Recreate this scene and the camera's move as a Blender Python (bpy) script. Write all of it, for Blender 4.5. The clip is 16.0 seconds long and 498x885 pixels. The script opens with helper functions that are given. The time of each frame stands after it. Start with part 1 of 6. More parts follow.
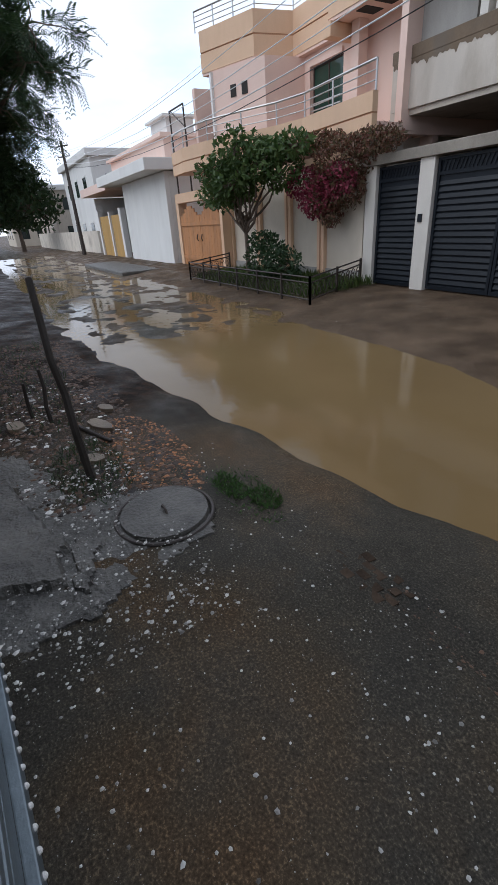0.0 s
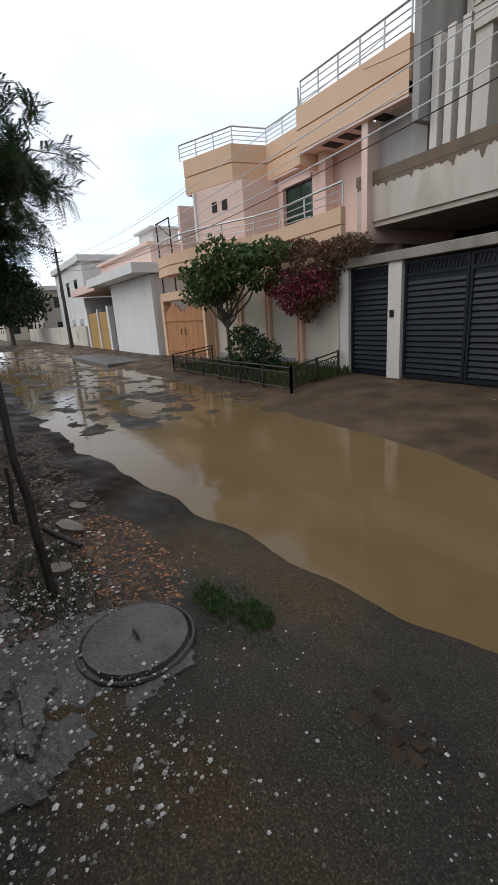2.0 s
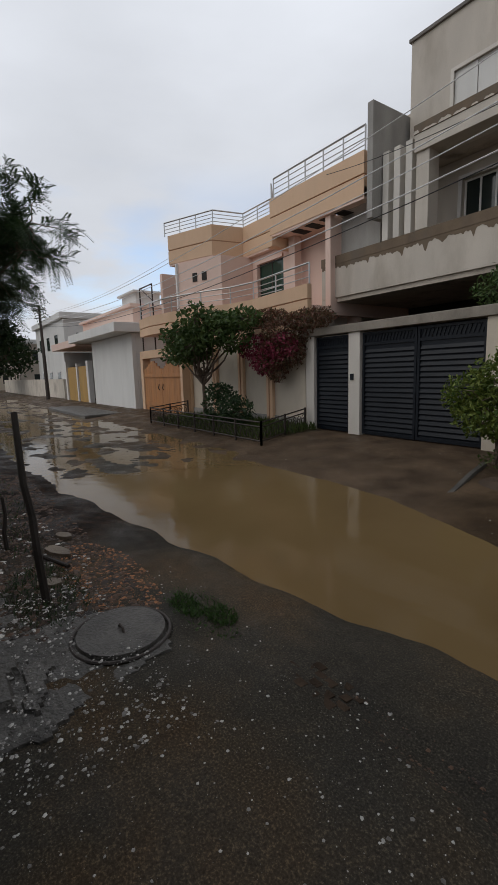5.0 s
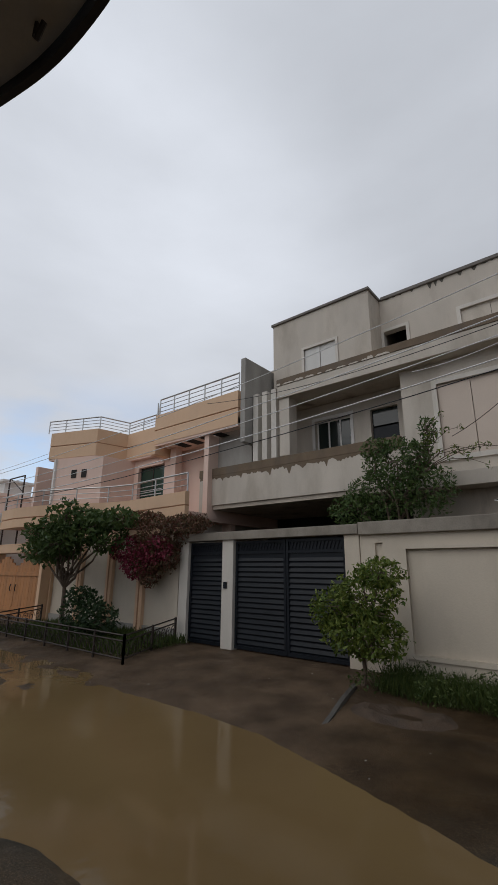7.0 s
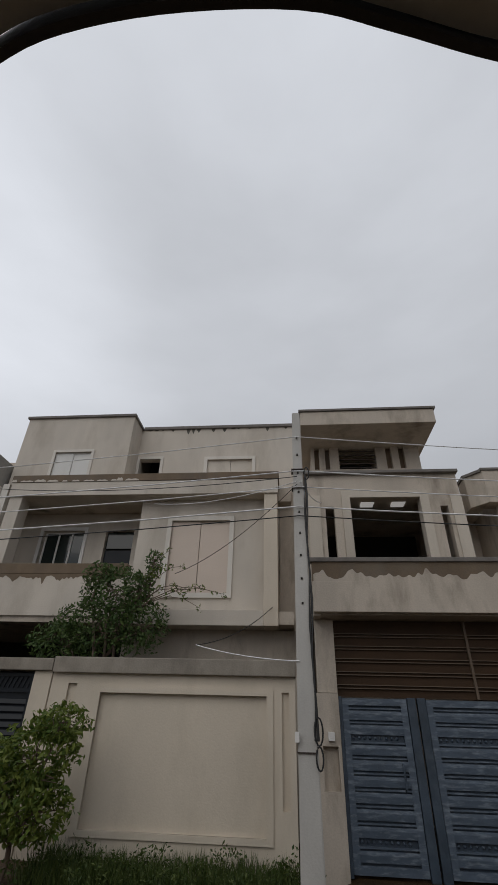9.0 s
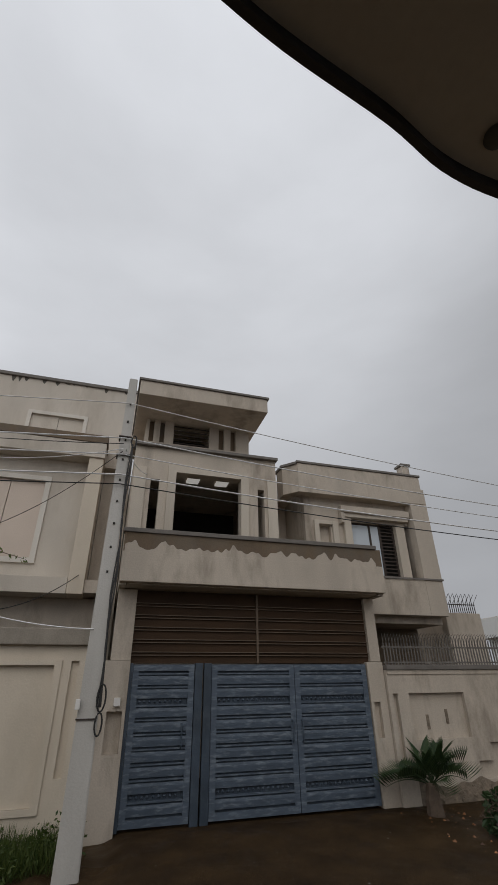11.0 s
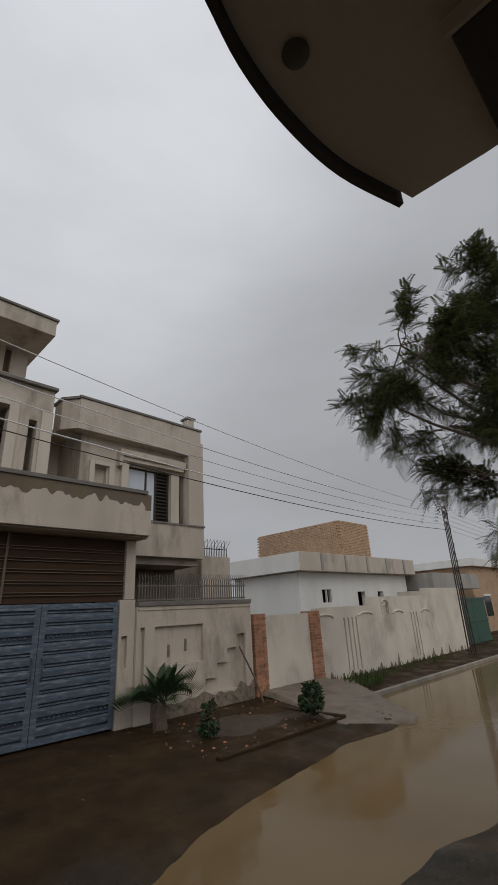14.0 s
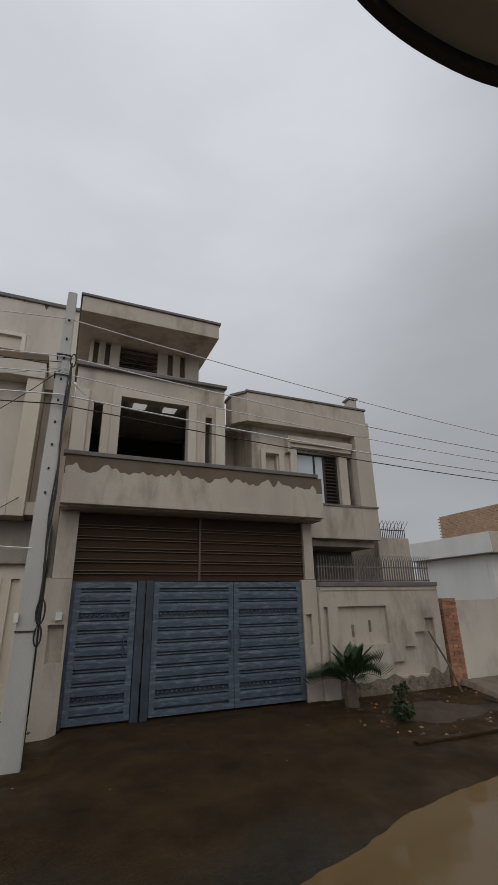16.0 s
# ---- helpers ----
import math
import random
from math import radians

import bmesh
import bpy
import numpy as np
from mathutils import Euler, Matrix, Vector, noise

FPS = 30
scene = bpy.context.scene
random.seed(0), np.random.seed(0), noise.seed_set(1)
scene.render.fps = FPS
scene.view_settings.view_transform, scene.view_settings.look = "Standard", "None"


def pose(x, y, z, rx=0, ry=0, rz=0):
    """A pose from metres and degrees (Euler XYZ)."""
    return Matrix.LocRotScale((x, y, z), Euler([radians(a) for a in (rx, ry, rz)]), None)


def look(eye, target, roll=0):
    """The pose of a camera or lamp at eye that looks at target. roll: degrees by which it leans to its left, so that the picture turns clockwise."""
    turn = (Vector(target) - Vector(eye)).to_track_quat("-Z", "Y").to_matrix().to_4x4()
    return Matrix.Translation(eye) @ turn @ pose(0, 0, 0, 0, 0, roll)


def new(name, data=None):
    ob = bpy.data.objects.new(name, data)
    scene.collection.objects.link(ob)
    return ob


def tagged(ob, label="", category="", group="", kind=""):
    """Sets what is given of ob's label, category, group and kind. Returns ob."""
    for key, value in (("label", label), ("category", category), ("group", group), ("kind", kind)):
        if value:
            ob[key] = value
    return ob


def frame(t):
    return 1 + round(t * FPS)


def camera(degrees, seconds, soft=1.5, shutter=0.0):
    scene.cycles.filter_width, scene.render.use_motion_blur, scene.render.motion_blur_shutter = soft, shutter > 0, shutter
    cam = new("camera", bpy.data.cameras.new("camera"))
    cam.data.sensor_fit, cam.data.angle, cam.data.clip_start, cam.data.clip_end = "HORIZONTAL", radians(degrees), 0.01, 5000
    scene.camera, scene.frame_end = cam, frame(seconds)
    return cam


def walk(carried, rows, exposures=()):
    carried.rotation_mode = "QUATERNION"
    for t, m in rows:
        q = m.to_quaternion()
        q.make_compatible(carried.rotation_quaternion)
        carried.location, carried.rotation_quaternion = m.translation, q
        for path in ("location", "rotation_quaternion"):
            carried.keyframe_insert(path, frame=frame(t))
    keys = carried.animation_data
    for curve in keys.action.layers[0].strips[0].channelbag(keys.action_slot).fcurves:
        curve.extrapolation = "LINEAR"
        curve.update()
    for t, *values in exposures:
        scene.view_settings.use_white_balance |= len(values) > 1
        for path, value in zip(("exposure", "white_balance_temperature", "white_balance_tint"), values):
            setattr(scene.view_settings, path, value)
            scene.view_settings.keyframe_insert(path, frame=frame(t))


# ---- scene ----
cam = camera(58.53, 16.0, soft=1.0)
PATH = [
    (0.00, (-0.265, 0.216, 1.633), (-1.8420, 1.0554, 0.7340), -3.91),
    (0.50, (0.100, 0.039, 1.637), (-1.5054, 0.9277, 0.8409), -4.09),
    (1.00, (0.111, 0.044, 1.654), (-1.5196, 1.0149, 1.0219), -4.69),
    (1.50, (0.111, 0.014, 1.645), (-1.5687, 1.0041, 1.1994), -4.41),
    (1.80, (-0.468, 0.307, 1.621), (-2.1145, 1.2982, 1.0687), -4.16),
    (2.00, (-0.528, 0.361, 1.639), (-2.1737, 1.3516, 1.0808), -3.89),
    (2.50, (-0.549, 0.339, 1.606), (-2.1531, 1.4319, 1.1257), -3.02),
    (2.60, (0.081, -0.044, 1.631), (-1.5414, 1.0677, 1.2703), -3.90),
    (3.00, (0.126, -0.082, 1.579), (-1.4838, 1.0560, 1.2460), -3.07),
    (3.50, (0.137, -0.094, 1.584), (-1.4931, 1.0107, 1.2350), -2.06),
    (6.00, (0.013, 0.053, 1.684), (-1.5423, 1.2932, 1.4776), -1.04),
    (6.50, (0.047, 0.022, 1.734), (-1.3386, 1.4499, 1.9398), -1.09),
    (7.00, (0.104, 0.010, 1.783), (-1.1118, 1.4982, 2.3350), 0.50),
    (7.50, (0.096, 0.029, 1.810), (-0.8493, 1.6105, 2.5874), 4.41),
    (8.00, (0.206, -0.028, 1.859), (-0.4052, 1.6698, 2.7217), 4.91),
    (8.50, (0.291, -0.031, 1.896), (-0.0950, 1.6444, 2.9187), 4.35),
    (9.00, (0.286, -0.035, 1.907), (0.1158, 1.6603, 2.9547), 1.67),
    (9.50, (0.333, -0.042, 1.899), (0.3328, 1.6795, 2.9163), 1.17),
    (10.00, (0.362, -0.043, 1.912), (0.5749, 1.6842, 2.8970), 0.68),
    (12.50, (0.796, 0.042, 1.842), (1.7162, 1.6265, 2.6431), -4.13),
    (13.00, (0.787, 0.027, 1.833), (1.9171, 1.5284, 2.5181), -5.03),
    (13.50, (0.771, 0.031, 1.845), (2.0657, 1.3879, 2.5394), -4.91),
    (14.00, (0.744, 0.047, 1.851), (2.0770, 1.3536, 2.5685), -3.28),
    (14.50, (0.712, 0.058, 1.850), (1.9498, 1.4776, 2.5225), -1.40),
    (15.00, (0.685, 0.056, 1.858), (1.7615, 1.5547, 2.6290), -1.18),
    (15.50, (0.753, 0.048, 1.809), (1.5966, 1.7221, 2.5063), -0.28),
    (16.00, (0.742, 0.042, 1.816), (1.4798, 1.7725, 2.4935), -1.13),
]
walk(cam, [(t, look(eye, target, roll)) for t, eye, target, roll in PATH], exposures=[(0.0, 0.7, 5850, 10), (0.5, 0.92, 6000, 10), (1.0, 0.78, 6050, 10), (1.5, 0.62, 6100, 10), (2.0, 0.56, 6250, 10), (2.5, 0.2, 6400, 10), (3.0, 0.0, 6450, 10), (3.5, -0.04, 6500, 10), (6.0, -0.13, 6550, 10), (6.5, -0.17, 6500, 10), (7.0, -0.2, 6450, 10), (8.0, -0.19, 6500, 10), (8.5, -0.2, 6550, 10), (9.5, -0.15, 6600, 10), (10.0, -0.08, 6650, 10), (12.5, -0.04, 6700, 10), (14.0, -0.04, 6700, 10), (15.5, -0.06, 6650, 10), (16.0, -0.06, 6600, 10)])

# world: rain sky with thin brighter cloud towards the road's far end
world = bpy.data.worlds.new("sky")
scene.world = world
world.use_nodes = True
wn, wl = world.node_tree.nodes, world.node_tree.links
wn.clear()
w_out = wn.new("ShaderNodeOutputWorld")
w_bg = wn.new("ShaderNodeBackground")
w_sky = wn.new("ShaderNodeTexSky")
w_sky.sky_type = "NISHITA"
w_sky.sun_disc = False
w_sky.sun_elevation = radians(58)
w_sky.sun_rotation = radians(200)
w_sky.dust_density = 0.6
w_tc = wn.new("ShaderNodeTexCoord")
w_map = wn.new("ShaderNodeMapping")
w_map.inputs["Scale"].default_value = (1.0, 1.0, 2.6)
w_noise = wn.new("ShaderNodeTexNoise")
w_noise.inputs["Scale"].default_value = 1.4
w_noise.inputs["Detail"].default_value = 6.0
w_noise.inputs["Roughness"].default_value = 0.5


def lobe(direction, lo, hi):
    """How near the sky direction lies to the given one, as a soft value from 0 to 1."""
    dot = wn.new("ShaderNodeVectorMath")
    dot.operation = "DOT_PRODUCT"
    dot.inputs[1].default_value = Vector(direction).normalized()
    rng = wn.new("ShaderNodeMapRange")
    rng.interpolation_type = "SMOOTHSTEP"
    rng.inputs["From Min"].default_value, rng.inputs["From Max"].default_value = lo, hi
    wl.new(w_tc.outputs["Generated"], dot.inputs[0])
    wl.new(dot.outputs["Value"], rng.inputs["Value"])
    return rng.outputs["Result"]


def calc(op, p, q):
    m = wn.new("ShaderNodeMath")
    m.operation = op
    for k, v in enumerate((p, q)):
        if isinstance(v, (int, float)):
            m.inputs[k].default_value = v
        else:
            wl.new(v, m.inputs[k])
    return m.outputs["Value"]


w_high = lobe((-0.05, 0.50, 0.86), 0.62, 1.0)
w_east = lobe((0.75, 0.40, 0.55), 0.45, 1.0)
w_west = lobe((-0.90, 0.30, 0.30), 0.58, 1.0)
w_patch = wn.new("ShaderNodeMapRange")
w_patch.inputs["From Min"].default_value, w_patch.inputs["From Max"].default_value = 0.3, 0.7
w_patch.inputs["To Min"].default_value, w_patch.inputs["To Max"].default_value = 0.87, 1.12
w_south = lobe((-0.2, -0.75, 0.62), 0.2, 1.0)
w_level = calc("ADD", calc("ADD", 3.55, calc("MULTIPLY", w_south, 4.6)), calc("ADD", calc("ADD", calc("MULTIPLY", w_high, 4.1), calc("MULTIPLY", w_east, 1.2)), calc("MULTIPLY", w_west, 5.6)))
w_cloud = wn.new("ShaderNodeVectorMath")
w_cloud.operation = "SCALE"
w_cloud.inputs[0].default_value = (0.945, 0.99, 1.075)
w_gap = wn.new("ShaderNodeTexNoise")
w_gap.inputs["Scale"].default_value = 3.2
w_gap.inputs["Detail"].default_value = 6.0
w_gapr = wn.new("ShaderNodeMapRange")
w_gapr.inputs["From Min"].default_value, w_gapr.inputs["From Max"].default_value = 0.47, 0.62
w_gapr.inputs["To Max"].default_value = 0.75
w_sep = wn.new("ShaderNodeSeparateXYZ")
w_low = wn.new("ShaderNodeMapRange")
w_low.inputs["From Min"].default_value, w_low.inputs["From Max"].default_value = 0.40, 0.20
w_mix = wn.new("ShaderNodeMix")
w_mix.data_type = "RGBA"
w_blue = wn.new("ShaderNodeVectorMath")
w_blue.operation = "SCALE"
w_blue.inputs["Scale"].default_value = 2.6
wl.new(w_tc.outputs["Generated"], w_map.inputs["Vector"])
wl.new(w_map.outputs["Vector"], w_noise.inputs["Vector"])
wl.new(w_map.outputs["Vector"], w_gap.inputs["Vector"])
wl.new(w_noise.outputs["Fac"], w_patch.inputs["Value"])
wl.new(calc("MULTIPLY", w_level, w_patch.outputs["Result"]), w_cloud.inputs["Scale"])
wl.new(w_gap.outputs["Fac"], w_gapr.inputs["Value"])
wl.new(w_tc.outputs["Generated"], w_sep.inputs[0])
wl.new(w_sep.outputs["Z"], w_low.inputs["Value"])
wl.new(calc("MULTIPLY", calc("MULTIPLY", w_gapr.outputs["Result"], w_west), w_low.outputs["Result"]), w_mix.inputs["Factor"])
wl.new(w_cloud.outputs["Vector"], w_mix.inputs["A"])
wl.new(w_sky.outputs["Color"], w_blue.inputs[0])
wl.new(w_blue.outputs["Vector"], w_mix.inputs["B"])
wl.new(w_mix.outputs["Result"], w_bg.inputs["Color"])
w_bg.inputs["Strength"].default_value = 0.085
wl.new(w_bg.outputs["Background"], w_out.inputs["Surface"])

sun_data = bpy.data.lights.new("sun", "SUN")
sun_data.energy, sun_data.angle, sun_data.color = 0.55, radians(50), (1.0, 0.95, 0.88)
sun = new("sun", sun_data)
sun.matrix_world = look((-7, -13, 17), (0, 6, 0))


# ---- materials ----
def surface(name, colour, rough=0.8, metal=0.0, vary=0.12, scale=3.0, fine=40.0, bump=0.15, stain=None, stain_amount=0.0, stain_scale=1.2,
            streak=1.0, spec=0.5, gloss_vary=0.12, per_object=0.0):
    """A node material: base colour with two scales of variation, stains drawn out by streak along z, and bump."""
    m = bpy.data.materials.new(name)
    m.use_nodes = True
    n, l = m.node_tree.nodes, m.node_tree.links
    b = n["Principled BSDF"]
    b.inputs["Metallic"].default_value = metal
    b.inputs["Specular IOR Level"].default_value = spec
    tc = n.new("ShaderNodeTexCoord")
    geo = n.new("ShaderNodeNewGeometry")
    mp = n.new("ShaderNodeMapping")
    mp.inputs["Scale"].default_value = (1, 1, 1 / streak)
    l.new(geo.outputs["Position"], mp.inputs["Vector"])
    big = n.new("ShaderNodeTexNoise")
    big.inputs["Scale"].default_value, big.inputs["Detail"].default_value = scale, 6
    l.new(mp.outputs["Vector"], big.inputs["Vector"])
    small = n.new("ShaderNodeTexNoise")
    small.inputs["Scale"].default_value, small.inputs["Detail"].default_value = fine, 4
    l.new(geo.outputs["Position"], small.inputs["Vector"])
    ramp = n.new("ShaderNodeMapRange")
    ramp.inputs["From Min"].default_value, ramp.inputs["From Max"].default_value = 0.25, 0.75
    ramp.inputs["To Min"].default_value, ramp.inputs["To Max"].default_value = 1 - vary, 1 + vary
    l.new(big.outputs["Fac"], ramp.inputs["Value"])
    ramp2 = n.new("ShaderNodeMapRange")
    ramp2.inputs["From Min"].default_value, ramp2.inputs["From Max"].default_value = 0.25, 0.75
    ramp2.inputs["To Min"].default_value, ramp2.inputs["To Max"].default_value = 1 - vary * 0.4, 1 + vary * 0.4
    l.new(small.outputs["Fac"], ramp2.inputs["Value"])
    mul = n.new("ShaderNodeMath")
    mul.operation = "MULTIPLY"
    l.new(ramp.outputs["Result"], mul.inputs[0])
    l.new(ramp2.outputs["Result"], mul.inputs[1])
    value = mul.outputs["Value"]
    if per_object:
        info = n.new("ShaderNodeObjectInfo")
        r3 = n.new("ShaderNodeMapRange")
        r3.inputs["To Min"].default_value, r3.inputs["To Max"].default_value = 1 - per_object, 1 + per_object
        l.new(info.outputs["Random"], r3.inputs["Value"])
        mul3 = n.new("ShaderNodeMath")
        mul3.operation = "MULTIPLY"
        l.new(value, mul3.inputs[0])
        l.new(r3.outputs["Result"], mul3.inputs[1])
        value = mul3.outputs["Value"]
    tint = n.new("ShaderNodeVectorMath")
    tint.operation = "SCALE"
    tint.inputs[0].default_value = colour[:3]
    l.new(value, tint.inputs["Scale"])
    out = tint.outputs["Vector"]
    if stain:
        sn = n.new("ShaderNodeTexNoise")
        sn.inputs["Scale"].default_value, sn.inputs["Detail"].default_value = stain_scale, 8
        sn.inputs["Roughness"].default_value = 0.62
        l.new(mp.outputs["Vector"], sn.inputs["Vector"])
        sr = n.new("ShaderNodeMapRange")
        sr.inputs["From Min"].default_value, sr.inputs["From Max"].default_value = 0.5, 0.72
        sr.inputs["To Max"].default_value = stain_amount
        l.new(sn.outputs["Fac"], sr.inputs["Value"])
        mix = n.new("ShaderNodeMix")
        mix.data_type = "RGBA"
        mix.inputs["B"].default_value = (*stain[:3], 1)
        l.new(sr.outputs["Result"], mix.inputs["Factor"])
        l.new(out, mix.inputs["A"])
        out = mix.outputs["Result"]
    l.new(out, b.inputs["Base Color"])
    rr = n.new("ShaderNodeMapRange")
    rr.inputs["To Min"].default_value, rr.inputs["To Max"].default_value = max(0.02, rough - gloss_vary), min(1, rough + gloss_vary)
    l.new(big.outputs["Fac"], rr.inputs["Value"])
    l.new(rr.outputs["Result"], b.inputs["Roughness"])
    if bump:
        bp = n.new("ShaderNodeBump")
        bp.inputs["Strength"].default_value, bp.inputs["Distance"].default_value = bump, 0.02
        l.new(small.outputs["Fac"], bp.inputs["Height"])
        l.new(bp.outputs["Normal"], b.inputs["Normal"])
    return m


PLASTER = surface("cement_plaster", (0.53, 0.465, 0.39), 0.85, vary=0.2, scale=1.3, stain=(0.15, 0.12, 0.09), stain_amount=0.85, stain_scale=1.3, streak=3)
GREY_PAINT = surface("grey_house_paint", (0.57, 0.515, 0.445), 0.75, vary=0.11, scale=1.6, stain=(0.32, 0.27, 0.21), stain_amount=0.55, streak=3)
CREAM = surface("cream_wall_paint", (0.62, 0.545, 0.445), 0.75, vary=0.07, scale=1.0, stain=(0.40, 0.35, 0.27), stain_amount=0.35, streak=2)
WHITE = surface("white_wall_paint", (0.72, 0.71, 0.68), 0.7, vary=0.06, scale=1.0, stain=(0.48, 0.46, 0.42), stain_amount=0.25, streak=3)
WEATHERED = surface("weathered_white_plaster", (0.67, 0.605, 0.515), 0.8, vary=0.12, scale=1.2, stain=(0.30, 0.25, 0.20), stain_amount=0.7, stain_scale=1.0, streak=1.6)
# brown of the damp bands; also painted shade in slots and lower recess
DAMP_SHADE = surface("damp_and_shade_cement", (0.155, 0.112, 0.073), 0.8, vary=0.25, scale=2.5, stain=(0.14, 0.125, 0.105), stain_amount=0.6, streak=2)
COPING = surface("dark_coping", (0.17, 0.155, 0.14), 0.75, vary=0.25, scale=3)
OLD_COPING = surface("weathered_coping", (0.27, 0.24, 0.20), 0.8, vary=0.3, scale=2.5, stain=(0.12, 0.10, 0.08), stain_amount=0.8, streak=1.5)
CONCRETE = surface("raw_concrete", (0.34, 0.325, 0.30), 0.8, vary=0.2, scale=2.2, stain=(0.2, 0.185, 0.16), stain_amount=0.6, streak=3)
ORANGE = surface("peach_orange_paint", (0.72, 0.49, 0.32), 0.7, vary=0.07, scale=1.2, stain=(0.5, 0.33, 0.2), stain_amount=0.4, streak=3)
ORANGE_LINE = surface("brown_groove_paint", (0.42, 0.22, 0.12), 0.7)
PINK = surface("pale_pink_paint", (0.78, 0.58, 0.49), 0.7, vary=0.06, scale=1.2, stain=(0.6, 0.43, 0.34), stain_amount=0.35, streak=3)
BLACK_GATE = surface("black_gate_paint", (0.007, 0.010, 0.015), 0.42, spec=0.3, metal=0.0, vary=0.2, scale=2, bump=0.05)
BLUE_GATE = surface("blue_gate_paint", (0.074, 0.100, 0.136), 0.5, vary=0.22, scale=3.5, bump=0.06, stain=(0.24, 0.28, 0.325), stain_amount=0.8, stain_scale=5.0, streak=0.25)
BLUE_DARK = surface("dark_blue_gate_trim", (0.040, 0.058, 0.082), 0.5, vary=0.3, scale=3, stain=(0.10, 0.13, 0.16), stain_amount=0.6, stain_scale=4.0)
SHUTTER = surface("brown_shutter_sheet", (0.055, 0.032, 0.018), 0.7, spec=0.2, vary=0.25, scale=1.5, streak=0.5)
SHUTTER_RAIL = surface("dusty_brown_rail", (0.13, 0.092, 0.062), 0.6, vary=0.2)
RAIL_IRON = surface("dusty_grey_rail_iron", (0.17, 0.155, 0.14), 0.55, metal=0.3, vary=0.3, scale=8)
WOOD = surface("orange_stained_wood", (0.42, 0.19, 0.07), 0.55, vary=0.22, scale=4, streak=6)
STEEL = surface("galvanised_steel", (0.55, 0.55, 0.54), 0.35, metal=0.8, vary=0.08)
IRON = surface("rusty_dark_iron", (0.055, 0.042, 0.035), 0.6, metal=0.3, vary=0.3, scale=8)
# near-black base colour stands in for shade inside rooms, porches, slots and holes
SHADE_BLACK = surface("interior_shade_black", (0.03, 0.027, 0.024), 0.9, vary=0.2)
ROOM = surface("unlit_room_plaster", (0.16, 0.15, 0.14), 0.9, vary=0.2)
TRIM = surface("white_trim", (0.74, 0.72, 0.69), 0.65, vary=0.05)
BUFF_TRIM = surface("buff_plaster_trim", (0.56, 0.50, 0.42), 0.75, vary=0.1, scale=2, stain=(0.36, 0.31, 0.25), stain_amount=0.5, streak=4)
PALE_TRIM = surface("aged_white_trim", (0.66, 0.62, 0.56), 0.7, vary=0.08, scale=2, stain=(0.45, 0.41, 0.35), stain_amount=0.45, streak=3)
PANEL = surface("boarded_window_panel", (0.62, 0.52, 0.44), 0.6, vary=0.06, scale=1.0)
BRICK = surface("red_brick", (0.40, 0.19, 0.11), 0.85, vary=0.2, scale=6, per_object=0.25)
BRICK_TAN = surface("tan_brickwork", (0.45, 0.30, 0.19), 0.85, vary=0.2, scale=5, stain=(0.3, 0.2, 0.13), stain_amount=0.6)
CANOPY = surface("canopy_underside_paint", (0.62, 0.55, 0.47), 0.7, vary=0.08, scale=1.5, bump=0.05)
CANOPY_EDGE = surface("canopy_drip_edge", (0.06, 0.05, 0.045), 0.7, vary=0.2)
CABLE = surface("black_cable", (0.02, 0.02, 0.02), 0.6, vary=0.1, bump=0)
ALU = surface("aluminium_wire", (0.80, 0.80, 0.80), 0.5, metal=0.1, vary=0.05, bump=0)
BARK = surface("grey_brown_bark", (0.13, 0.095, 0.07), 0.9, vary=0.3, scale=9, bump=0.5)
MOULD = surface("black_mould", (0.09, 0.08, 0.065), 0.8, vary=0.3, scale=4)
SLAB = surface("old_concrete_slab", (0.105, 0.098, 0.088), 0.5, vary=0.5, scale=6, fine=45, bump=1.0, stain=(0.028, 0.025, 0.021), stain_amount=0.9, stain_scale=3.0)
CHIP = surface("pale_stone_chip", (0.62, 0.60, 0.56), 0.7, vary=0.2)
RUBBLE = surface("brick_rubble", (0.30, 0.13, 0.075), 0.8, vary=0.35, scale=7, per_object=0.3)
SHEET = surface("galvanised_gate_sheet", (0.17, 0.20, 0.22), 0.45, metal=0.4, vary=0.15, scale=5)


RUBBLE_WALL = surface("exposed_rubble", (0.23, 0.185, 0.14), 0.9, vary=0.4, scale=9, fine=25, bump=0.8, stain=(0.10, 0.08, 0.06), stain_amount=0.8, stain_scale=6)


def glass(name, colour):
    m = bpy.data.materials.new(name)
    m.use_nodes = True
    b = m.node_tree.nodes["Principled BSDF"]
    b.inputs["Base Color"].default_value = (*colour, 1)
    b.inputs["Roughness"].default_value = 0.06
    return m


GLASS = glass("dark_window_glass", (0.02, 0.028, 0.026))
GREEN_GLASS = glass("green_window_glass", (0.02, 0.055, 0.04))


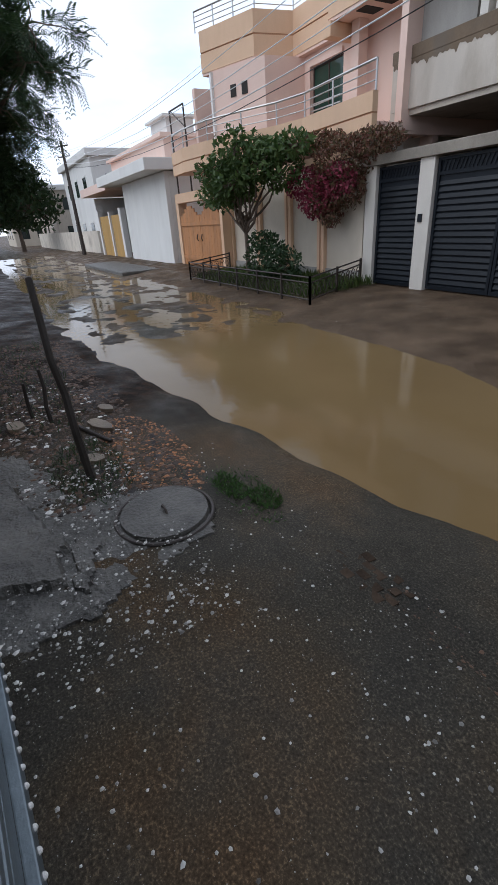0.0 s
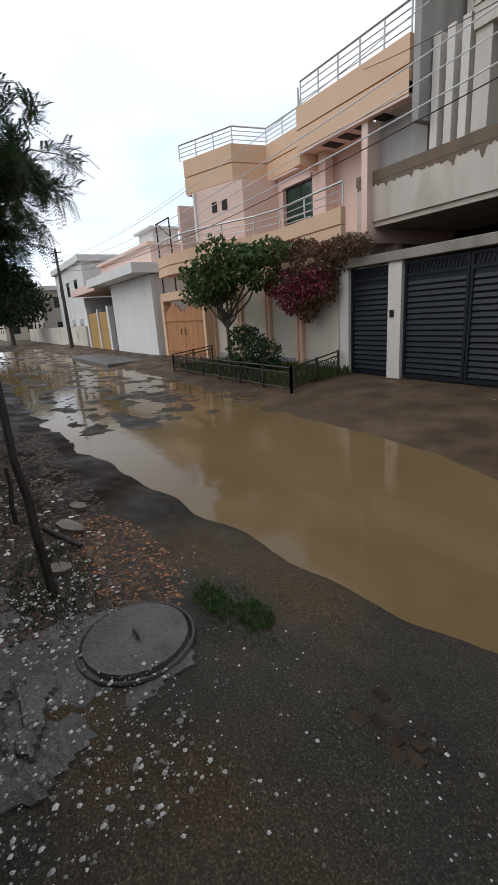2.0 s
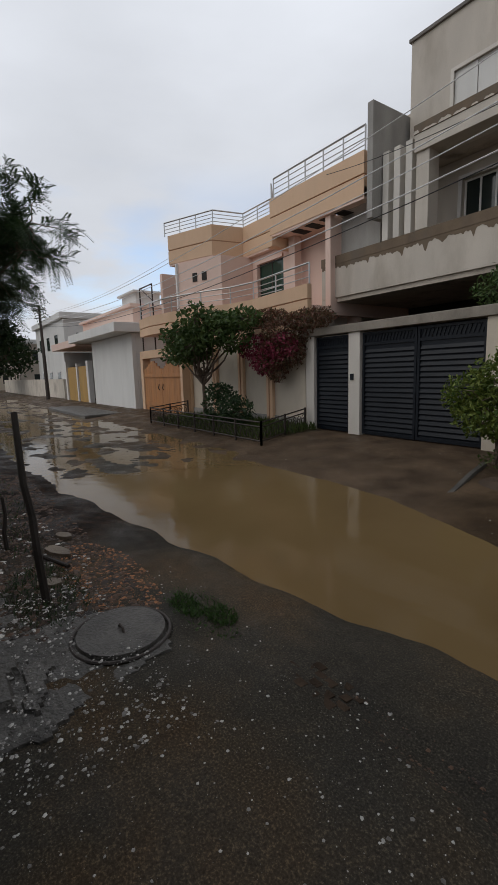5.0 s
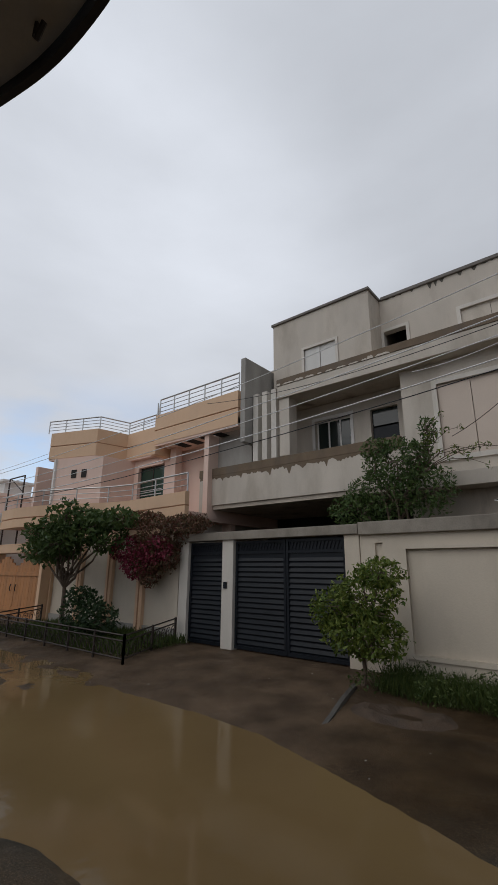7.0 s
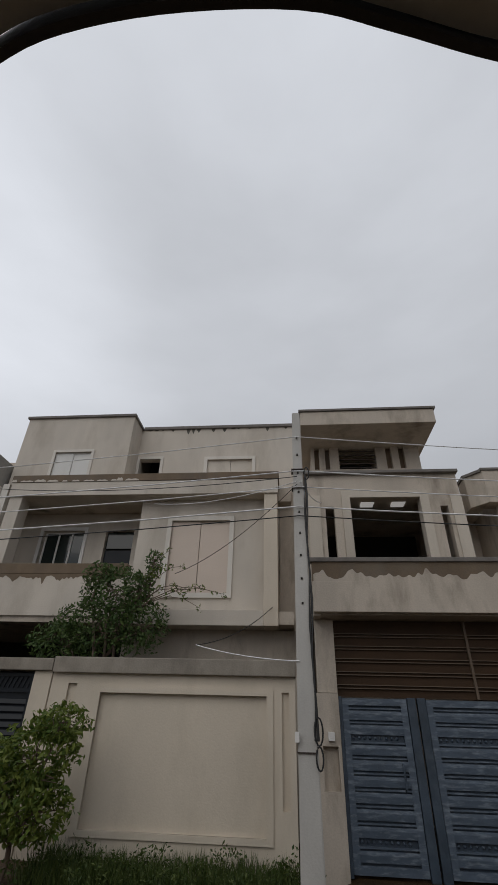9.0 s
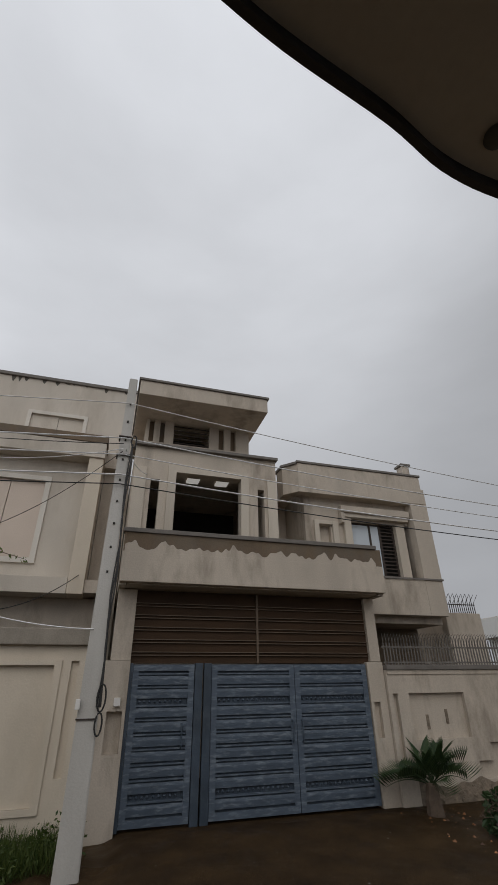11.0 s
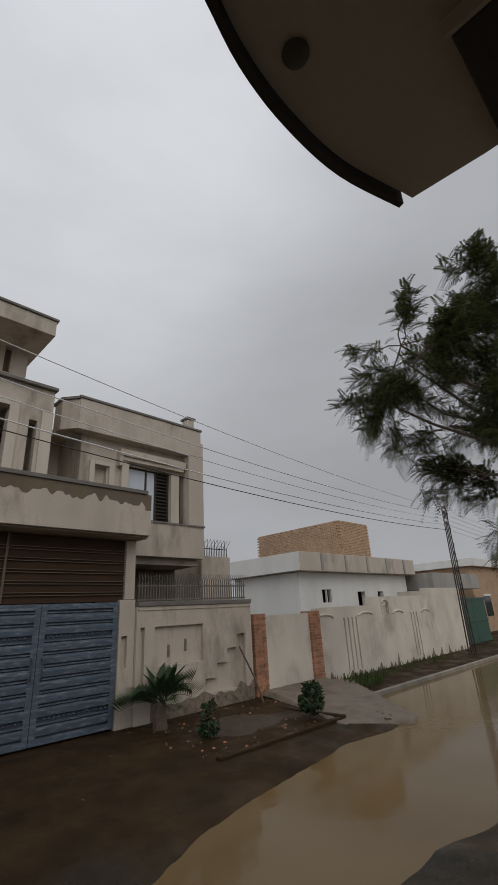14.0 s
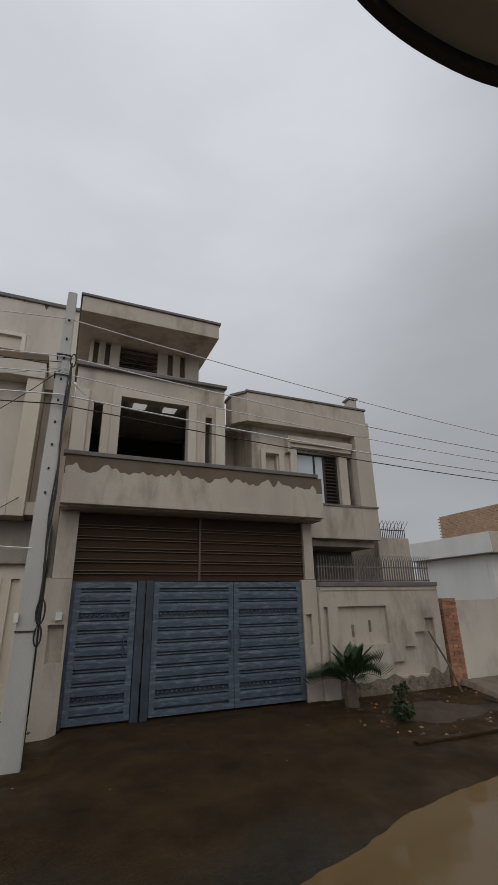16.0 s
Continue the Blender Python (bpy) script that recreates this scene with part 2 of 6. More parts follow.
def leafy(name, colour, colour2, through_light=0.25):
    m = bpy.data.materials.new(name)
    m.use_nodes = True
    n, l = m.node_tree.nodes, m.node_tree.links
    b = n["Principled BSDF"]
    geo = n.new("ShaderNodeNewGeometry")
    mix = n.new("ShaderNodeMix")
    mix.data_type = "RGBA"
    mix.inputs["A"].default_value, mix.inputs["B"].default_value = (*colour, 1), (*colour2, 1)
    l.new(geo.outputs["Random Per Island"], mix.inputs["Factor"])
    l.new(mix.outputs["Result"], b.inputs["Base Color"])
    b.inputs["Roughness"].default_value = 0.5
    b.inputs["Specular IOR Level"].default_value = 0.35
    tr = n.new("ShaderNodeBsdfTranslucent")
    l.new(mix.outputs["Result"], tr.inputs["Color"])
    ms = n.new("ShaderNodeMixShader")
    ms.inputs["Fac"].default_value = through_light
    l.new(b.outputs["BSDF"], ms.inputs[1])
    l.new(tr.outputs["BSDF"], ms.inputs[2])
    l.new(ms.outputs["Shader"], n["Material Output"].inputs["Surface"])
    return m


CHIP_MIX = leafy("mixed_stone_chip", (0.10, 0.09, 0.08), (0.72, 0.70, 0.66), 0.0)
RUBBLE_MIX = leafy("mixed_brick_rubble", (0.05, 0.03, 0.02), (0.46, 0.20, 0.08), 0.0)
MULCH = leafy("rotting_leaf_litter", (0.008, 0.006, 0.005), (0.115, 0.06, 0.032), 0.0)
CLAY = surface("wet_brown_clay", (0.060, 0.037, 0.021), 0.7, vary=0.4, scale=4, fine=50, bump=0.8)
SILT = surface("pale_wet_silt", (0.19, 0.15, 0.11), 0.6, vary=0.3, scale=3, fine=50, bump=0.6, stain=(0.08, 0.055, 0.036), stain_amount=0.8, stain_scale=2.0)
STICK = surface("wet_dark_stick", (0.028, 0.022, 0.018), 0.7, vary=0.3, scale=9, bump=0.4)
LEAF = leafy("green_leaf", (0.042, 0.085, 0.022), (0.105, 0.155, 0.045))
LEAF_DARK = leafy("dark_leaf", (0.02, 0.045, 0.018), (0.05, 0.085, 0.03))
LEAF_YELLOW = leafy("citrus_leaf", (0.06, 0.11, 0.018), (0.19, 0.23, 0.045))
BOUGAIN = leafy("bougainvillea_bract", (0.17, 0.02, 0.04), (0.32, 0.06, 0.10))
BOUGAIN_DRY = leafy("dry_bract", (0.19, 0.075, 0.055), (0.085, 0.075, 0.03))
LEAF_TREE = leafy("mixed_tree_leaf", (0.022, 0.042, 0.018), (0.12, 0.125, 0.04))
GRASS_BRIGHT = leafy("fresh_grass_blade", (0.03, 0.075, 0.016), (0.075, 0.135, 0.035))
GRASS = leafy("grass_blade", (0.035, 0.065, 0.014), (0.095, 0.125, 0.032))


# ---- mesh helpers ----
def part(name, bm, material, parent=None, label="", smooth=False):
    me = bpy.data.meshes.new(name)
    bm.to_mesh(me)
    bm.free()
    me.materials.append(material)
    if smooth:
        for p in me.polygons:
            p.use_smooth = True
    ob = new(name, me)
    if parent:
        ob.parent = parent
    if label:
        ob["label"] = label
    return ob


def thing(name, label, category, group="", kind=""):
    return tagged(new(name), label, category, group, kind)


BOX_F = ((0, 3, 2, 1), (4, 5, 6, 7), (0, 1, 5, 4), (1, 2, 6, 5), (2, 3, 7, 6), (3, 0, 4, 7))


def box(bm, x0, x1, y0, y1, z0, z1, bevel=0.0):
    vs = [bm.verts.new(p) for p in ((x0, y0, z0), (x1, y0, z0), (x1, y1, z0), (x0, y1, z0), (x0, y0, z1), (x1, y0, z1), (x1, y1, z1), (x0, y1, z1))]
    fs = [bm.faces.new([vs[i] for i in f]) for f in BOX_F]
    if bevel:
        es = list({e for f in fs for e in f.edges})
        bmesh.ops.bevel(bm, geom=es, offset=bevel, segments=2, affect="EDGES", profile=0.6)
    return bm


def boxed(name, material, parent, *boxes, bevel=0.0, label=""):
    bm = bmesh.new()
    for b in boxes:
        box(bm, *b, bevel=bevel)
    return part(name, bm, material, parent, label)


def holed(bm, x0, x1, z0, z1, y0, y1, holes=()):
    """A wall slab facing -y with rectangular openings (x0, x1, z0, z1) through it: one connected sheet of cells with real reveals."""
    xs = sorted({x0, x1, *[min(max(v, x0), x1) for h in holes for v in h[:2]]})
    zs = sorted({z0, z1, *[min(max(v, z0), z1) for h in holes for v in h[2:]]})

    def solid(i, k):
        if not (0 <= i < len(xs) - 1 and 0 <= k < len(zs) - 1):
            return False
        cx, cz = (xs[i] + xs[i + 1]) / 2, (zs[k] + zs[k + 1]) / 2
        return not any(h[0] < cx < h[1] and h[2] < cz < h[3] for h in holes)

    vs = {}

    def v(i, k, y):
        if (i, k, y) not in vs:
            vs[i, k, y] = bm.verts.new((xs[i], y, zs[k]))
        return vs[i, k, y]

    for i in range(len(xs) - 1):
        for k in range(len(zs) - 1):
            if not solid(i, k):
                continue
            bm.faces.new((v(i, k, y0), v(i + 1, k, y0), v(i + 1, k + 1, y0), v(i, k + 1, y0)))
            bm.faces.new((v(i, k, y1), v(i, k + 1, y1), v(i + 1, k + 1, y1), v(i + 1, k, y1)))
            if not solid(i - 1, k):
                bm.faces.new((v(i, k, y0), v(i, k + 1, y0), v(i, k + 1, y1), v(i, k, y1)))
            if not solid(i + 1, k):
                bm.faces.new((v(i + 1, k, y0), v(i + 1, k, y1), v(i + 1, k + 1, y1), v(i + 1, k + 1, y0)))
            if not solid(i, k - 1):
                bm.faces.new((v(i, k, y0), v(i, k, y1), v(i + 1, k, y1), v(i + 1, k, y0)))
            if not solid(i, k + 1):
                bm.faces.new((v(i, k + 1, y0), v(i + 1, k + 1, y0), v(i + 1, k + 1, y1), v(i, k + 1, y1)))
    return bm


def wall(name, material, parent, x0, x1, z0, z1, y0, y1, holes=(), label=""):
    return part(name, holed(bmesh.new(), x0, x1, z0, z1, y0, y1, holes), material, parent, label)


def tube(bm, pts, r0, r1=None, sides=6):
    """A tapered tube along points."""
    r1 = r0 if r1 is None else r1
    pts = [Vector(p) for p in pts]
    rings = []
    for i, p in enumerate(pts):
        d = (pts[min(i + 1, len(pts) - 1)] - pts[max(i - 1, 0)]).normalized()
        a = d.orthogonal().normalized() if abs(d.z) > 0.9 else d.cross(Vector((0, 0, 1))).normalized()
        b = d.cross(a)
        r = r0 + (r1 - r0) * i / max(1, len(pts) - 1)
        rings.append([bm.verts.new(p + r * (math.cos(2 * math.pi * k / sides) * a + math.sin(2 * math.pi * k / sides) * b)) for k in range(sides)])
    for s, e in zip(rings[:-1], rings[1:]):
        for k in range(sides):
            bm.faces.new((s[k], s[(k + 1) % sides], e[(k + 1) % sides], e[k]))
    bm.faces.new(rings[0][::-1])
    bm.faces.new(rings[-1])
    return bm


def prism(bm, pts, z0, z1):
    lo = [bm.verts.new((x, y, z0)) for x, y in pts]
    hi = [bm.verts.new((x, y, z1)) for x, y in pts]
    bm.faces.new(lo[::-1])
    bm.faces.new(hi)
    n = len(pts)
    for i in range(n):
        bm.faces.new((lo[i], lo[(i + 1) % n], hi[(i + 1) % n], hi[i]))
    return bm


def sag(a, b, drop, n=14):
    a, b = Vector(a), Vector(b)
    return [a.lerp(b, i / n) - Vector((0, 0, drop * 4 * (i / n) * (1 - i / n))) for i in range(n + 1)]


# ---- ground ----
WATER_Z = -0.16
SHORE_X = (-12.0, -9.0, -7.0, -5.0, -3.7, -2.6, -1.5, -0.9, 0.5, 2.0, 3.48, 4.11, 5.3, 6.65, 7.6, 8.6, 9.7, 11.0, 30.0)     # far shore
SHORE_Y = (4.5, 4.85, 5.1, 5.1, 5.0, 4.65, 4.25, 4.0, 3.65, 3.6, 4.1, 4.4, 4.65, 4.85, 5.05, 4.85, 5.0, 6.85, 6.8)
NEAR_X = (-9.0, -6.8, -4.7, -3.4, -2.7, -2.0, -1.4, -0.5, 5.0, 6.2, 12.0)              # near shore
NEAR_Y = (1.40, 1.68, 1.91, 2.11, 2.22, 2.31, 2.50, 2.54, 2.52, 2.35, 2.2)


def ground_z(x, y):
    n1 = noise.noise(Vector((x * 0.35, y * 0.35, 0.3)))
    n2 = noise.noise(Vector((x * 1.6, y * 1.6, 4.0)))
    n3 = noise.noise(Vector((x * 6.0, y * 6.0, 9.0)))
    near = float(np.interp(x, NEAR_X, NEAR_Y)) + 0.04 * n1 + 0.04 * n2
    far = float(np.interp(x, SHORE_X, SHORE_Y)) - 0.2 + 0.05 * n1 + 0.10 * n2
    bed = -0.235 + 0.02 * n2
    bank = -0.13 + 0.05 * min(1, max(0, (near - y) / 1.2))
    apron = -0.145 + 0.165 * min(1, max(0, (y - far) / 3.6)) ** 0.8
    # softened steps between bank, bed and apron
    a = min(1, max(0, (y - near + 0.25) / 0.5))
    b = min(1, max(0, (y - far + 0.5) / 1.0))
    a, b = a * a * (3 - 2 * a), b * b * (3 - 2 * b)
    z = bank + (bed - bank) * a
    z = z + (apron - z) * b
    if x < -6.0 and 1.0 < y < 6.5:                                     # the broken wet lane further up the road
        k = min(1, (-6.0 - x) / 2.2)
        z += k * ((-0.163 + 0.024 * noise.noise(Vector((x * 0.5, y * 1.3, 6.0))) + 0.026 * noise.noise(Vector((x * 1.4, y * 3.2, 1.0))) + 0.012 * n3) - z) * min(1, max(0, 2.5 * (1 - abs(y - 3.6) / 2.9)))
    z += 0.018 * n2 + 0.006 * n3
    if -1.5 < x < -0.2 and 1.4 < y < 1.8:                              # old wheel rut
        z -= 0.03 * math.exp(-((y - 1.6 - 0.04 * n2) / 0.07) ** 2) * min(1, (x + 1.5) * 5, (-0.2 - x) * 5)
    if -3.4 < x < 1.2 and y > 6.0:                                      # lower verge between the two gate ramps
        z -= 0.11 * min(1, max(0, (x + 3.4) / 0.6)) * min(1, max(0, (1.2 - x) / 0.3)) * min(1, (y - 6.0) / 0.9)
    if y > 8.3:
        z = min(z, -0.0)
    if abs(x) > 45 or y > 20 or y < -10:
        z = -0.1
    return z


def lines(a, b, fine0, fine1, step, grow):
    out = list(np.arange(fine0, fine1 + 1e-6, step))
    s, v = step, fine0
    while v > a:
        s *= grow
        v -= s
        out.insert(0, max(v, a))
    s, v = step, fine1
    while v < b:
        s *= grow
        v += s
        out.append(min(v, b))
    return out


gx, gy = lines(-900, 900, -17, 7, 0.07, 1.07), lines(-600, 900, -1.5, 7.6, 0.07, 1.10)
verts = [(x, y, ground_z(x, y)) for y in gy for x in gx]
faces = [(j * len(gx) + i, j * len(gx) + i + 1, (j + 1) * len(gx) + i + 1, (j + 1) * len(gx) + i) for j in range(len(gy) - 1) for i in range(len(gx) - 1)]
me = bpy.data.meshes.new("ground")
me.from_pydata(verts, [], faces)
for p in me.polygons:
    p.use_smooth = True


def ground_material():
    m = bpy.data.materials.new("wet_mud_and_asphalt")
    m.use_nodes = True
    n, l = m.node_tree.nodes, m.node_tree.links
    b = n["Principled BSDF"]
    geo = n.new("ShaderNodeNewGeometry")

    def tex(scale, detail=6, rough=0.55):
        t = n.new("ShaderNodeTexNoise")
        t.inputs["Scale"].default_value, t.inputs["Detail"].default_value, t.inputs["Roughness"].default_value = scale, detail, rough
        l.new(geo.outputs["Position"], t.inputs["Vector"])
        return t.outputs["Fac"]

    def ramp(src, stops):
        r = n.new("ShaderNodeValToRGB")
        while len(r.color_ramp.elements) < len(stops):
            r.color_ramp.elements.new(0.5)
        for e, (p, c) in zip(r.color_ramp.elements, stops):
            e.position, e.color = p, (*c, 1)
        l.new(src, r.inputs["Fac"])
        return r.outputs["Color"]

    base = ramp(tex(0.9), [(0.30, (0.029, 0.0265, 0.0220)), (0.47, (0.052, 0.0455, 0.0350)), (0.58, (0.075, 0.056, 0.036)), (0.72, (0.098, 0.060, 0.032))])
    # soil colour carries a brightness ramp along x: paler left, darker right
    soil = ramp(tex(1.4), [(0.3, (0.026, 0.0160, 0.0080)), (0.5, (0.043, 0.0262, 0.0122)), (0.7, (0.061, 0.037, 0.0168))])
    pale_soil = ramp(tex(1.4), [(0.3, (0.056, 0.038, 0.025)), (0.5, (0.095, 0.066, 0.043)), (0.7, (0.14, 0.096, 0.062))])
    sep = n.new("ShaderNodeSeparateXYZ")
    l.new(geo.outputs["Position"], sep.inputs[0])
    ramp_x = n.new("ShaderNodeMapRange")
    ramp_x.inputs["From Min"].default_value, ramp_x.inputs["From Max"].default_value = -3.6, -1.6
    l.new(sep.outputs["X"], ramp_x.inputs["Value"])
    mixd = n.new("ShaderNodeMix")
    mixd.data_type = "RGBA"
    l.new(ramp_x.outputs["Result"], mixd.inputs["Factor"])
    l.new(pale_soil, mixd.inputs["A"])
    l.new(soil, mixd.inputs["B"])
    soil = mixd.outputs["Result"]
    warp = n.new("ShaderNodeMath")
    warp.operation = "MULTIPLY_ADD"
    warp.inputs[1].default_value = 2.4
    l.new(tex(0.8), warp.inputs[0])
    l.new(sep.outputs["Y"], warp.inputs[2])
    far = n.new("ShaderNodeMapRange")
    far.inputs["From Min"].default_value, far.inputs["From Max"].default_value = 4.6, 5.8
    l.new(warp.outputs["Value"], far.inputs["Value"])
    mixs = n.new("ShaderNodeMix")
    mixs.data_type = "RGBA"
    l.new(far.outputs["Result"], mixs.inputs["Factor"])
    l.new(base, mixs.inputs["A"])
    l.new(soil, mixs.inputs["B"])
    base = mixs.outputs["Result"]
    bank = n.new("ShaderNodeMapRange")
    bank.inputs["From Min"].default_value, bank.inputs["From Max"].default_value = -2.6, -4.2
    warp2 = n.new("ShaderNodeMath")
    warp2.operation = "MULTIPLY_ADD"
    warp2.inputs[1].default_value = 2.0
    l.new(tex(1.1), warp2.inputs[0])
    l.new(sep.outputs["X"], warp2.inputs[2])
    l.new(warp2.outputs["Value"], bank.inputs["Value"])
    humus = ramp(tex(7), [(0.3, (0.006, 0.0045, 0.0035)), (0.5, (0.019, 0.012, 0.008)), (0.7, (0.042, 0.022, 0.013))])
    mixh = n.new("ShaderNodeMix")
    mixh.data_type = "RGBA"
    side = n.new("ShaderNodeMapRange")
    side.inputs["From Min"].default_value, side.inputs["From Max"].default_value = 2.5, 1.6
    l.new(sep.outputs["Y"], side.inputs["Value"])
    both = n.new("ShaderNodeMath")
    both.operation = "MULTIPLY"
    l.new(bank.outputs["Result"], both.inputs[0])
    l.new(side.outputs["Result"], both.inputs[1])
    l.new(both.outputs["Value"], mixh.inputs["Factor"])
    l.new(base, mixh.inputs["A"])
    l.new(humus, mixh.inputs["B"])
    base = mixh.outputs["Result"]
    grit = ramp(tex(95, 4, 0.65), [(0.33, (0.45, 0.45, 0.45)), (0.55, (1.0, 1.0, 1.0)), (0.68, (2.4, 2.35, 2.25))])
    mul = n.new("ShaderNodeMix")
    mul.data_type, mul.blend_type = "RGBA", "MULTIPLY"
    mul.inputs["Factor"].default_value = 1
    l.new(base, mul.inputs["A"])
    l.new(grit, mul.inputs["B"])
    l.new(mul.outputs["Result"], b.inputs["Base Color"])
    b.inputs["Specular IOR Level"].default_value = 0.10
    rr = n.new("ShaderNodeMapRange")
    rr.inputs["From Min"].default_value, rr.inputs["From Max"].default_value = 0.35, 0.65
    rr.inputs["To Min"].default_value, rr.inputs["To Max"].default_value = 0.36, 0.85
    l.new(tex(1.7), rr.inputs["Value"])
    l.new(rr.outputs["Result"], b.inputs["Roughness"])
    bp = n.new("ShaderNodeBump")
    bp.inputs["Strength"].default_value, bp.inputs["Distance"].default_value = 0.7, 0.012
    l.new(tex(38, 6, 0.7), bp.inputs["Height"])
    l.new(bp.outputs["Normal"], b.inputs["Normal"])
    return m


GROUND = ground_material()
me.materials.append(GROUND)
tagged(new("ground", me), "wet muddy unpaved ground with worn asphalt", "ground", kind="structure")


def water_material():
    m = bpy.data.materials.new("muddy_rain_water")
    m.use_nodes = True
    n, l = m.node_tree.nodes, m.node_tree.links
    b = n["Principled BSDF"]
    geo = n.new("ShaderNodeNewGeometry")
    t = n.new("ShaderNodeTexNoise")
    t.inputs["Scale"].default_value, t.inputs["Detail"].default_value = 0.5, 3
    l.new(geo.outputs["Position"], t.inputs["Vector"])
    r = n.new("ShaderNodeValToRGB")
    r.color_ramp.elements[0].position, r.color_ramp.elements[0].color = 0.3, (0.148, 0.097, 0.043, 1)
    r.color_ramp.elements[1].position, r.color_ramp.elements[1].color = 0.7, (0.188, 0.128, 0.060, 1)
    l.new(t.outputs["Fac"], r.inputs["Fac"])
    l.new(r.outputs["Color"], b.inputs["Base Color"])
    b.inputs["Roughness"].default_value = 0.07
    b.inputs["IOR"].default_value = 1.33
    b.inputs["Specular IOR Level"].default_value = 0.24
    w = n.new("ShaderNodeTexNoise")
    w.inputs["Scale"].default_value, w.inputs["Detail"].default_value = 5.0, 3
    l.new(geo.outputs["Position"], w.inputs["Vector"])
    bp = n.new("ShaderNodeBump")
    bp.inputs["Strength"].default_value, bp.inputs["Distance"].default_value = 0.22, 0.01
    l.new(w.outputs["Fac"], bp.inputs["Height"])
    l.new(bp.outputs["Normal"], b.inputs["Normal"])
    return m


WATER = water_material()
bm = bmesh.new()
for v0, v1, u0, u1 in ((0.6, 7.6, -60, 40),):
    bm.faces.new([bm.verts.new(p) for p in ((u0, v0, WATER_Z), (u1, v0, WATER_Z), (u1, v1, WATER_Z), (u0, v1, WATER_Z))])
tagged(part("water", bm, WATER), "shallow brown muddy rainwater flooding the road", "water", kind="structure")


def drip_strip(name, parent, mat, x0, x1, y, z, reach, down, seed, freq=5.0, label=""):
    """A strip with an uneven running edge, downwards or upwards from z."""
    bm = bmesh.new()
    n = int((x1 - x0) / 0.02)
    last = None
    for i in range(n + 1):
        x = x0 + (x1 - x0) * i / n
        v = 0.5 + 0.5 * noise.noise(Vector((x * freq, seed, 0))) + 0.35 * noise.noise(Vector((x * freq * 2.7, seed, 3)))
        d = reach * (0.12 + 0.88 * max(0.0, min(1.0, v)) ** 2.2)
        pair = (bm.verts.new((x, y, z)), bm.verts.new((x, y, z - d if down else z + d)))
        if last:
            bm.faces.new((last[0], pair[0], pair[1], last[1]))
        last = pair
    return tagged(part(name, bm, mat, parent, label), kind="stuff")


# ---- grey three-storey house with black gates ----
def window(parent, x0, x1, z0, z1, y, frame_mat=TRIM, surround=0.09, pane_mat=GLASS, bars=1, depth=0.12, sill=True):
    """A window set in an opening: proud surround, frame, panes in two leaves."""
    w = thing_part("window", parent)
    if surround:
        s = surround
        bm = holed(bmesh.new(), x0 - s, x1 + s, z0 - s, z1 + s, y - 0.035, y + 0.02, [(x0, x1, z0, z1)])
        part("surround", bm, frame_mat, w)
    f = 0.045
    part("window_frame", holed(bmesh.new(), x0, x1, z0, z1, y + depth, y + depth + 0.05,
         [(x0 + f + i * (x1 - x0 - f) / (bars + 1), x0 + (i + 1) * (x1 - x0 - f) / (bars + 1), z0 + f, z1 - f) for i in range(bars + 1)]), frame_mat, w)
    for i in range(bars + 1):
        a, c = x0 + f + i * (x1 - x0 - f) / (bars + 1), x0 + (i + 1) * (x1 - x0 - f) / (bars + 1)
        boxed("pane", pane_mat, w, (a, c, y + depth + 0.02, y + depth + 0.028, z0 + f, z1 - f))
    return w


def thing_part(name, parent):
    ob = new(name)
    ob.parent = parent
    return ob


h1 = thing("grey_house", "grey plastered three-storey house with rain-stained balcony", "house")
BY = 9.9
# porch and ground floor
# porch walls coloured near black for the shade under the floor slab
wall("porch_back_wall", SHADE_BLACK, h1, -9.9, -3.5, 0, 3.7, 13.4, 13.6)
boxed("porch_side_wall", GREY_PAINT, h1, (-10.1, -9.9, 10.16, 13.6, 0, 3.55))
boxed("porch_pillar", GREY_PAINT, h1, (-10.0, -9.72, 9.9, 10.15, 0, 3.675), bevel=0.01)
wall("ground_floor_wall", PLASTER, h1, -3.5, 0.55, 0, 3.52, 10.5, 10.75)
boxed("porch_inner_wall", SHADE_BLACK, h1, (-3.52, -3.3, 10.76, 13.4, 0, 3.7))
boxed("floor_slab", PLASTER, h1, (-10.05, 0.35, 9.96, 13.6, 3.56, 3.82))
# balcony parapet with a darker damp upper band
boxed("balcony_parapet", GREY_PAINT, h1, (-10.0, -3.44, BY, BY + 0.14, 3.68, 4.60), bevel=0.01)
boxed("parapet_band", DAMP_SHADE, h1, (-10.02, -3.44, BY - 0.012, BY + 0.152, 4.60, 4.84), bevel=0.01)
boxed("parapet_side", GREY_PAINT, h1, (-10.0, -9.86, BY + 0.153, 11.2, 3.83, 4.8))
# drips of damp down the parapet
drip_strip("damp_drip", h1, DAMP_SHADE, -9.98, -3.46, BY - 0.004, 4.605, 0.34, True, 3.0, 4.5, "brown damp stains running down")
boxed("corner_pier", GREY_PAINT, h1, (-9.96, -9.62, BY + 0.16, BY + 0.4, 4.6, 5.75))
boxed("unpainted_side_wall", CONCRETE, h1, (-9.61, -8.07, BY + 0.25, BY + 0.40, 4.4, 6.15))
boxed("fin_wall", CONCRETE, h1, (-8.06, -7.88, 9.58, 12.0, 5.4, 8.10), bevel=0.015)
for i in range(3):
    boxed("slat", PALE_TRIM, h1, (-7.84 + i * 0.335, -7.66 + i * 0.335, BY + 0.02, BY + 0.3, 4.85, 6.95), bevel=0.01)
boxed("column", GREY_PAINT, h1, (-6.86, -6.52, BY, BY + 0.4, 4.85, 6.58), bevel=0.015)
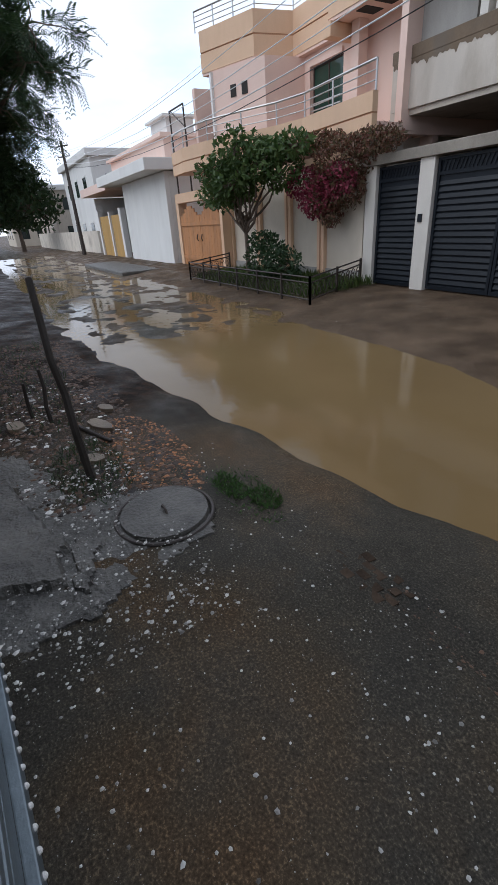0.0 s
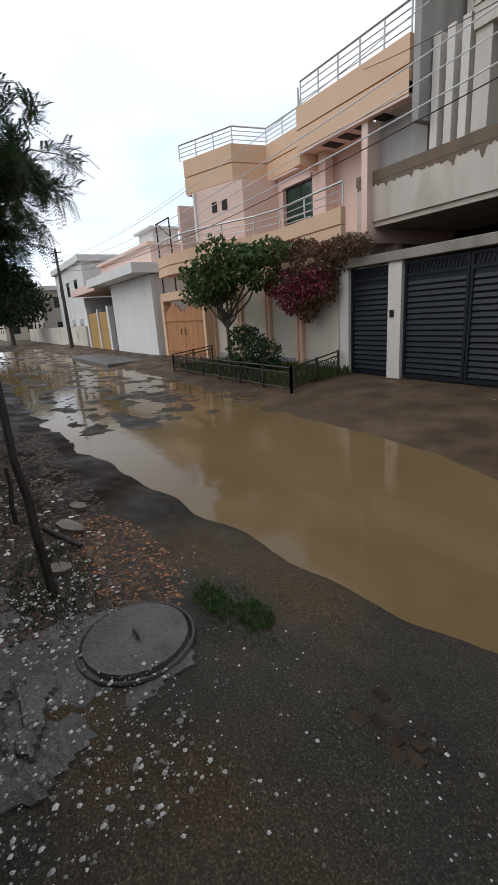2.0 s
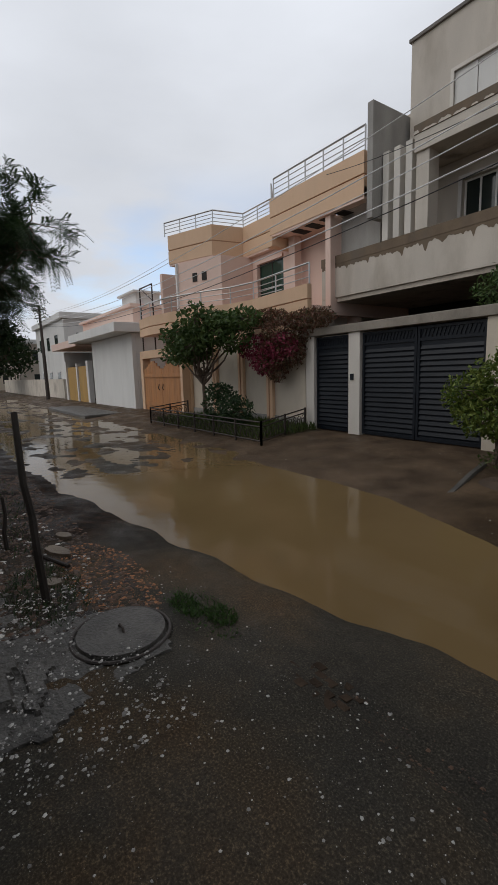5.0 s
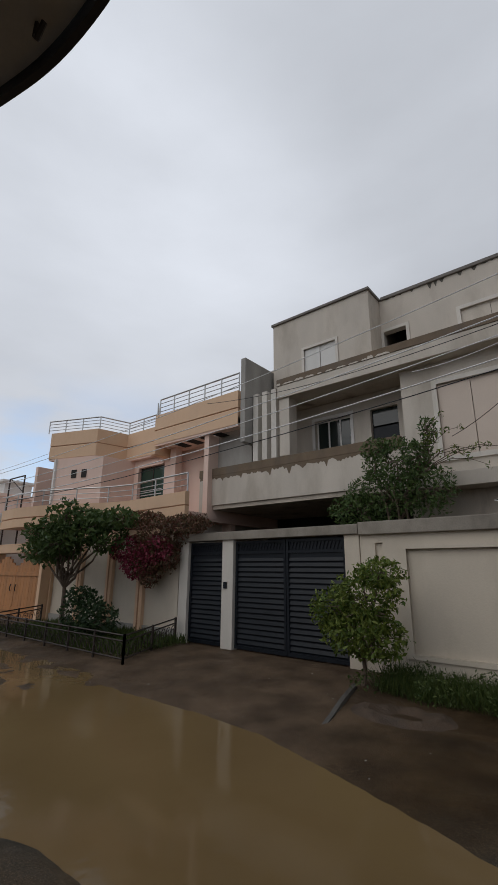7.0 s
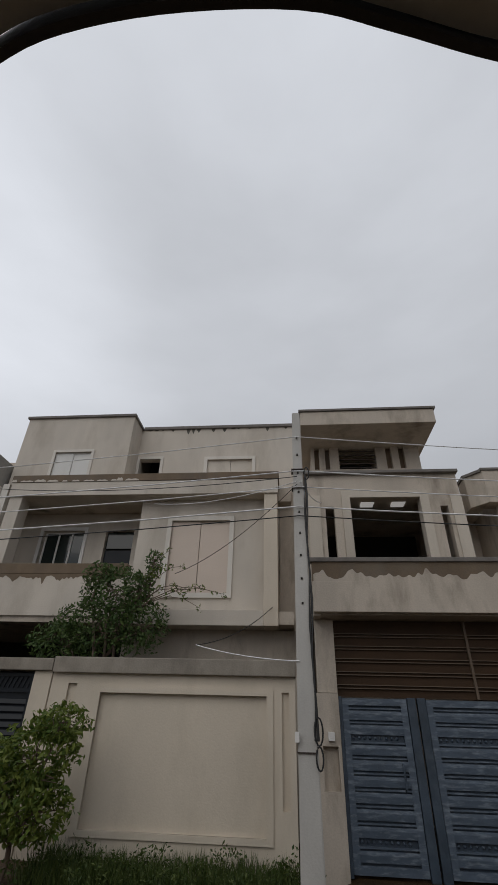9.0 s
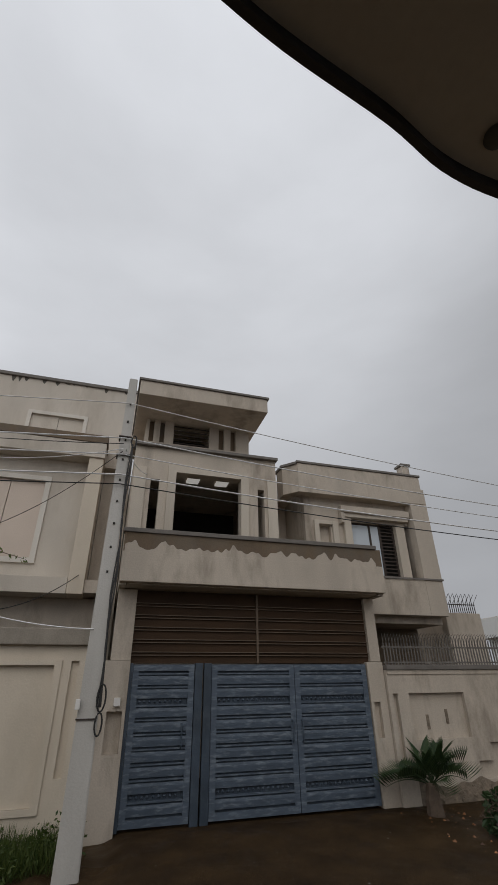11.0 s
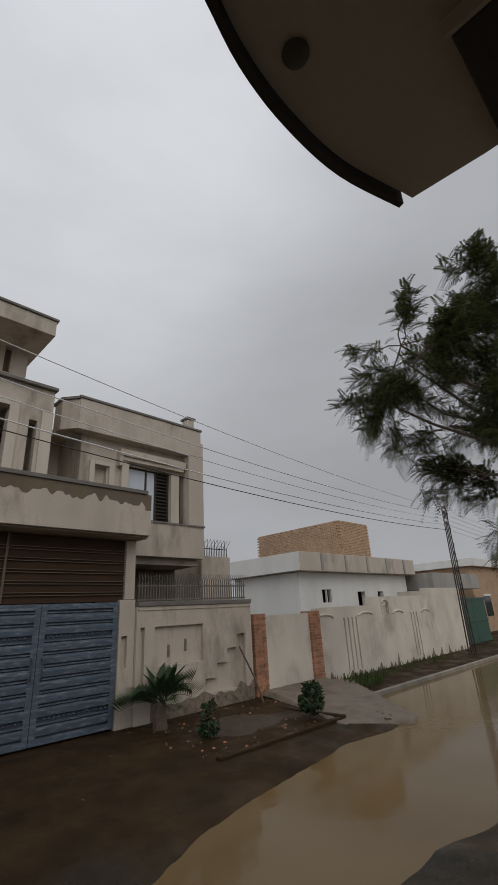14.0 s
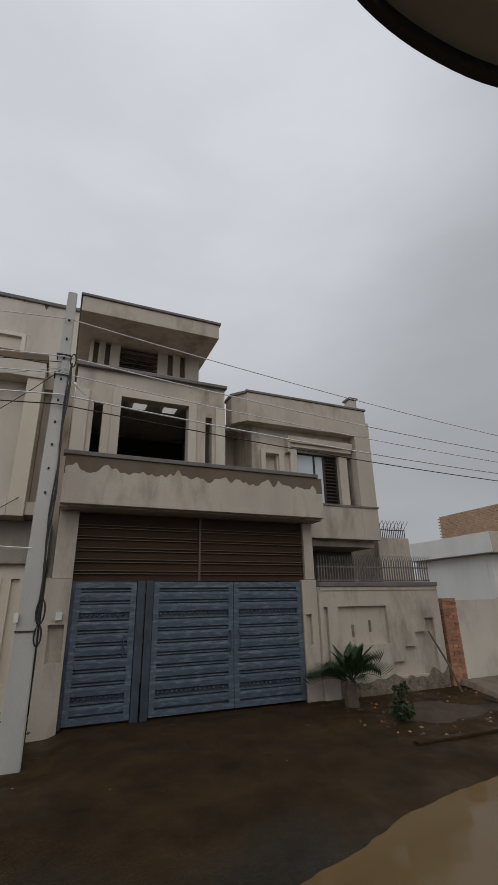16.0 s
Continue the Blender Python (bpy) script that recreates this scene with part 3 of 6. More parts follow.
boxed("slab_edge", GREY_PAINT, h1, (-6.88, 0.04, BY - 0.06, BY + 0.6, 6.56, 6.94), bevel=0.012)
boxed("slab_band", DAMP_SHADE, h1, (-6.90, 0.06, BY - 0.08, BY + 0.6, 6.94, 7.14), bevel=0.012)
bm = bmesh.new()
rnd2 = random.Random(14)
x = -6.9
while x < -3.6:
    w, d = rnd2.uniform(0.12, 0.4), rnd2.uniform(0.03, 0.1)
    bm.faces.new([bm.verts.new((x + p * w, BY - 0.083, 6.942 + q * d)) for p, q in ((0, 0), (1, 0), (0.9, 0.6), (0.7, 1), (0.45, 0.75), (0.25, 1), (0.08, 0.5))])
    x += w + rnd2.uniform(-0.02, 0.12)
tagged(part("peeling_patch", bm, GREY_PAINT, h1, "pale peeling paint along the damp band"), kind="stuff")
bm = bmesh.new()
x = -4.2
while x < 0.4:
    w, d = rnd2.uniform(0.06, 0.2), rnd2.uniform(0.04, 0.22) if rnd2.random() < 0.6 else 0.03
    bm.faces.new([bm.verts.new((x + p * w, 11.696, 9.698 - q * d)) for p, q in ((0, 0), (0.15, 0.5), (0.4, 0.9), (0.55, 1), (0.8, 0.5), (1, 0))])
    x += w + rnd2.uniform(0.0, 0.5)
tagged(part("mould_drip", bm, MOULD, h1, "black mould drips under the roof edge"), kind="stuff")
boxed("upper_floor_slab", PLASTER, h1, (-8.2, 0.35, BY + 0.61, 13.6, 6.62, 7.02))
# bay
wall("bay_wall", GREY_PAINT, h1, -3.44, -0.28, 3.84, 6.60, BY + 0.35, BY + 0.5, [(-2.60, -1.16, 4.26, 6.0)])
boxed("bay_skirt", GREY_PAINT, h1, (-3.44, -0.305, BY, BY + 0.6, 3.52, 3.84), bevel=0.01)
boxed("bay_pilaster", CREAM, h1, (-0.30, 0.02, BY - 0.01, BY + 0.6, 3.52, 6.558), bevel=0.01)
boxed("bay_side", GREY_PAINT, h1, (-3.44, -3.24, BY + 0.51, 11.2, 3.845, 6.5))
boxed("bay_end_wall", GREY_PAINT, h1, (-0.15, 0.03, BY + 0.61, 11.2, 3.56, 6.5))
bw = thing_part("boarded_window", h1)
part("surround", holed(bmesh.new(), -2.71, -1.05, 4.15, 6.11, BY + 0.30, BY + 0.37, [(-2.60, -1.16, 4.26, 6.0)]), PALE_TRIM, bw)
boxed("panel", PANEL, bw, (-2.60, -1.89, BY + 0.38, BY + 0.41, 4.26, 6.0), bevel=0.006)
boxed("panel", PANEL, bw, (-1.88, -1.16, BY + 0.395, BY + 0.425, 4.26, 6.0), bevel=0.006)
# first-floor wall behind the balcony
wall("balcony_wall", GREY_PAINT, h1, -8.2, -3.44, 3.83, 6.61, 11.2, 11.4, [(-6.45, -5.28, 5.0, 6.12), (-4.68, -3.9, 3.83, 6.12)])
window(h1, -6.45, -5.28, 5.0, 6.12, 11.2, bars=2)
boxed("door", BLACK_GATE, h1, (-4.66, -3.92, 11.3, 11.34, 3.84, 5.6))
boxed("fanlight", GLASS, h1, (-4.66, -3.92, 11.3, 11.32, 5.65, 6.1))
# room wall carries the unlit room's shade in its colour
boxed("room_wall", SHADE_BLACK, h1, (-8.2, -3.44, 13.0, 13.2, 3.83, 6.54))
# top storey
wall("top_block_wall", GREY_PAINT, h1, -7.77, -4.37, 7.02, 9.70, 10.9, 11.1, [(-6.58, -5.48, 7.6, 8.46)])
boxed("top_block_side", GREY_PAINT, h1, (-4.57, -4.37, 11.11, 13.6, 7.02, 9.70))
boxed("top_block_side", GREY_PAINT, h1, (-7.77, -7.57, 11.11, 13.6, 7.02, 9.70))
wall("top_wall", GREY_PAINT, h1, -4.369, 0.62, 7.02, 9.70, 11.7, 11.9, [(-4.28, -3.62, 8.1, 8.62), (-2.15, -0.78, 7.7, 8.56)])
boxed("top_side_wall", GREY_PAINT, h1, (0.3, 0.5, 11.91, 13.6, 7.02, 9.70))
boxed("roof_coping", COPING, h1, (-7.82, -4.32, 10.84, 13.65, 9.70, 9.78), bevel=0.01)
boxed("roof_coping", COPING, h1, (-4.30, 0.68, 11.64, 13.65, 9.702, 9.80), bevel=0.01)
boxed("window_board", WHITE, h1, (-6.58, -6.04, 10.93, 10.96, 7.6, 8.46), (-6.03, -5.48, 10.95, 10.98, 7.6, 8.46))
part("window_surround", holed(bmesh.new(), -6.66, -5.40, 7.52, 8.54, 10.86, 10.92, [(-6.58, -5.48, 7.6, 8.46)]), PALE_TRIM, h1)
boxed("window_board", GREY_PAINT, h1, (-2.15, -1.45, 11.74, 11.77, 7.7, 8.56), (-1.44, -0.78, 11.755, 11.785, 7.7, 8.56))
part("window_surround", holed(bmesh.new(), -2.25, -0.68, 7.6, 8.66, 11.66, 11.72, [(-2.15, -0.78, 7.7, 8.56)]), PALE_TRIM, h1)
part("window_surround", holed(bmesh.new(), -4.36, -3.53, 8.0, 8.71, 11.66, 11.72, [(-4.28, -3.62, 8.1, 8.62)]), PALE_TRIM, h1)
# near-black sheet gives the shade behind the small top window
boxed("top_room_wall", SHADE_BLACK, h1, (-4.3, 0.3, 12.8, 12.9, 6.96, 9.7))
boxed("side_wall", PLASTER, h1, (0.04, 0.68, 10.77, 13.6, 0, 7.0))
boxed("back_wall", PLASTER, h1, (-10.1, 0.56, 13.62, 13.8, 0, 9.7))

# boundary wall of the grey house
FY = 8.5
bw1 = thing("boundary_wall", "cream boundary wall with recessed panel and grey coping", "wall", kind="structure")
part("wall_body", holed(bmesh.new(), -3.93, 0.32, -0.3, 2.48, FY, FY + 0.06, [(-3.01, -0.15, 0.38, 2.19), (-3.62, -3.46, 0.9, 2.32), (0.10, 0.22, 0.7, 2.25)]), CREAM, bw1)
boxed("wall_core", CREAM, bw1, (-3.93, 0.32, FY + 0.062, FY + 0.23, -0.3, 2.47))
part("panel_frame", holed(bmesh.new(), -3.12, -0.04, 0.3, 2.28, FY - 0.03, FY + 0.02, [(-3.01, -0.15, 0.38, 2.19)]), CREAM, bw1)
boxed("coping", OLD_COPING, bw1, (-3.92, 0.34, FY - 0.10, FY + 0.30, 2.48, 2.73), bevel=0.015)
gp1 = thing("gate_portal", "grey concrete gate posts under a long lintel beam", "gate portal", kind="structure")
boxed("post", PALE_TRIM, gp1, (-9.18, -8.86, FY - 0.03, FY + 0.25, -0.3, 2.50), bevel=0.01)
boxed("post", PALE_TRIM, gp1, (-7.64, -7.28, FY - 0.03, FY + 0.25, -0.3, 2.50), bevel=0.01)
boxed("post", CREAM, gp1, (-4.27, -3.94, FY - 0.03, FY + 0.25, -0.3, 2.50), bevel=0.01)
boxed("lintel", OLD_COPING, gp1, (-9.28, -3.93, FY - 0.10, FY + 0.32, 2.502, 2.70), bevel=0.015)


def louvre_gate(x0, x1, z0, z1, y, leaves, label):
    g = thing("metal_gate", label, "gate", "black gates")
    for i in range(leaves):
        a, c = x0 + i * (x1 - x0) / leaves + 0.008, x0 + (i + 1) * (x1 - x0) / leaves - 0.008
        leaf = thing_part("gate_leaf", g)
        part("leaf_frame", holed(bmesh.new(), a, c, z0, z1, y, y + 0.06, [(a + 0.06, c - 0.06, z0 + 0.07, z1 - 0.30), (a + 0.06, c - 0.06, z1 - 0.24, z1 - 0.05)]), BLACK_GATE, leaf)
        boxed("backing_sheet", BLACK_GATE, leaf, (a + 0.06, c - 0.06, y + 0.035, y + 0.045, z0 + 0.07, z1 - 0.05))
        n = int((z1 - z0 - 0.4) / 0.115)
        for k in range(n):
            z = z0 + 0.09 + k * 0.115
            bm = bmesh.new()
            vs = [bm.verts.new(p) for p in ((a + 0.06, y + 0.034, z), (c - 0.06, y + 0.034, z), (c - 0.06, y + 0.012, z + 0.03), (a + 0.06, y + 0.012, z + 0.03),
                                            (a + 0.06, y + 0.034, z + 0.10), (c - 0.06, y + 0.034, z + 0.10))]
            bm.faces.new((vs[0], vs[1], vs[2], vs[3]))
            bm.faces.new((vs[3], vs[2], vs[5], vs[4]))
            part("louvre", bm, BLACK_GATE, leaf)
        m = max(6, int((c - a) / 0.09))
        for k in range(m):
            u = a + 0.08 + k * (c - a - 0.16) / (m - 1)
            bm = bmesh.new()
            tube(bm, [(u - 0.03, y + 0.02, z1 - 0.23), (u, y + 0.02, z1 - 0.14), (u + 0.03, y + 0.02, z1 - 0.06)], 0.008, sides=4)
            part("scroll_bar", bm, BLACK_GATE, leaf)
    return g


louvre_gate(-8.85, -7.65, 0.03, 2.46, FY + 0.05, 1, "narrow black louvred metal wicket gate, closed")
louvre_gate(-7.27, -4.28, 0.03, 2.46, FY + 0.05, 2, "wide black louvred metal double gate, closed")
boxed("gate_lock_box", BLACK_GATE, gp1, (-7.56, -7.46, FY - 0.06, FY - 0.031, 1.35, 1.5))

# ---- buff house with blue gate ----
h2 = thing("buff_house", "unfinished buff plastered house with overhanging stained balcony", "house")
BX0, BX1, PY = 0.68, 5.85, 8.05
boxed("balcony_parapet", PLASTER, h2, (BX0, BX1, PY, PY + 0.12, 3.46, 3.98), bevel=0.012)
boxed("parapet_band", DAMP_SHADE, h2, (BX0, BX1, PY + 0.006, PY + 0.126, 3.98, 4.32), bevel=0.008)
boxed("parapet_coping", COPING, h2, (BX0 - 0.04, BX1 - 0.1, PY - 0.03, PY + 0.16, 4.32, 4.40), bevel=0.012)
boxed("parapet_return", PLASTER, h2, (BX1 - 0.12, BX1, PY + 0.121, 9.1, 3.42, 4.1))
boxed("parapet_return", PLASTER, h2, (BX0, BX0 + 0.12, PY + 0.121, 9.1, 3.42, 4.3))
boxed("balcony_slab", PLASTER, h2, (BX0 + 0.13, BX1 - 0.13, PY + 0.13, 9.1, 3.44, 3.60))
drip_strip("pale_patch", h2, PLASTER, 0.7, 5.7, PY + 0.001, 3.97, 0.36, False, 8.0, 3.2, "pale plaster peaks below the damp band")
WY = 9.1
boxed("gallery_wall", PLASTER, h2, (0.70, 0.9, WY + 0.2, 12.5, 3.6, 6.6))
wall("front_wall", PLASTER, h2, 0.70, 3.99, 3.6, 6.62, WY, WY + 0.2, [(1.63, 3.12, 4.45, 6.04), (1.09, 1.28, 4.45, 5.85), (3.53, 3.69, 4.45, 5.85)])
part("window_trim", holed(bmesh.new(), 1.45, 3.30, 4.3, 6.2, WY - 0.06, WY - 0.003, [(1.63, 3.12, 4.3, 6.04)]), BUFF_TRIM, h2)
boxed("corner_strip", BUFF_TRIM, h2, (3.76, 3.99, WY - 0.05, WY - 0.003, 4.3, 6.1))
boxed("corner_strip", BUFF_TRIM, h2, (0.72, 0.98, WY - 0.05, WY - 0.003, 4.3, 6.1))
boxed("string_course", COPING, h2, (0.66, 4.03, WY - 0.10, WY + 0.25, 6.62, 6.69), bevel=0.01)
boxed("gallery_ceiling", PLASTER, h2, (0.9, 3.9, WY + 0.21, 12.3, 6.3, 6.5))
# gallery back wall, the gallery's shade put into its colour
boxed("gallery_back", SHADE_BLACK, h2, (0.9, 3.9, 12.3, 12.45, 3.6, 6.5))
boxed("gallery_side", PLASTER, h2, (3.8, 3.99, WY + 0.21, 12.3, 3.6, 6.6))
lamp_mat = surface("pale_ceiling_panel", (0.8, 0.8, 0.78), 0.4, vary=0.03)
lamp_mat.node_tree.nodes["Principled BSDF"].inputs["Emission Color"].default_value = (1, 0.98, 0.95, 1)
lamp_mat.node_tree.nodes["Principled BSDF"].inputs["Emission Strength"].default_value = 0.28
for u in (2.0, 2.72):
    tagged(boxed("ceiling_panel_lamp", lamp_mat, None, (u, u + 0.3, WY + 0.7, WY + 1.0, 6.25, 6.299), bevel=0.01), "square white ceiling lamp, faintly lit", "lamp", "gallery lamps")
# top storey
wall("upper_wall", PLASTER, h2, 0.9, 3.6, 6.7, 8.25, 10.0, 10.2, [(1.6, 2.53, 7.25, 8.02), (0.98, 1.10, 7.25, 7.95), (1.25, 1.37, 7.25, 7.95), (2.78, 2.92, 7.25, 7.95), (3.1, 3.24, 7.25, 7.95)])
# slot backs darkened for the shade inside the narrow slots
boxed("slot_back", DAMP_SHADE, h2, (0.92, 1.5, 10.12, 10.16, 7.2, 8.0))
boxed("slot_back", DAMP_SHADE, h2, (2.7, 3.4, 10.12, 10.16, 7.2, 8.0))
# near-black sheet for the shade behind the grille
boxed("window_grille_back", SHADE_BLACK, h2, (1.5, 2.6, 11.0, 11.05, 6.75, 8.2))
g = thing_part("window_grille", h2)
for k in range(6):
    boxed("grille_bar", IRON, g, (1.6, 2.53, 10.08, 10.10, 7.32 + k * 0.12, 7.345 + k * 0.12))
boxed("upper_side_wall", PLASTER, h2, (3.4, 3.6, 10.21, 12.5, 6.7, 8.25))
boxed("upper_side_wall", PLASTER, h2, (0.9, 1.1, 10.21, 12.5, 6.7, 8.25))
boxed("gallery_roof", PLASTER, h2, (0.72, 3.97, WY + 0.05, 12.4, 6.55, 6.688))
boxed("roof_slab", PLASTER, h2, (0.62, 3.78, 8.9, 12.5, 7.88, 8.26), bevel=0.012)
boxed("roof_coping", COPING, h2, (0.58, 3.82, 8.86, 12.55, 8.262, 8.32), bevel=0.01)
# right wing: deep parapet over a recessed front with hooded window
RY = 9.4
wall("wing_wall", PLASTER, h2, 4.80, 8.13, 3.2, 6.2, RY, RY + 0.2, [(6.02, 7.72, 4.05, 5.40), (5.17, 5.46, 4.35, 5.24)])
boxed("wing_parapet", PLASTER, h2, (4.58, 8.07, RY - 0.28, RY + 0.1, 5.93, 6.69), bevel=0.012)
part("parapet_corner", prism(bmesh.new(), [(4.578, RY - 0.27), (4.578, RY + 0.6), (4.30, RY + 0.45), (4.30, RY + 0.05)], 5.935, 6.66), PLASTER, h2)
part("corner_coping", prism(bmesh.new(), [(4.548, RY - 0.30), (4.548, RY + 0.63), (4.26, RY + 0.48), (4.26, RY + 0.03)], 6.66, 6.72), COPING, h2)
boxed("wing_coping", COPING, h2, (4.55, 8.10, RY - 0.31, RY + 0.13, 6.692, 6.75), bevel=0.01)
boxed("wing_fin", PLASTER, h2, (7.90, 8.13, RY + 0.1, RY + 0.35, 6.2, 7.2), bevel=0.012)
part("fin_wall", prism(bmesh.new(), [(7.0, RY + 0.36), (8.12, RY + 0.36), (8.12, RY + 0.5), (7.0, RY + 0.5)], 6.2, 6.95), PLASTER, h2)
boxed("fin_cap", COPING, h2, (7.86, 8.17, RY + 0.06, RY + 0.39, 7.202, 7.26), bevel=0.008)
boxed("wing_pilaster", PLASTER, h2, (7.66, 8.15, RY - 0.27, RY - 0.003, 3.21, 5.928), bevel=0.012)
boxed("wing_pilaster_cap", PLASTER, h2, (8.072, 8.15, RY - 0.27, RY - 0.003, 5.93, 6.35), bevel=0.008)
boxed("wing_skirt", PLASTER, h2, (4.80, 7.658, RY - 0.27, RY - 0.003, 3.21, 4.0), bevel=0.012)
boxed("wing_ledge", COPING, h2, (5.5, 8.17, RY - 0.30, RY - 0.275, 4.0, 4.04))
boxed("wing_hood", PLASTER, h2, (5.70, 7.62, RY - 0.20, RY - 0.004, 5.56, 5.72), bevel=0.01)
boxed("hood_drop", PLASTER, h2, (5.70, 5.78, RY - 0.18, RY - 0.004, 5.30, 5.558), bevel=0.006)
boxed("hood_fillet", BUFF_TRIM, h2, (5.79, 7.60, RY - 0.14, RY - 0.004, 5.46, 5.556), bevel=0.006)
boxed("wing_strip", BUFF_TRIM, h2, (5.80, 5.99, RY - 0.10, RY - 0.004, 4.01, 5.455), bevel=0.008)
boxed("wing_strip", BUFF_TRIM, h2, (5.50, 5.64, RY - 0.07, RY - 0.004, 4.01, 5.34), bevel=0.008)
boxed("wing_strip", BUFF_TRIM, h2, (5.02, 5.14, RY - 0.07, RY - 0.004, 4.01, 5.34), bevel=0.008)
boxed("niche_head", BUFF_TRIM, h2, (5.141, 5.499, RY - 0.07, RY - 0.004, 5.25, 5.34), bevel=0.006)
boxed("niche_back", PLASTER, h2, (5.16, 5.47, RY + 0.13, RY + 0.16, 4.3, 5.25))
boxed("wing_mullion", BUFF_TRIM, h2, (7.27, 7.52, RY - 0.03, RY + 0.1, 4.05, 5.40), bevel=0.008)
ww = thing_part("window", h2)
# pale blue base colour stands in for sky reflected in these panes
sky_pane = glass("sky_reflection_pane", (0.62, 0.68, 0.74))
boxed("pane", sky_pane, ww, (6.06, 6.56, RY + 0.12, RY + 0.13, 4.08, 5.36), (6.61, 6.84, RY + 0.12, RY + 0.13, 4.08, 5.36))
part("window_frame", holed(bmesh.new(), 6.02, 7.27, 4.05, 5.40, RY + 0.10, RY + 0.15, [(6.06, 6.56, 4.08, 5.36), (6.61, 6.84, 4.08, 5.36), (6.90, 7.23, 4.08, 5.36)]), IRON, ww)
for k in range(14):
    boxed("shutter_slat", IRON, ww, (6.90, 7.23, RY + 0.105, RY + 0.13, 4.12 + k * 0.09, 4.15 + k * 0.09))
# near-black sheet standing in for the wing room's shade
boxed("wing_room", SHADE_BLACK, h2, (5.0, 8.1, RY + 0.9, RY + 0.95, 3.5, 6.0))
boxed("wing_side", PLASTER, h2, (4.80, 5.0, RY + 0.21, 12.5, 3.3, 6.6))
boxed("wing_side", PLASTER, h2, (7.93, 8.13, RY + 0.21, 12.5, 3.3, 6.2))
boxed("link_wall", PLASTER, h2, (3.99, 4.79, 10.6, 10.8, 3.3, 6.05), (3.95, 4.79, 10.2, 10.9, 6.05, 6.2))
boxed("wing_floor", PLASTER, h2, (3.99, 8.13, RY + 0.001, 12.5, 3.06, 3.195))
# recessed lower wall takes the dark brown as its shade
boxed("wing_lower_wall", DAMP_SHADE, h2, (5.9, 8.13, 10.4, 10.6, 0, 3.055))
boxed("rear_wall", PLASTER, h2, (0.68, 8.33, 12.5, 12.7, 0, 6.6))
boxed("end_wall", PLASTER, h2, (7.93, 8.13, 10.61, 12.5, 0, 3.055))
# gate front
wall("gate_pier", PLASTER, h2, 0.62, 1.03, -0.3, 2.26, FY, FY + 0.12, [(0.74, 0.98, 0.96, 1.53)])
boxed("pier_core", PLASTER, h2, (0.62, 1.03, FY + 0.121, FY + 0.25, -0.3, 2.25))
wall("gate_pier", PLASTER, h2, 5.49, 5.83, -0.3, 2.24, FY + 0.03, FY + 0.12, [(5.55, 5.68, 1.0, 1.57)])
boxed("pier_core", PLASTER, h2, (5.49, 5.83, FY + 0.121, FY + 0.25, -0.3, 2.23))
boxed("upper_pier", PLASTER, h2, (0.70, 1.03, FY + 0.06, FY + 0.24, 2.27, 3.42))
boxed("upper_pier", PLASTER, h2, (5.60, 5.82, FY + 0.06, FY + 0.24, 2.25, 3.42))
sh = thing_part("shutter", h2)
boxed("shutter_sheet", SHUTTER, sh, (1.03, 5.60, FY + 0.14, FY + 0.16, 2.22, 3.42))
for k in range(5):
    for q in (0.0, 0.05):
        boxed("shutter_rail", SHUTTER_RAIL, sh, (1.03, 5.60, FY + 0.10, FY + 0.139, 2.34 + k * 0.2 + q, 2.352 + k * 0.2 + q))
boxed("shutter_stile", SHUTTER_RAIL, sh, (3.28, 3.32, FY + 0.09, FY + 0.138, 2.22, 3.42))
tagged(boxed("meter_box", TRIM, None, (0.83, 0.93, FY - 0.07, FY - 0.002, 1.60, 1.72), bevel=0.008), "small white electric box on the gate pier", "electric box")


def blue_leaf(parent, x0, x1, z0, z1, y, hinge_left):
    leaf = thing_part("gate_leaf", parent)
    f = 0.10
    part("leaf_frame", holed(bmesh.new(), x0, x1, z0, z1, y, y + 0.06, [(x0 + f, x1 - f, z0 + 0.1, z1 - 0.1)]), BLUE_GATE, leaf)
    boxed("backing_sheet", BLUE_DARK, leaf, (x0 + f, x1 - f, y + 0.054, y + 0.059, z0 + 0.1, z1 - 0.1))
    z, k = z0 + 0.12, 0
    rows = [0.2, 0.07, 0.2, 0.2, 0.2, 0.2, 0.2, 0.2, 0.07, 0.2, 0.2]
    s = (z1 - z0 - 0.24) / sum(rows)
    for hgt in rows:
        hgt *= s
        if hgt > 0.1:
            bm = bmesh.new()
            prof = ((0.010, 0.053), (0.014, 0.010), (hgt * 0.5, 0.002), (hgt - 0.056, 0.008), (hgt - 0.054, 0.05), (hgt - 0.036, 0.05), (hgt - 0.034, 0.004), (hgt - 0.014, 0.004), (hgt - 0.012, 0.053))
            vs = [[bm.verts.new((u, y + d, z + q)) for u in (x0 + f, x1 - f)] for q, d in prof]
            for p0, p1 in zip(vs[:-1], vs[1:]):
                bm.faces.new((p0[0], p0[1], p1[1], p1[0]))
            part("ribbed_panel", bm, BLUE_GATE, leaf)
        else:
            u = x0 + f + 0.05
            while u < x1 - f - 0.03:
                bm = bmesh.new()
                r = 0.026
                vs = [bm.verts.new((u + r * math.cos(a), y + 0.053, z + hgt / 2 + r * math.sin(a))) for a in [i * math.pi / 4 for i in range(8)]]
                top = bm.verts.new((u, y + 0.005, z + hgt / 2))
                for i in range(8):
                    bm.faces.new((vs[i], vs[(i + 1) % 8], top))
                part("rosette", bm, BLUE_GATE, leaf)
                u += 0.085
        z += hgt
    return leaf


bg = thing("metal_gate", "weathered blue ribbed metal gate with wicket, closed", "gate")
for a, c, hl in ((1.09, 2.13, True), (2.44, 3.98, True), (3.99, 5.47, False)):
    blue_leaf(bg, a, c, 0.04, 2.2, FY + 0.06, hl)
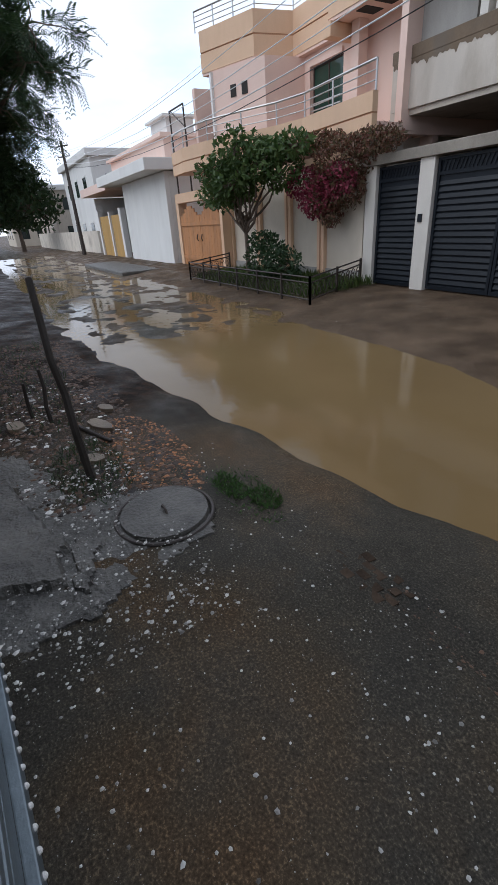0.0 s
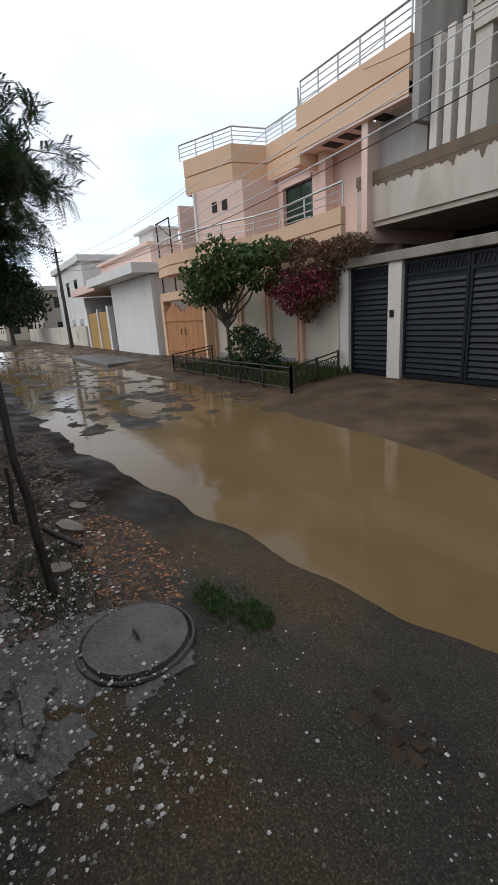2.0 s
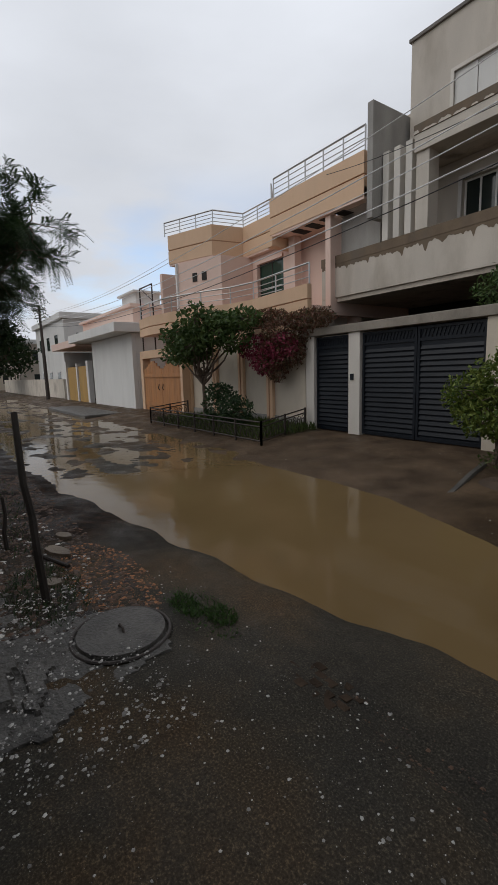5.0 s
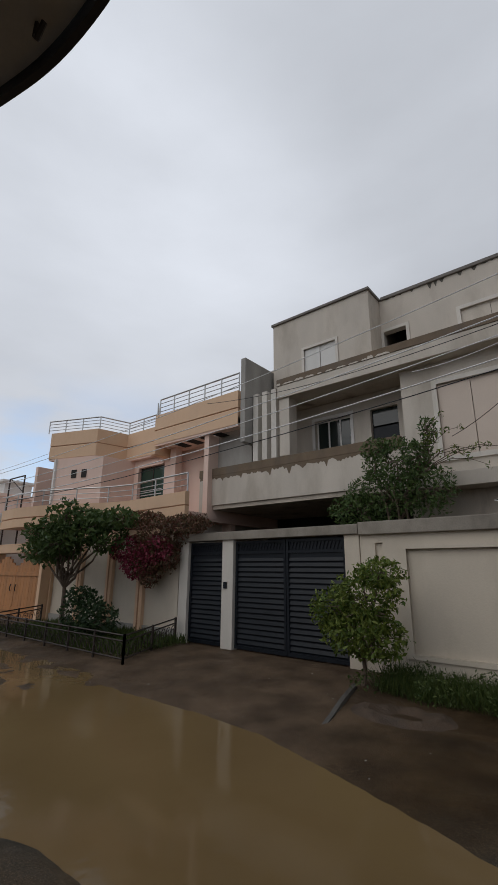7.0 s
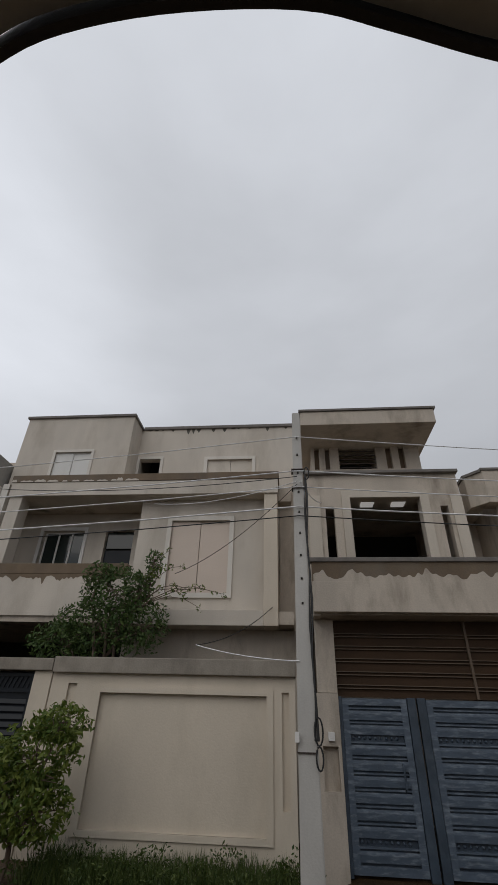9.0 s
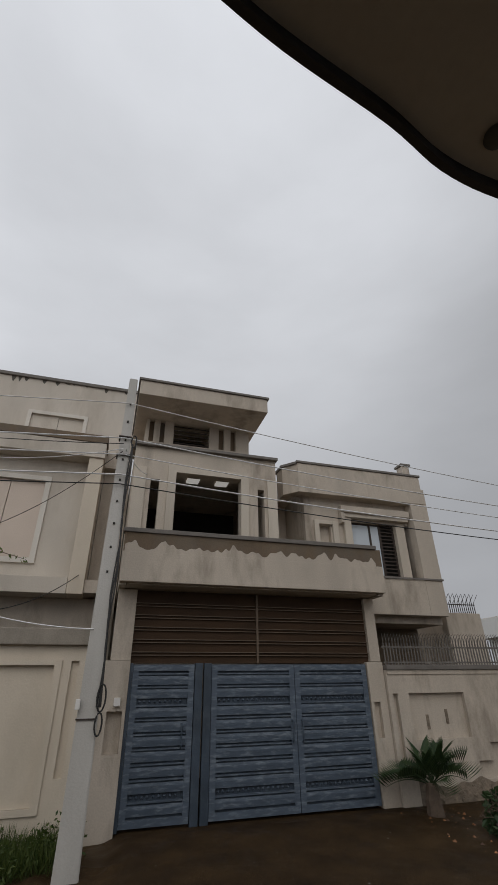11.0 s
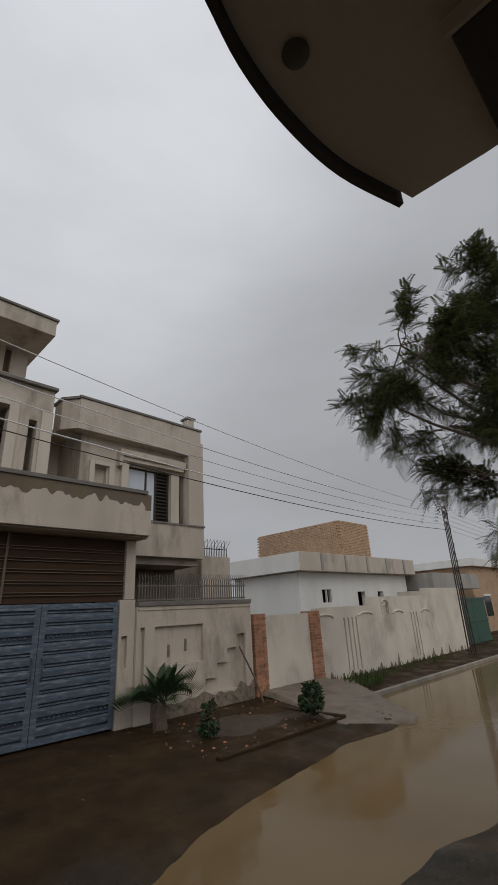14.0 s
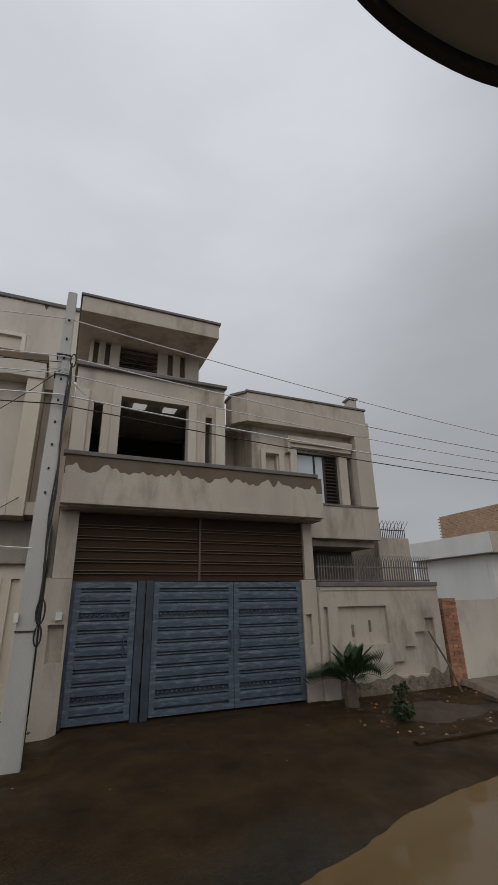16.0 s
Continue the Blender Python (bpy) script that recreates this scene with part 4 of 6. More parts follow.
boxed("gate_post", BLUE_DARK, bg, (2.14, 2.27, FY + 0.03, FY + 0.13, 0.0, 2.22), (2.30, 2.43, FY + 0.035, FY + 0.13, 0.0, 2.22), bevel=0.006)
boxed("gate_post", BLUE_DARK, bg, (1.035, 1.085, FY + 0.05, FY + 0.12, 0.0, 2.22), bevel=0.006)
for u in (3.90, 4.08, 1.95):
    bm = bmesh.new()
    tube(bm, [(u, FY + 0.06, 1.0), (u, FY + 0.0, 1.03), (u, FY, 1.3), (u, FY + 0.06, 1.33)], 0.014)
    part("handle", bm, BLUE_DARK, bg)

# wall, rail and piers to the side of the blue gate
bw2 = thing("boundary_wall", "plastered garden wall with stepped recesses beside gate", "wall", kind="structure")
stairs = [(8.55, 8.80, 0.7, 1.42), (8.23, 8.55, 0.7, 1.14), (7.91, 8.23, 0.7, 0.86), (7.57, 7.91, 0.62, 0.58)]
part("wall_body", holed(bmesh.new(), 5.84, 9.04, -0.3, 2.10, FY - 0.035, FY + 0.05, [(5.93, 6.03, 0.6, 1.70), (6.27, 7.53, 0.95, 1.70), *[(a, b, 0.30, d) for a, b, c, d in stairs]]), PLASTER, bw2)
boxed("wall_core", PLASTER, bw2, (5.84, 9.04, FY + 0.052, FY + 0.22, -0.3, 2.09))
boxed("coping", COPING, bw2, (5.84, 9.04, FY - 0.085, FY + 0.28, 2.10, 2.19), bevel=0.012)
boxed("coping_fillet", PLASTER, bw2, (5.86, 9.02, FY - 0.055, FY - 0.036, 2.02, 2.098), bevel=0.006)
boxed("wall_scar", RUBBLE_WALL, bw2, (6.63, 6.69, FY + 0.040, FY + 0.0515, 1.10, 1.34), (7.07, 7.13, FY + 0.040, FY + 0.0515, 1.18, 1.42), bevel=0.004)


boxed("bare_plinth", RUBBLE_WALL, bw2, (6.2, 9.03, FY - 0.040, FY - 0.036, -0.25, 0.14))
drip_strip("fallen_plaster", bw2, RUBBLE_WALL, 6.2, 9.03, FY - 0.039, 0.14, 0.5, False, 31.0, 1.4, "bare rubble where plaster has fallen")
rs = random.Random(35)
for k in range(46):
    u, z, w = rs.uniform(6.4, 8.95), rs.uniform(-0.1, 0.24), rs.uniform(0.03, 0.09)
    h, d = w * rs.uniform(0.4, 0.7), rs.uniform(0.008, 0.028)
    bm = bmesh.new()
    vs = [bm.verts.new((u + w * px, FY - 0.037 - (d if f else 0), z + h * pz)) for f in (0, 1) for px, pz in ((-1, -0.8), (0.1, -1), (1, -0.5), (0.9, 0.7), (-0.2, 1), (-1.05, 0.4))]
    vs[6].co.x += 0.3 * w
    vs[8].co.x -= 0.3 * w
    bm.faces.new([vs[6], vs[7], vs[8], vs[9], vs[10], vs[11]])
    for i in range(6):
        bm.faces.new([vs[i], vs[(i + 1) % 6], vs[6 + (i + 1) % 6], vs[6 + i]])
    part("stone", bm, RUBBLE_WALL, bw2)
rail = thing("spiked_railing", "dark iron spiked railing on the wall coping", "railing")
boxed("rail", RAIL_IRON, rail, (5.9, 9.0, FY + 0.085, FY + 0.105, 2.22, 2.25), (5.9, 9.0, FY + 0.085, FY + 0.105, 2.50, 2.53))
spike = bmesh.new()
box(spike, -0.013, 0.013, -0.006, 0.006, 0.0, 0.42)
tube(spike, [(0, 0, 0.41), (0.0, -0.03, 0.50), (0.0, -0.09, 0.57), (0.0, -0.15, 0.60)], 0.009, 0.003, sides=4)
tube(spike, [(0, 0, 0.41), (0.02, 0.03, 0.52), (0.04, 0.07, 0.60)], 0.009, 0.003, sides=4)
sp = part("spike", spike, RAIL_IRON, rail)
sp.location = (5.95, FY + 0.095, 2.17)
for k in range(1, 44):
    q = sp.copy()
    scene.collection.objects.link(q)
    q.location = (5.95 + k * 0.07, FY + 0.095, 2.17)


tr_ = thing("terrace_wall", "plastered terrace wall behind the garden wall", "wall", kind="structure")
boxed("wall_body", PLASTER, tr_, (8.34, 9.35, 9.5, 9.7, 0, 3.35), bevel=0.01)
boxed("wall_return", PLASTER, tr_, (9.15, 9.35, 9.71, 12.5, 0, 3.35), bevel=0.01)
crown = thing("spiked_railing", "curved iron anti-climb spikes on the terrace wall", "railing")
boxed("rail", IRON, crown, (8.36, 9.33, 9.58, 9.60, 3.55, 3.57))
for k in range(16):
    bm = bmesh.new()
    x = 8.4 + k * 0.061
    tube(bm, [(x, 9.59, 3.34), (x, 9.59, 3.6), (x + (0.05 if k % 2 else -0.05), 9.53, 3.72), (x + (0.09 if k % 2 else -0.09), 9.5, 3.8)], 0.011, 0.004, sides=4)
    part("spike", bm, IRON, crown)


def brick_pier(x0, x1, y0, y1, z0, z1):
    t = thing("brick_pier", "exposed red brick pier in a boundary wall", "pier", "brick piers")
    boxed("mortar_core", CONCRETE, t, (x0 + 0.012, x1 - 0.012, y0 + 0.012, y1 - 0.012, z0, z1 - 0.02))
    bm = bmesh.new()
    box(bm, -0.11, 0.11, -0.052, 0.052, -0.033, 0.033)
    me = bpy.data.meshes.new("brick")
    bm.to_mesh(me)
    bm.free()
    me.materials.append(BRICK)
    n = int((z1 - z0) / 0.076)
    for k in range(n):
        for u in ((x0 + 0.11, x1 - 0.11) if k % 2 else (x0 + 0.055, (x0 + x1) / 2, x1 - 0.055)):
            for v in (y0 + 0.05, y1 - 0.05):
                ob = new("brick", me)
                ob.parent = t
                ob.location = (u, v, z0 + 0.04 + k * 0.076)
                if not k % 2:
                    ob.scale = ((x1 - x0) / 3 / 0.235, 1, 1)
    return t


brick_pier(9.13, 9.54, FY - 0.05, FY + 0.3, -0.15, 1.85)
brick_pier(11.38, 11.80, FY - 0.05, FY + 0.3, -0.15, 1.85)
bw3 = thing("boundary_wall", "whitewashed boundary wall, patchy and damp at its foot", "wall", kind="structure")
part("wall_body", holed(bmesh.new(), 9.54, 11.38, -0.3, 1.78, FY + 0.02, FY + 0.22), WEATHERED, bw3)
bw4 = thing("boundary_wall", "long weathered white wall with arched recesses", "wall", kind="structure")
slots = [(x + 0.22 * k, x + 0.22 * k + 0.07, 0.1, 1.58) for x, n in ((13.05, 4), (17.4, 3)) for k in range(n)]
part("wall_body", holed(bmesh.new(), 11.80, 14.45, -0.3, 1.90, FY, FY + 0.06, [h for h in slots if h[0] < 14]), WEATHERED, bw4)
part("wall_body", holed(bmesh.new(), 14.451, 19.0, -0.3, 2.16, FY - 0.004, FY + 0.06, [*[h for h in slots if h[0] > 14], (15.42, 15.78, 1.62, 1.92)]), WEATHERED, bw4)
part("wall_body", holed(bmesh.new(), 19.001, 22.3, -0.3, 2.44, FY - 0.01, FY + 0.25), WEATHERED, bw4)
boxed("wall_return", WEATHERED, bw4, (22.1, 22.3, FY + 0.251, 14, -0.3, 2.44))
drip_strip("crumbled_plaster", bw4, RUBBLE_WALL, 11.85, 22.25, FY - 0.014, -0.25, 0.75, False, 33.0, 2.6, "crumbling grey plaster at the wall foot")
drip_strip("crumbled_plaster", bw3, RUBBLE_WALL, 9.56, 11.36, FY + 0.016, -0.25, 0.55, False, 34.0, 1.3, "crumbling plaster at the wall foot")
boxed("wall_core", WEATHERED, bw4, (11.80, 19.0, FY + 0.062, FY + 0.24, -0.3, 1.88))


# ---- peach-coloured house ----
def ribbon(bm, pts, z0, z1, thick):
    """An upright band along points in plan, thickened to the back."""
    pts = [Vector((x, y, 0)) for x, y in pts]
    out = []
    for i, p in enumerate(pts):
        d = (pts[min(i + 1, len(pts) - 1)] - pts[max(i - 1, 0)]).normalized()
        nrm = Vector((-d.y, d.x, 0))
        out.append([bm.verts.new(p + Vector((0, 0, z0))), bm.verts.new(p + Vector((0, 0, z1))), bm.verts.new(p + nrm * thick + Vector((0, 0, z1))), bm.verts.new(p + nrm * thick + Vector((0, 0, z0)))])
    for a, b in zip(out[:-1], out[1:]):
        for k in range(4):
            bm.faces.new((a[k], b[k], b[(k + 1) % 4], a[(k + 1) % 4]))
    bm.faces.new(out[0])
    bm.faces.new(out[-1][::-1])
    return bm


def railing(pts, z0, height, bars, label, group="", spacing=1.0):
    r = thing("steel_railing", label, "railing", group)
    for k in range(bars):
        z = z0 + height * (k + 1) / bars
        part("rail", tube(bmesh.new(), [(x, y, z) for x, y in pts], 0.028 if k == bars - 1 else 0.014, sides=6), STEEL, r)
    for (xa, ya), (xb, yb) in zip(pts[:-1], pts[1:]):
        n = max(1, round(math.dist((xa, ya), (xb, yb)) / spacing))
        for i in range(n):
            x, y = xa + (xb - xa) * i / n, ya + (yb - ya) * i / n
            part("rail_post", tube(bmesh.new(), [(x, y, z0), (x, y, z0 + height)], 0.022, sides=6), STEEL, r)
    x, y = pts[-1]
    part("rail_post", tube(bmesh.new(), [(x, y, z0), (x, y, z0 + height)], 0.022, sides=6), STEEL, r)
    return r


oh = thing("peach_house", "peach and pink two-storey house with curved balcony", "house")
EAVE = [(-17.15, 8.40), (-15.0, 9.16), (-14.75, 10.4), (-12.9, 10.4), (-12.05, 9.6), (-8.16, 9.6)]
roof_pts = EAVE + [(-8.16, 9.87), (-10.05, 9.87), (-10.05, 14.5), (-17.9, 14.5)]
part("roof_slab", prism(bmesh.new(), roof_pts, 5.93, 6.22), PINK, oh)
part("parapet_lower_band", ribbon(bmesh.new(), [(x, y - 0.02) for x, y in EAVE], 6.0, 6.50, 0.2), ORANGE, oh)
part("parapet_groove", ribbon(bmesh.new(), [(x, y + 0.015) for x, y in EAVE], 6.50, 6.54, 0.16), ORANGE_LINE, oh)
part("parapet_upper_band", ribbon(bmesh.new(), [(x, y - 0.02) for x, y in EAVE], 6.54, 7.08, 0.2), ORANGE, oh)
boxed("eave_bracket", ORANGE, oh, (-12.15, -11.85, 9.5, 10.5, 5.62, 5.93), bevel=0.02)
# uncut slab: near-black plates give the shade of the slots
for k in range(4):
    boxed("pergola_slot", SHADE_BLACK, oh, (-11.2 + k * 0.62, -10.85 + k * 0.62, 9.75, 10.3, 5.915, 5.929))
railing([(-17.3, 8.33), (-15.05, 9.24), (-14.8, 10.45), (-12.95, 10.45), (-12.1, 9.7)], 7.08, 0.52, 4, "thin steel pipe railing along the roof edge", "roof railings", 0.9)
railing([(-11.95, 9.68), (-8.2, 9.68)], 7.08, 0.62, 4, "thin steel pipe railing along the roof edge", "roof railings", 0.8)
BAY = [(-16.6, 8.5), (-14.6, 9.25), (-14.45, 10.6)]
bay = ribbon(bmesh.new(), BAY, 3.2, 5.93, 0.2)
part("bay_wall", bay, PINK, oh)
# near-black blocks stand in for the shade inside the vents
for u in (0.40, 0.62):
    vx, vy = BAY[0][0] + u * (BAY[1][0] - BAY[0][0]), BAY[0][1] + u * (BAY[1][1] - BAY[0][1])
    vent = boxed("vent_opening", SHADE_BLACK, oh, (-0.11, 0.11, -0.02, 0.02, -0.16, 0.16))
    vent.matrix_basis = pose(vx, vy - 0.008, 5.3, 0, 0, math.degrees(math.atan2(BAY[1][1] - BAY[0][1], BAY[1][0] - BAY[0][0])))
wall("upper_wall", PINK, oh, -14.45, -9.5, 3.2, 5.93, 10.6, 10.8, [(-14.1, -12.62, 4.05, 5.60), (-12.25, -11.85, 3.9, 5.42)])
window(oh, -14.1, -12.62, 4.05, 5.60, 10.6, frame_mat=IRON, surround=0, pane_mat=GREEN_GLASS, bars=1, depth=0.08)
boxed("window_surround", PINK, oh, (-14.25, -14.1, 10.54, 10.598, 3.9, 5.72), (-14.1, -12.62, 10.54, 10.598, 5.60, 5.72))
wb = thing_part("window_guard", oh)
for k in range(4):
    boxed("guard_bar", STEEL, wb, (-14.0, -12.62, 10.50, 10.52, 4.12 + k * 0.17, 4.15 + k * 0.17))
boxed("side_door", WOOD, oh, (-12.24, -11.86, 10.66, 10.70, 3.9, 5.4))
boxed("porch_column", PINK, oh, (-11.75, -11.45, 10.1, 10.4, 3.3, 5.93), bevel=0.02)
boxed("party_wall", PINK, oh, (-9.65, -9.45, 9.7, 14.5, 3.2, 5.93))
boxed("drain_pipe", TRIM, oh, (-16.72, -16.60, 8.42, 8.52, 3.3, 5.93))
BALC = [(-19.0, 7.7), (-17.6, 7.55), (-16.0, 7.75), (-14.6, 8.25), (-13.4, 8.75), (-12.3, 8.95), (-11.0, 8.85), (-9.4, 8.75)]
part("balcony_lower_band", ribbon(bmesh.new(), BALC, 3.25, 3.56, 0.15), ORANGE, oh)
part("balcony_groove", ribbon(bmesh.new(), [(x, y + 0.03) for x, y in BALC], 3.56, 3.60, 0.12), ORANGE_LINE, oh)
part("balcony_upper_band", ribbon(bmesh.new(), BALC, 3.60, 3.98, 0.15), ORANGE, oh)
part("balcony_floor", prism(bmesh.new(), [(x, y + 0.16) for x, y in BALC] + [(-9.45, 10.6), (-14.5, 10.7), (-16.6, 9.0), (-19.0, 9.0)], 3.27, 3.42), PINK, oh)
railing([(x, y + 0.08) for x, y in BALC], 3.98, 0.55, 3, "steel pipe railing on the curved balcony", "balcony railings", 1.1)
boxed("left_wall", PINK, oh, (-19.0, -18.8, 8.8, 14.4, 0, 6.0))
boxed("rear_wall", PINK, oh, (-19.0, -9.5, 14.52, 14.7, 0, 6.9))
boxed("ground_wall", PINK, oh, (-18.8, -9.5, 10.9, 11.1, 0, 3.25))

ow = thing("boundary_wall", "cream garden wall panels between peach pillars", "wall", kind="structure")
wall("wall_body", CREAM, ow, -15.9, -9.27, -0.3, 2.75, FY + 0.03, FY + 0.22)
boxed("coping", ORANGE, ow, (-15.9, -9.27, FY - 0.06, FY + 0.28, 2.76, 2.92), bevel=0.015)
for u in (-15.85, -13.9, -12.2, -10.65):
    boxed("pillar", ORANGE, ow, (u - 0.28, u + 0.02, FY - 0.09, FY + 0.025, -0.3, 2.755), bevel=0.012)
    boxed("pillar_strip", ORANGE_LINE, ow, (u - 0.15, u - 0.11, FY - 0.105, FY - 0.091, -0.2, 2.6))
boxed("plinth_stonework", CONCRETE, ow, (-15.9, -9.27, FY - 0.02, FY + 0.028, -0.3, 0.28))

wg = thing("wooden_gate", "orange varnished wooden double gate with carved top", "gate")
for a, c in ((-19.9, -18.0), (-17.98, -16.12)):
    leaf = thing_part("gate_leaf", wg)
    n = 8
    for k in range(n):
        u0, u1 = a + k * (c - a) / n, a + (k + 1) * (c - a) / n - 0.008
        mid = (u0 + u1) / 2
        top = 2.05 + 0.18 * math.cos((mid - (a + c) / 2) / (c - a) * math.pi * 2)
        boxed("plank", WOOD, leaf, (u0, u1, 8.15, 8.20, 0.02, top), bevel=0.006)
    boxed("gate_rail", WOOD, leaf, (a, c, 8.11, 8.149, 0.25, 0.4), bevel=0.006)
    boxed("gate_rail", WOOD, leaf, (a, c, 8.11, 8.149, 1.5, 1.64), bevel=0.006)
    bm = bmesh.new()
    tube(bm, [(c - 0.2 if a < -19 else a + 0.2, 8.1, 0.95), (c - 0.2 if a < -19 else a + 0.2, 8.06, 1.05), (c - 0.2 if a < -19 else a + 0.2, 8.1, 1.2)], 0.02)
    part("handle", bm, IRON, leaf)
boxed("gate_lintel", ORANGE, ow, (-20.2, -15.95, 8.1, 8.5, 2.35, 2.7), bevel=0.02)
boxed("gate_pillar", ORANGE, ow, (-20.2, -19.92, 8.1, 8.5, -0.2, 2.349), bevel=0.02)
boxed("gate_pillar", ORANGE, ow, (-16.1, -15.9, 8.08, 8.5, -0.2, 2.349), bevel=0.02)
mf = thing("iron_gantry", "bare rusty iron post frame above the wall", "frame")
for x in (-20.4, -19.0):
    part("frame_post", tube(bmesh.new(), [(x, 8.4, 2.4), (x - 0.05, 8.4, 5.6)], 0.035), IRON, mf)
part("frame_bar", tube(bmesh.new(), [(-20.45, 8.4, 5.58), (-19.05, 8.4, 5.58)], 0.03), IRON, mf)
part("frame_brace", tube(bmesh.new(), [(-20.3, 8.4, 5.55), (-19.1, 8.4, 4.9)], 0.02), IRON, mf)
part("frame_bar", tube(bmesh.new(), [(-20.4, 8.4, 4.0), (-19.0, 8.4, 4.0)], 0.025), IRON, mf)


def scroll_fence(p0, p1, label):
    """Low iron garden fence: posts, double rails, scroll work between."""
    f = thing("garden_fence", label, "fence", "garden fences")
    a, b = Vector(p0), Vector(p1)
    n = max(1, round((b - a).length / 1.1))
    up = Vector((0, 0, 1))
    for i in range(n + 1):
        p = a.lerp(b, i / n)
        part("fence_post", tube(bmesh.new(), [p - up * 0.1, p + up * 0.60], 0.03, sides=4), IRON, f)
    for z in (0.12, 0.46, 0.57):
        part("fence_rail", tube(bmesh.new(), [a + up * z, b + up * z], 0.018, sides=4), IRON, f)
    d = (b - a).normalized()
    m = max(2, int((b - a).length / 0.26))
    for i in range(m):
        c = a.lerp(b, (i + 0.5) / m) + up * 0.28
        pts = [c + d * (0.13 * (1 - s / 14) * math.cos(s * 0.8)) + up * (0.17 * (1 - s / 16) * math.sin(s * 0.8)) for s in range(12)]
        part("scroll", tube(bmesh.new(), pts, 0.011, sides=4), IRON, f)
    return f


scroll_fence((-14.8, 6.2, -0.1), (-8.21, 6.15, -0.12), "low rusty iron scroll fence round a planted strip")
scroll_fence((-8.21, 6.15, -0.12), (-9.1, 8.35, 0.0), "short rusty iron scroll fence beside the gate ramp")
scroll_fence((-14.8, 6.2, -0.1), (-15.6, 8.1, 0.0), "short rusty iron scroll fence beside wooden gate")

# ---- houses up the road ----
wh = thing("white_house", "single-storey white house with pinkish flat roof", "house")
wall("front_wall", WHITE, wh, -27.0, -20.6, -0.2, 3.6, 7.9, 8.1)
for q in ((-20.8, -20.6, 8.11, 14, -0.2, 3.6), (-34.4, -34.2, 8.0, 14, -0.2, 3.4), (-27.0, -26.8, 8.11, 10, -0.2, 3.6)):
    boxed("side_wall", WHITE, wh, q)
# rear wall coloured near black, shade seen through the porch
boxed("rear_wall", SHADE_BLACK, wh, (-34.2, -20.8, 13.8, 14, -0.2, 3.5))
boxed("eave", WHITE, wh, (-28.6, -20.3, 7.0, 14, 3.62, 4.05), bevel=0.02)
boxed("eave_left", PINK, wh, (-35.2, -28.62, 7.4, 14, 3.5, 3.95), bevel=0.02)
boxed("roof_block", PINK, wh, (-31, -22.0, 8.6, 13.5, 4.06, 5.0), bevel=0.02)
boxed("roof_kerb", PINK, wh, (-31.2, -21.8, 8.4, 13.7, 5.0, 5.15), bevel=0.02)
boxed("water_tank_housing", WHITE, wh, (-24.2, -22.2, 8.9, 10.2, 5.16, 5.75), bevel=0.02)
boxed("tank_cap", WHITE, wh, (-24.4, -22.0, 8.7, 10.4, 5.75, 5.85), bevel=0.02)
for q in ((-33.95, -33.6, 7.9, 8.2, -0.2, 2.7), (-31.0, -30.75, 7.9, 8.2, -0.2, 2.5), (-28.6, -28.2, 7.9, 8.2, -0.2, 2.6)):
    boxed("gate_post", TRIM, wh, q, bevel=0.01)
yellow = surface("yellow_stained_gate", (0.45, 0.27, 0.08), 0.6, vary=0.15, scale=2, streak=4)
for a, c in ((-33.58, -31.02), (-30.73, -28.62)):
    boxed("gate_leaf", yellow, wh, (a, c, 8.0, 8.05, -0.1, 2.3), bevel=0.01)
# porch wall with the porch's shade put into its colour
boxed("porch_shade_wall", SHADE_BLACK, wh, (-34, -27, 11, 11.2, -0.2, 3.5))
tagged(boxed("raised_ramp", SLAB, None, (-27, -19.6, 5.2, 7.9, -0.4, -0.02), bevel=0.05), "concrete ramp in front of white house", "ramp", kind="structure")


def far_house(x, y, w, d, h, mat, label, storeys=2):
    t = thing("house", label, "house", "distant houses")
    boxed("wall", mat, t, (x, x + w, y, y + d, -0.3, h), bevel=0.03)
    boxed("roof_edge", WHITE, t, (x - 0.3, x + w + 0.3, y - 0.3, y + d + 0.3, h, h + 0.5), bevel=0.03)
    for s in range(storeys):
        for k in range(3):
            u = x + w * (0.15 + 0.28 * k)
            z = 0.9 + s * (h / storeys)
            wn_ = thing_part("window", t)
            boxed("pane", GLASS, wn_, (u, u + 1.1, y - 0.03, y - 0.005, z, z + 1.2))
            boxed("frame", TRIM, wn_, (u - 0.1, u + 1.2, y - 0.06, y - 0.031, z + 1.2, z + 1.32))
            boxed("pane", GLASS, wn_, (x + w + 0.005, x + w + 0.03, y + 1 + 2.2 * k, y + 2.1 + 2.2 * k, z, z + 1.2))
    return t


far_house(-52, 9.5, 12, 9, 6.5, WHITE, "pale two-storey house beyond the white one")
far_house(-72, 9.0, 14, 9, 5.6, PLASTER, "weathered plastered house far along the road")
far_house(-96, 6.0, 16, 9, 6.5, CREAM, "cream house where the road ends", 2)
far_house(-84, -14.0, 18, 10, 6.0, WHITE, "whitish house on the near side of the road", 2)
fw = thing("boundary_wall", "low pale garden wall along the far road", "wall", kind="structure")
wall("wall_body", WEATHERED, fw, -70, -36, -0.3, 1.5, 8.2, 8.4)

# ---- houses down the road ----
rh = thing("white_house", "low white house with brick room on its roof", "house")
wall("front_wall", WHITE, rh, 14.6, 23.2, -0.3, 3.25, 11.4, 11.6, [(16.0, 16.7, 2.1, 2.6), (18.6, 19.2, 1.7, 2.5), (20.3, 20.8, 2.2, 2.5)])
boxed("side_wall", WHITE, rh, (14.6, 14.8, 11.61, 15, -0.3, 3.25))
boxed("side_wall", WHITE, rh, (23.0, 23.2, 11.61, 15, -0.3, 3.25))
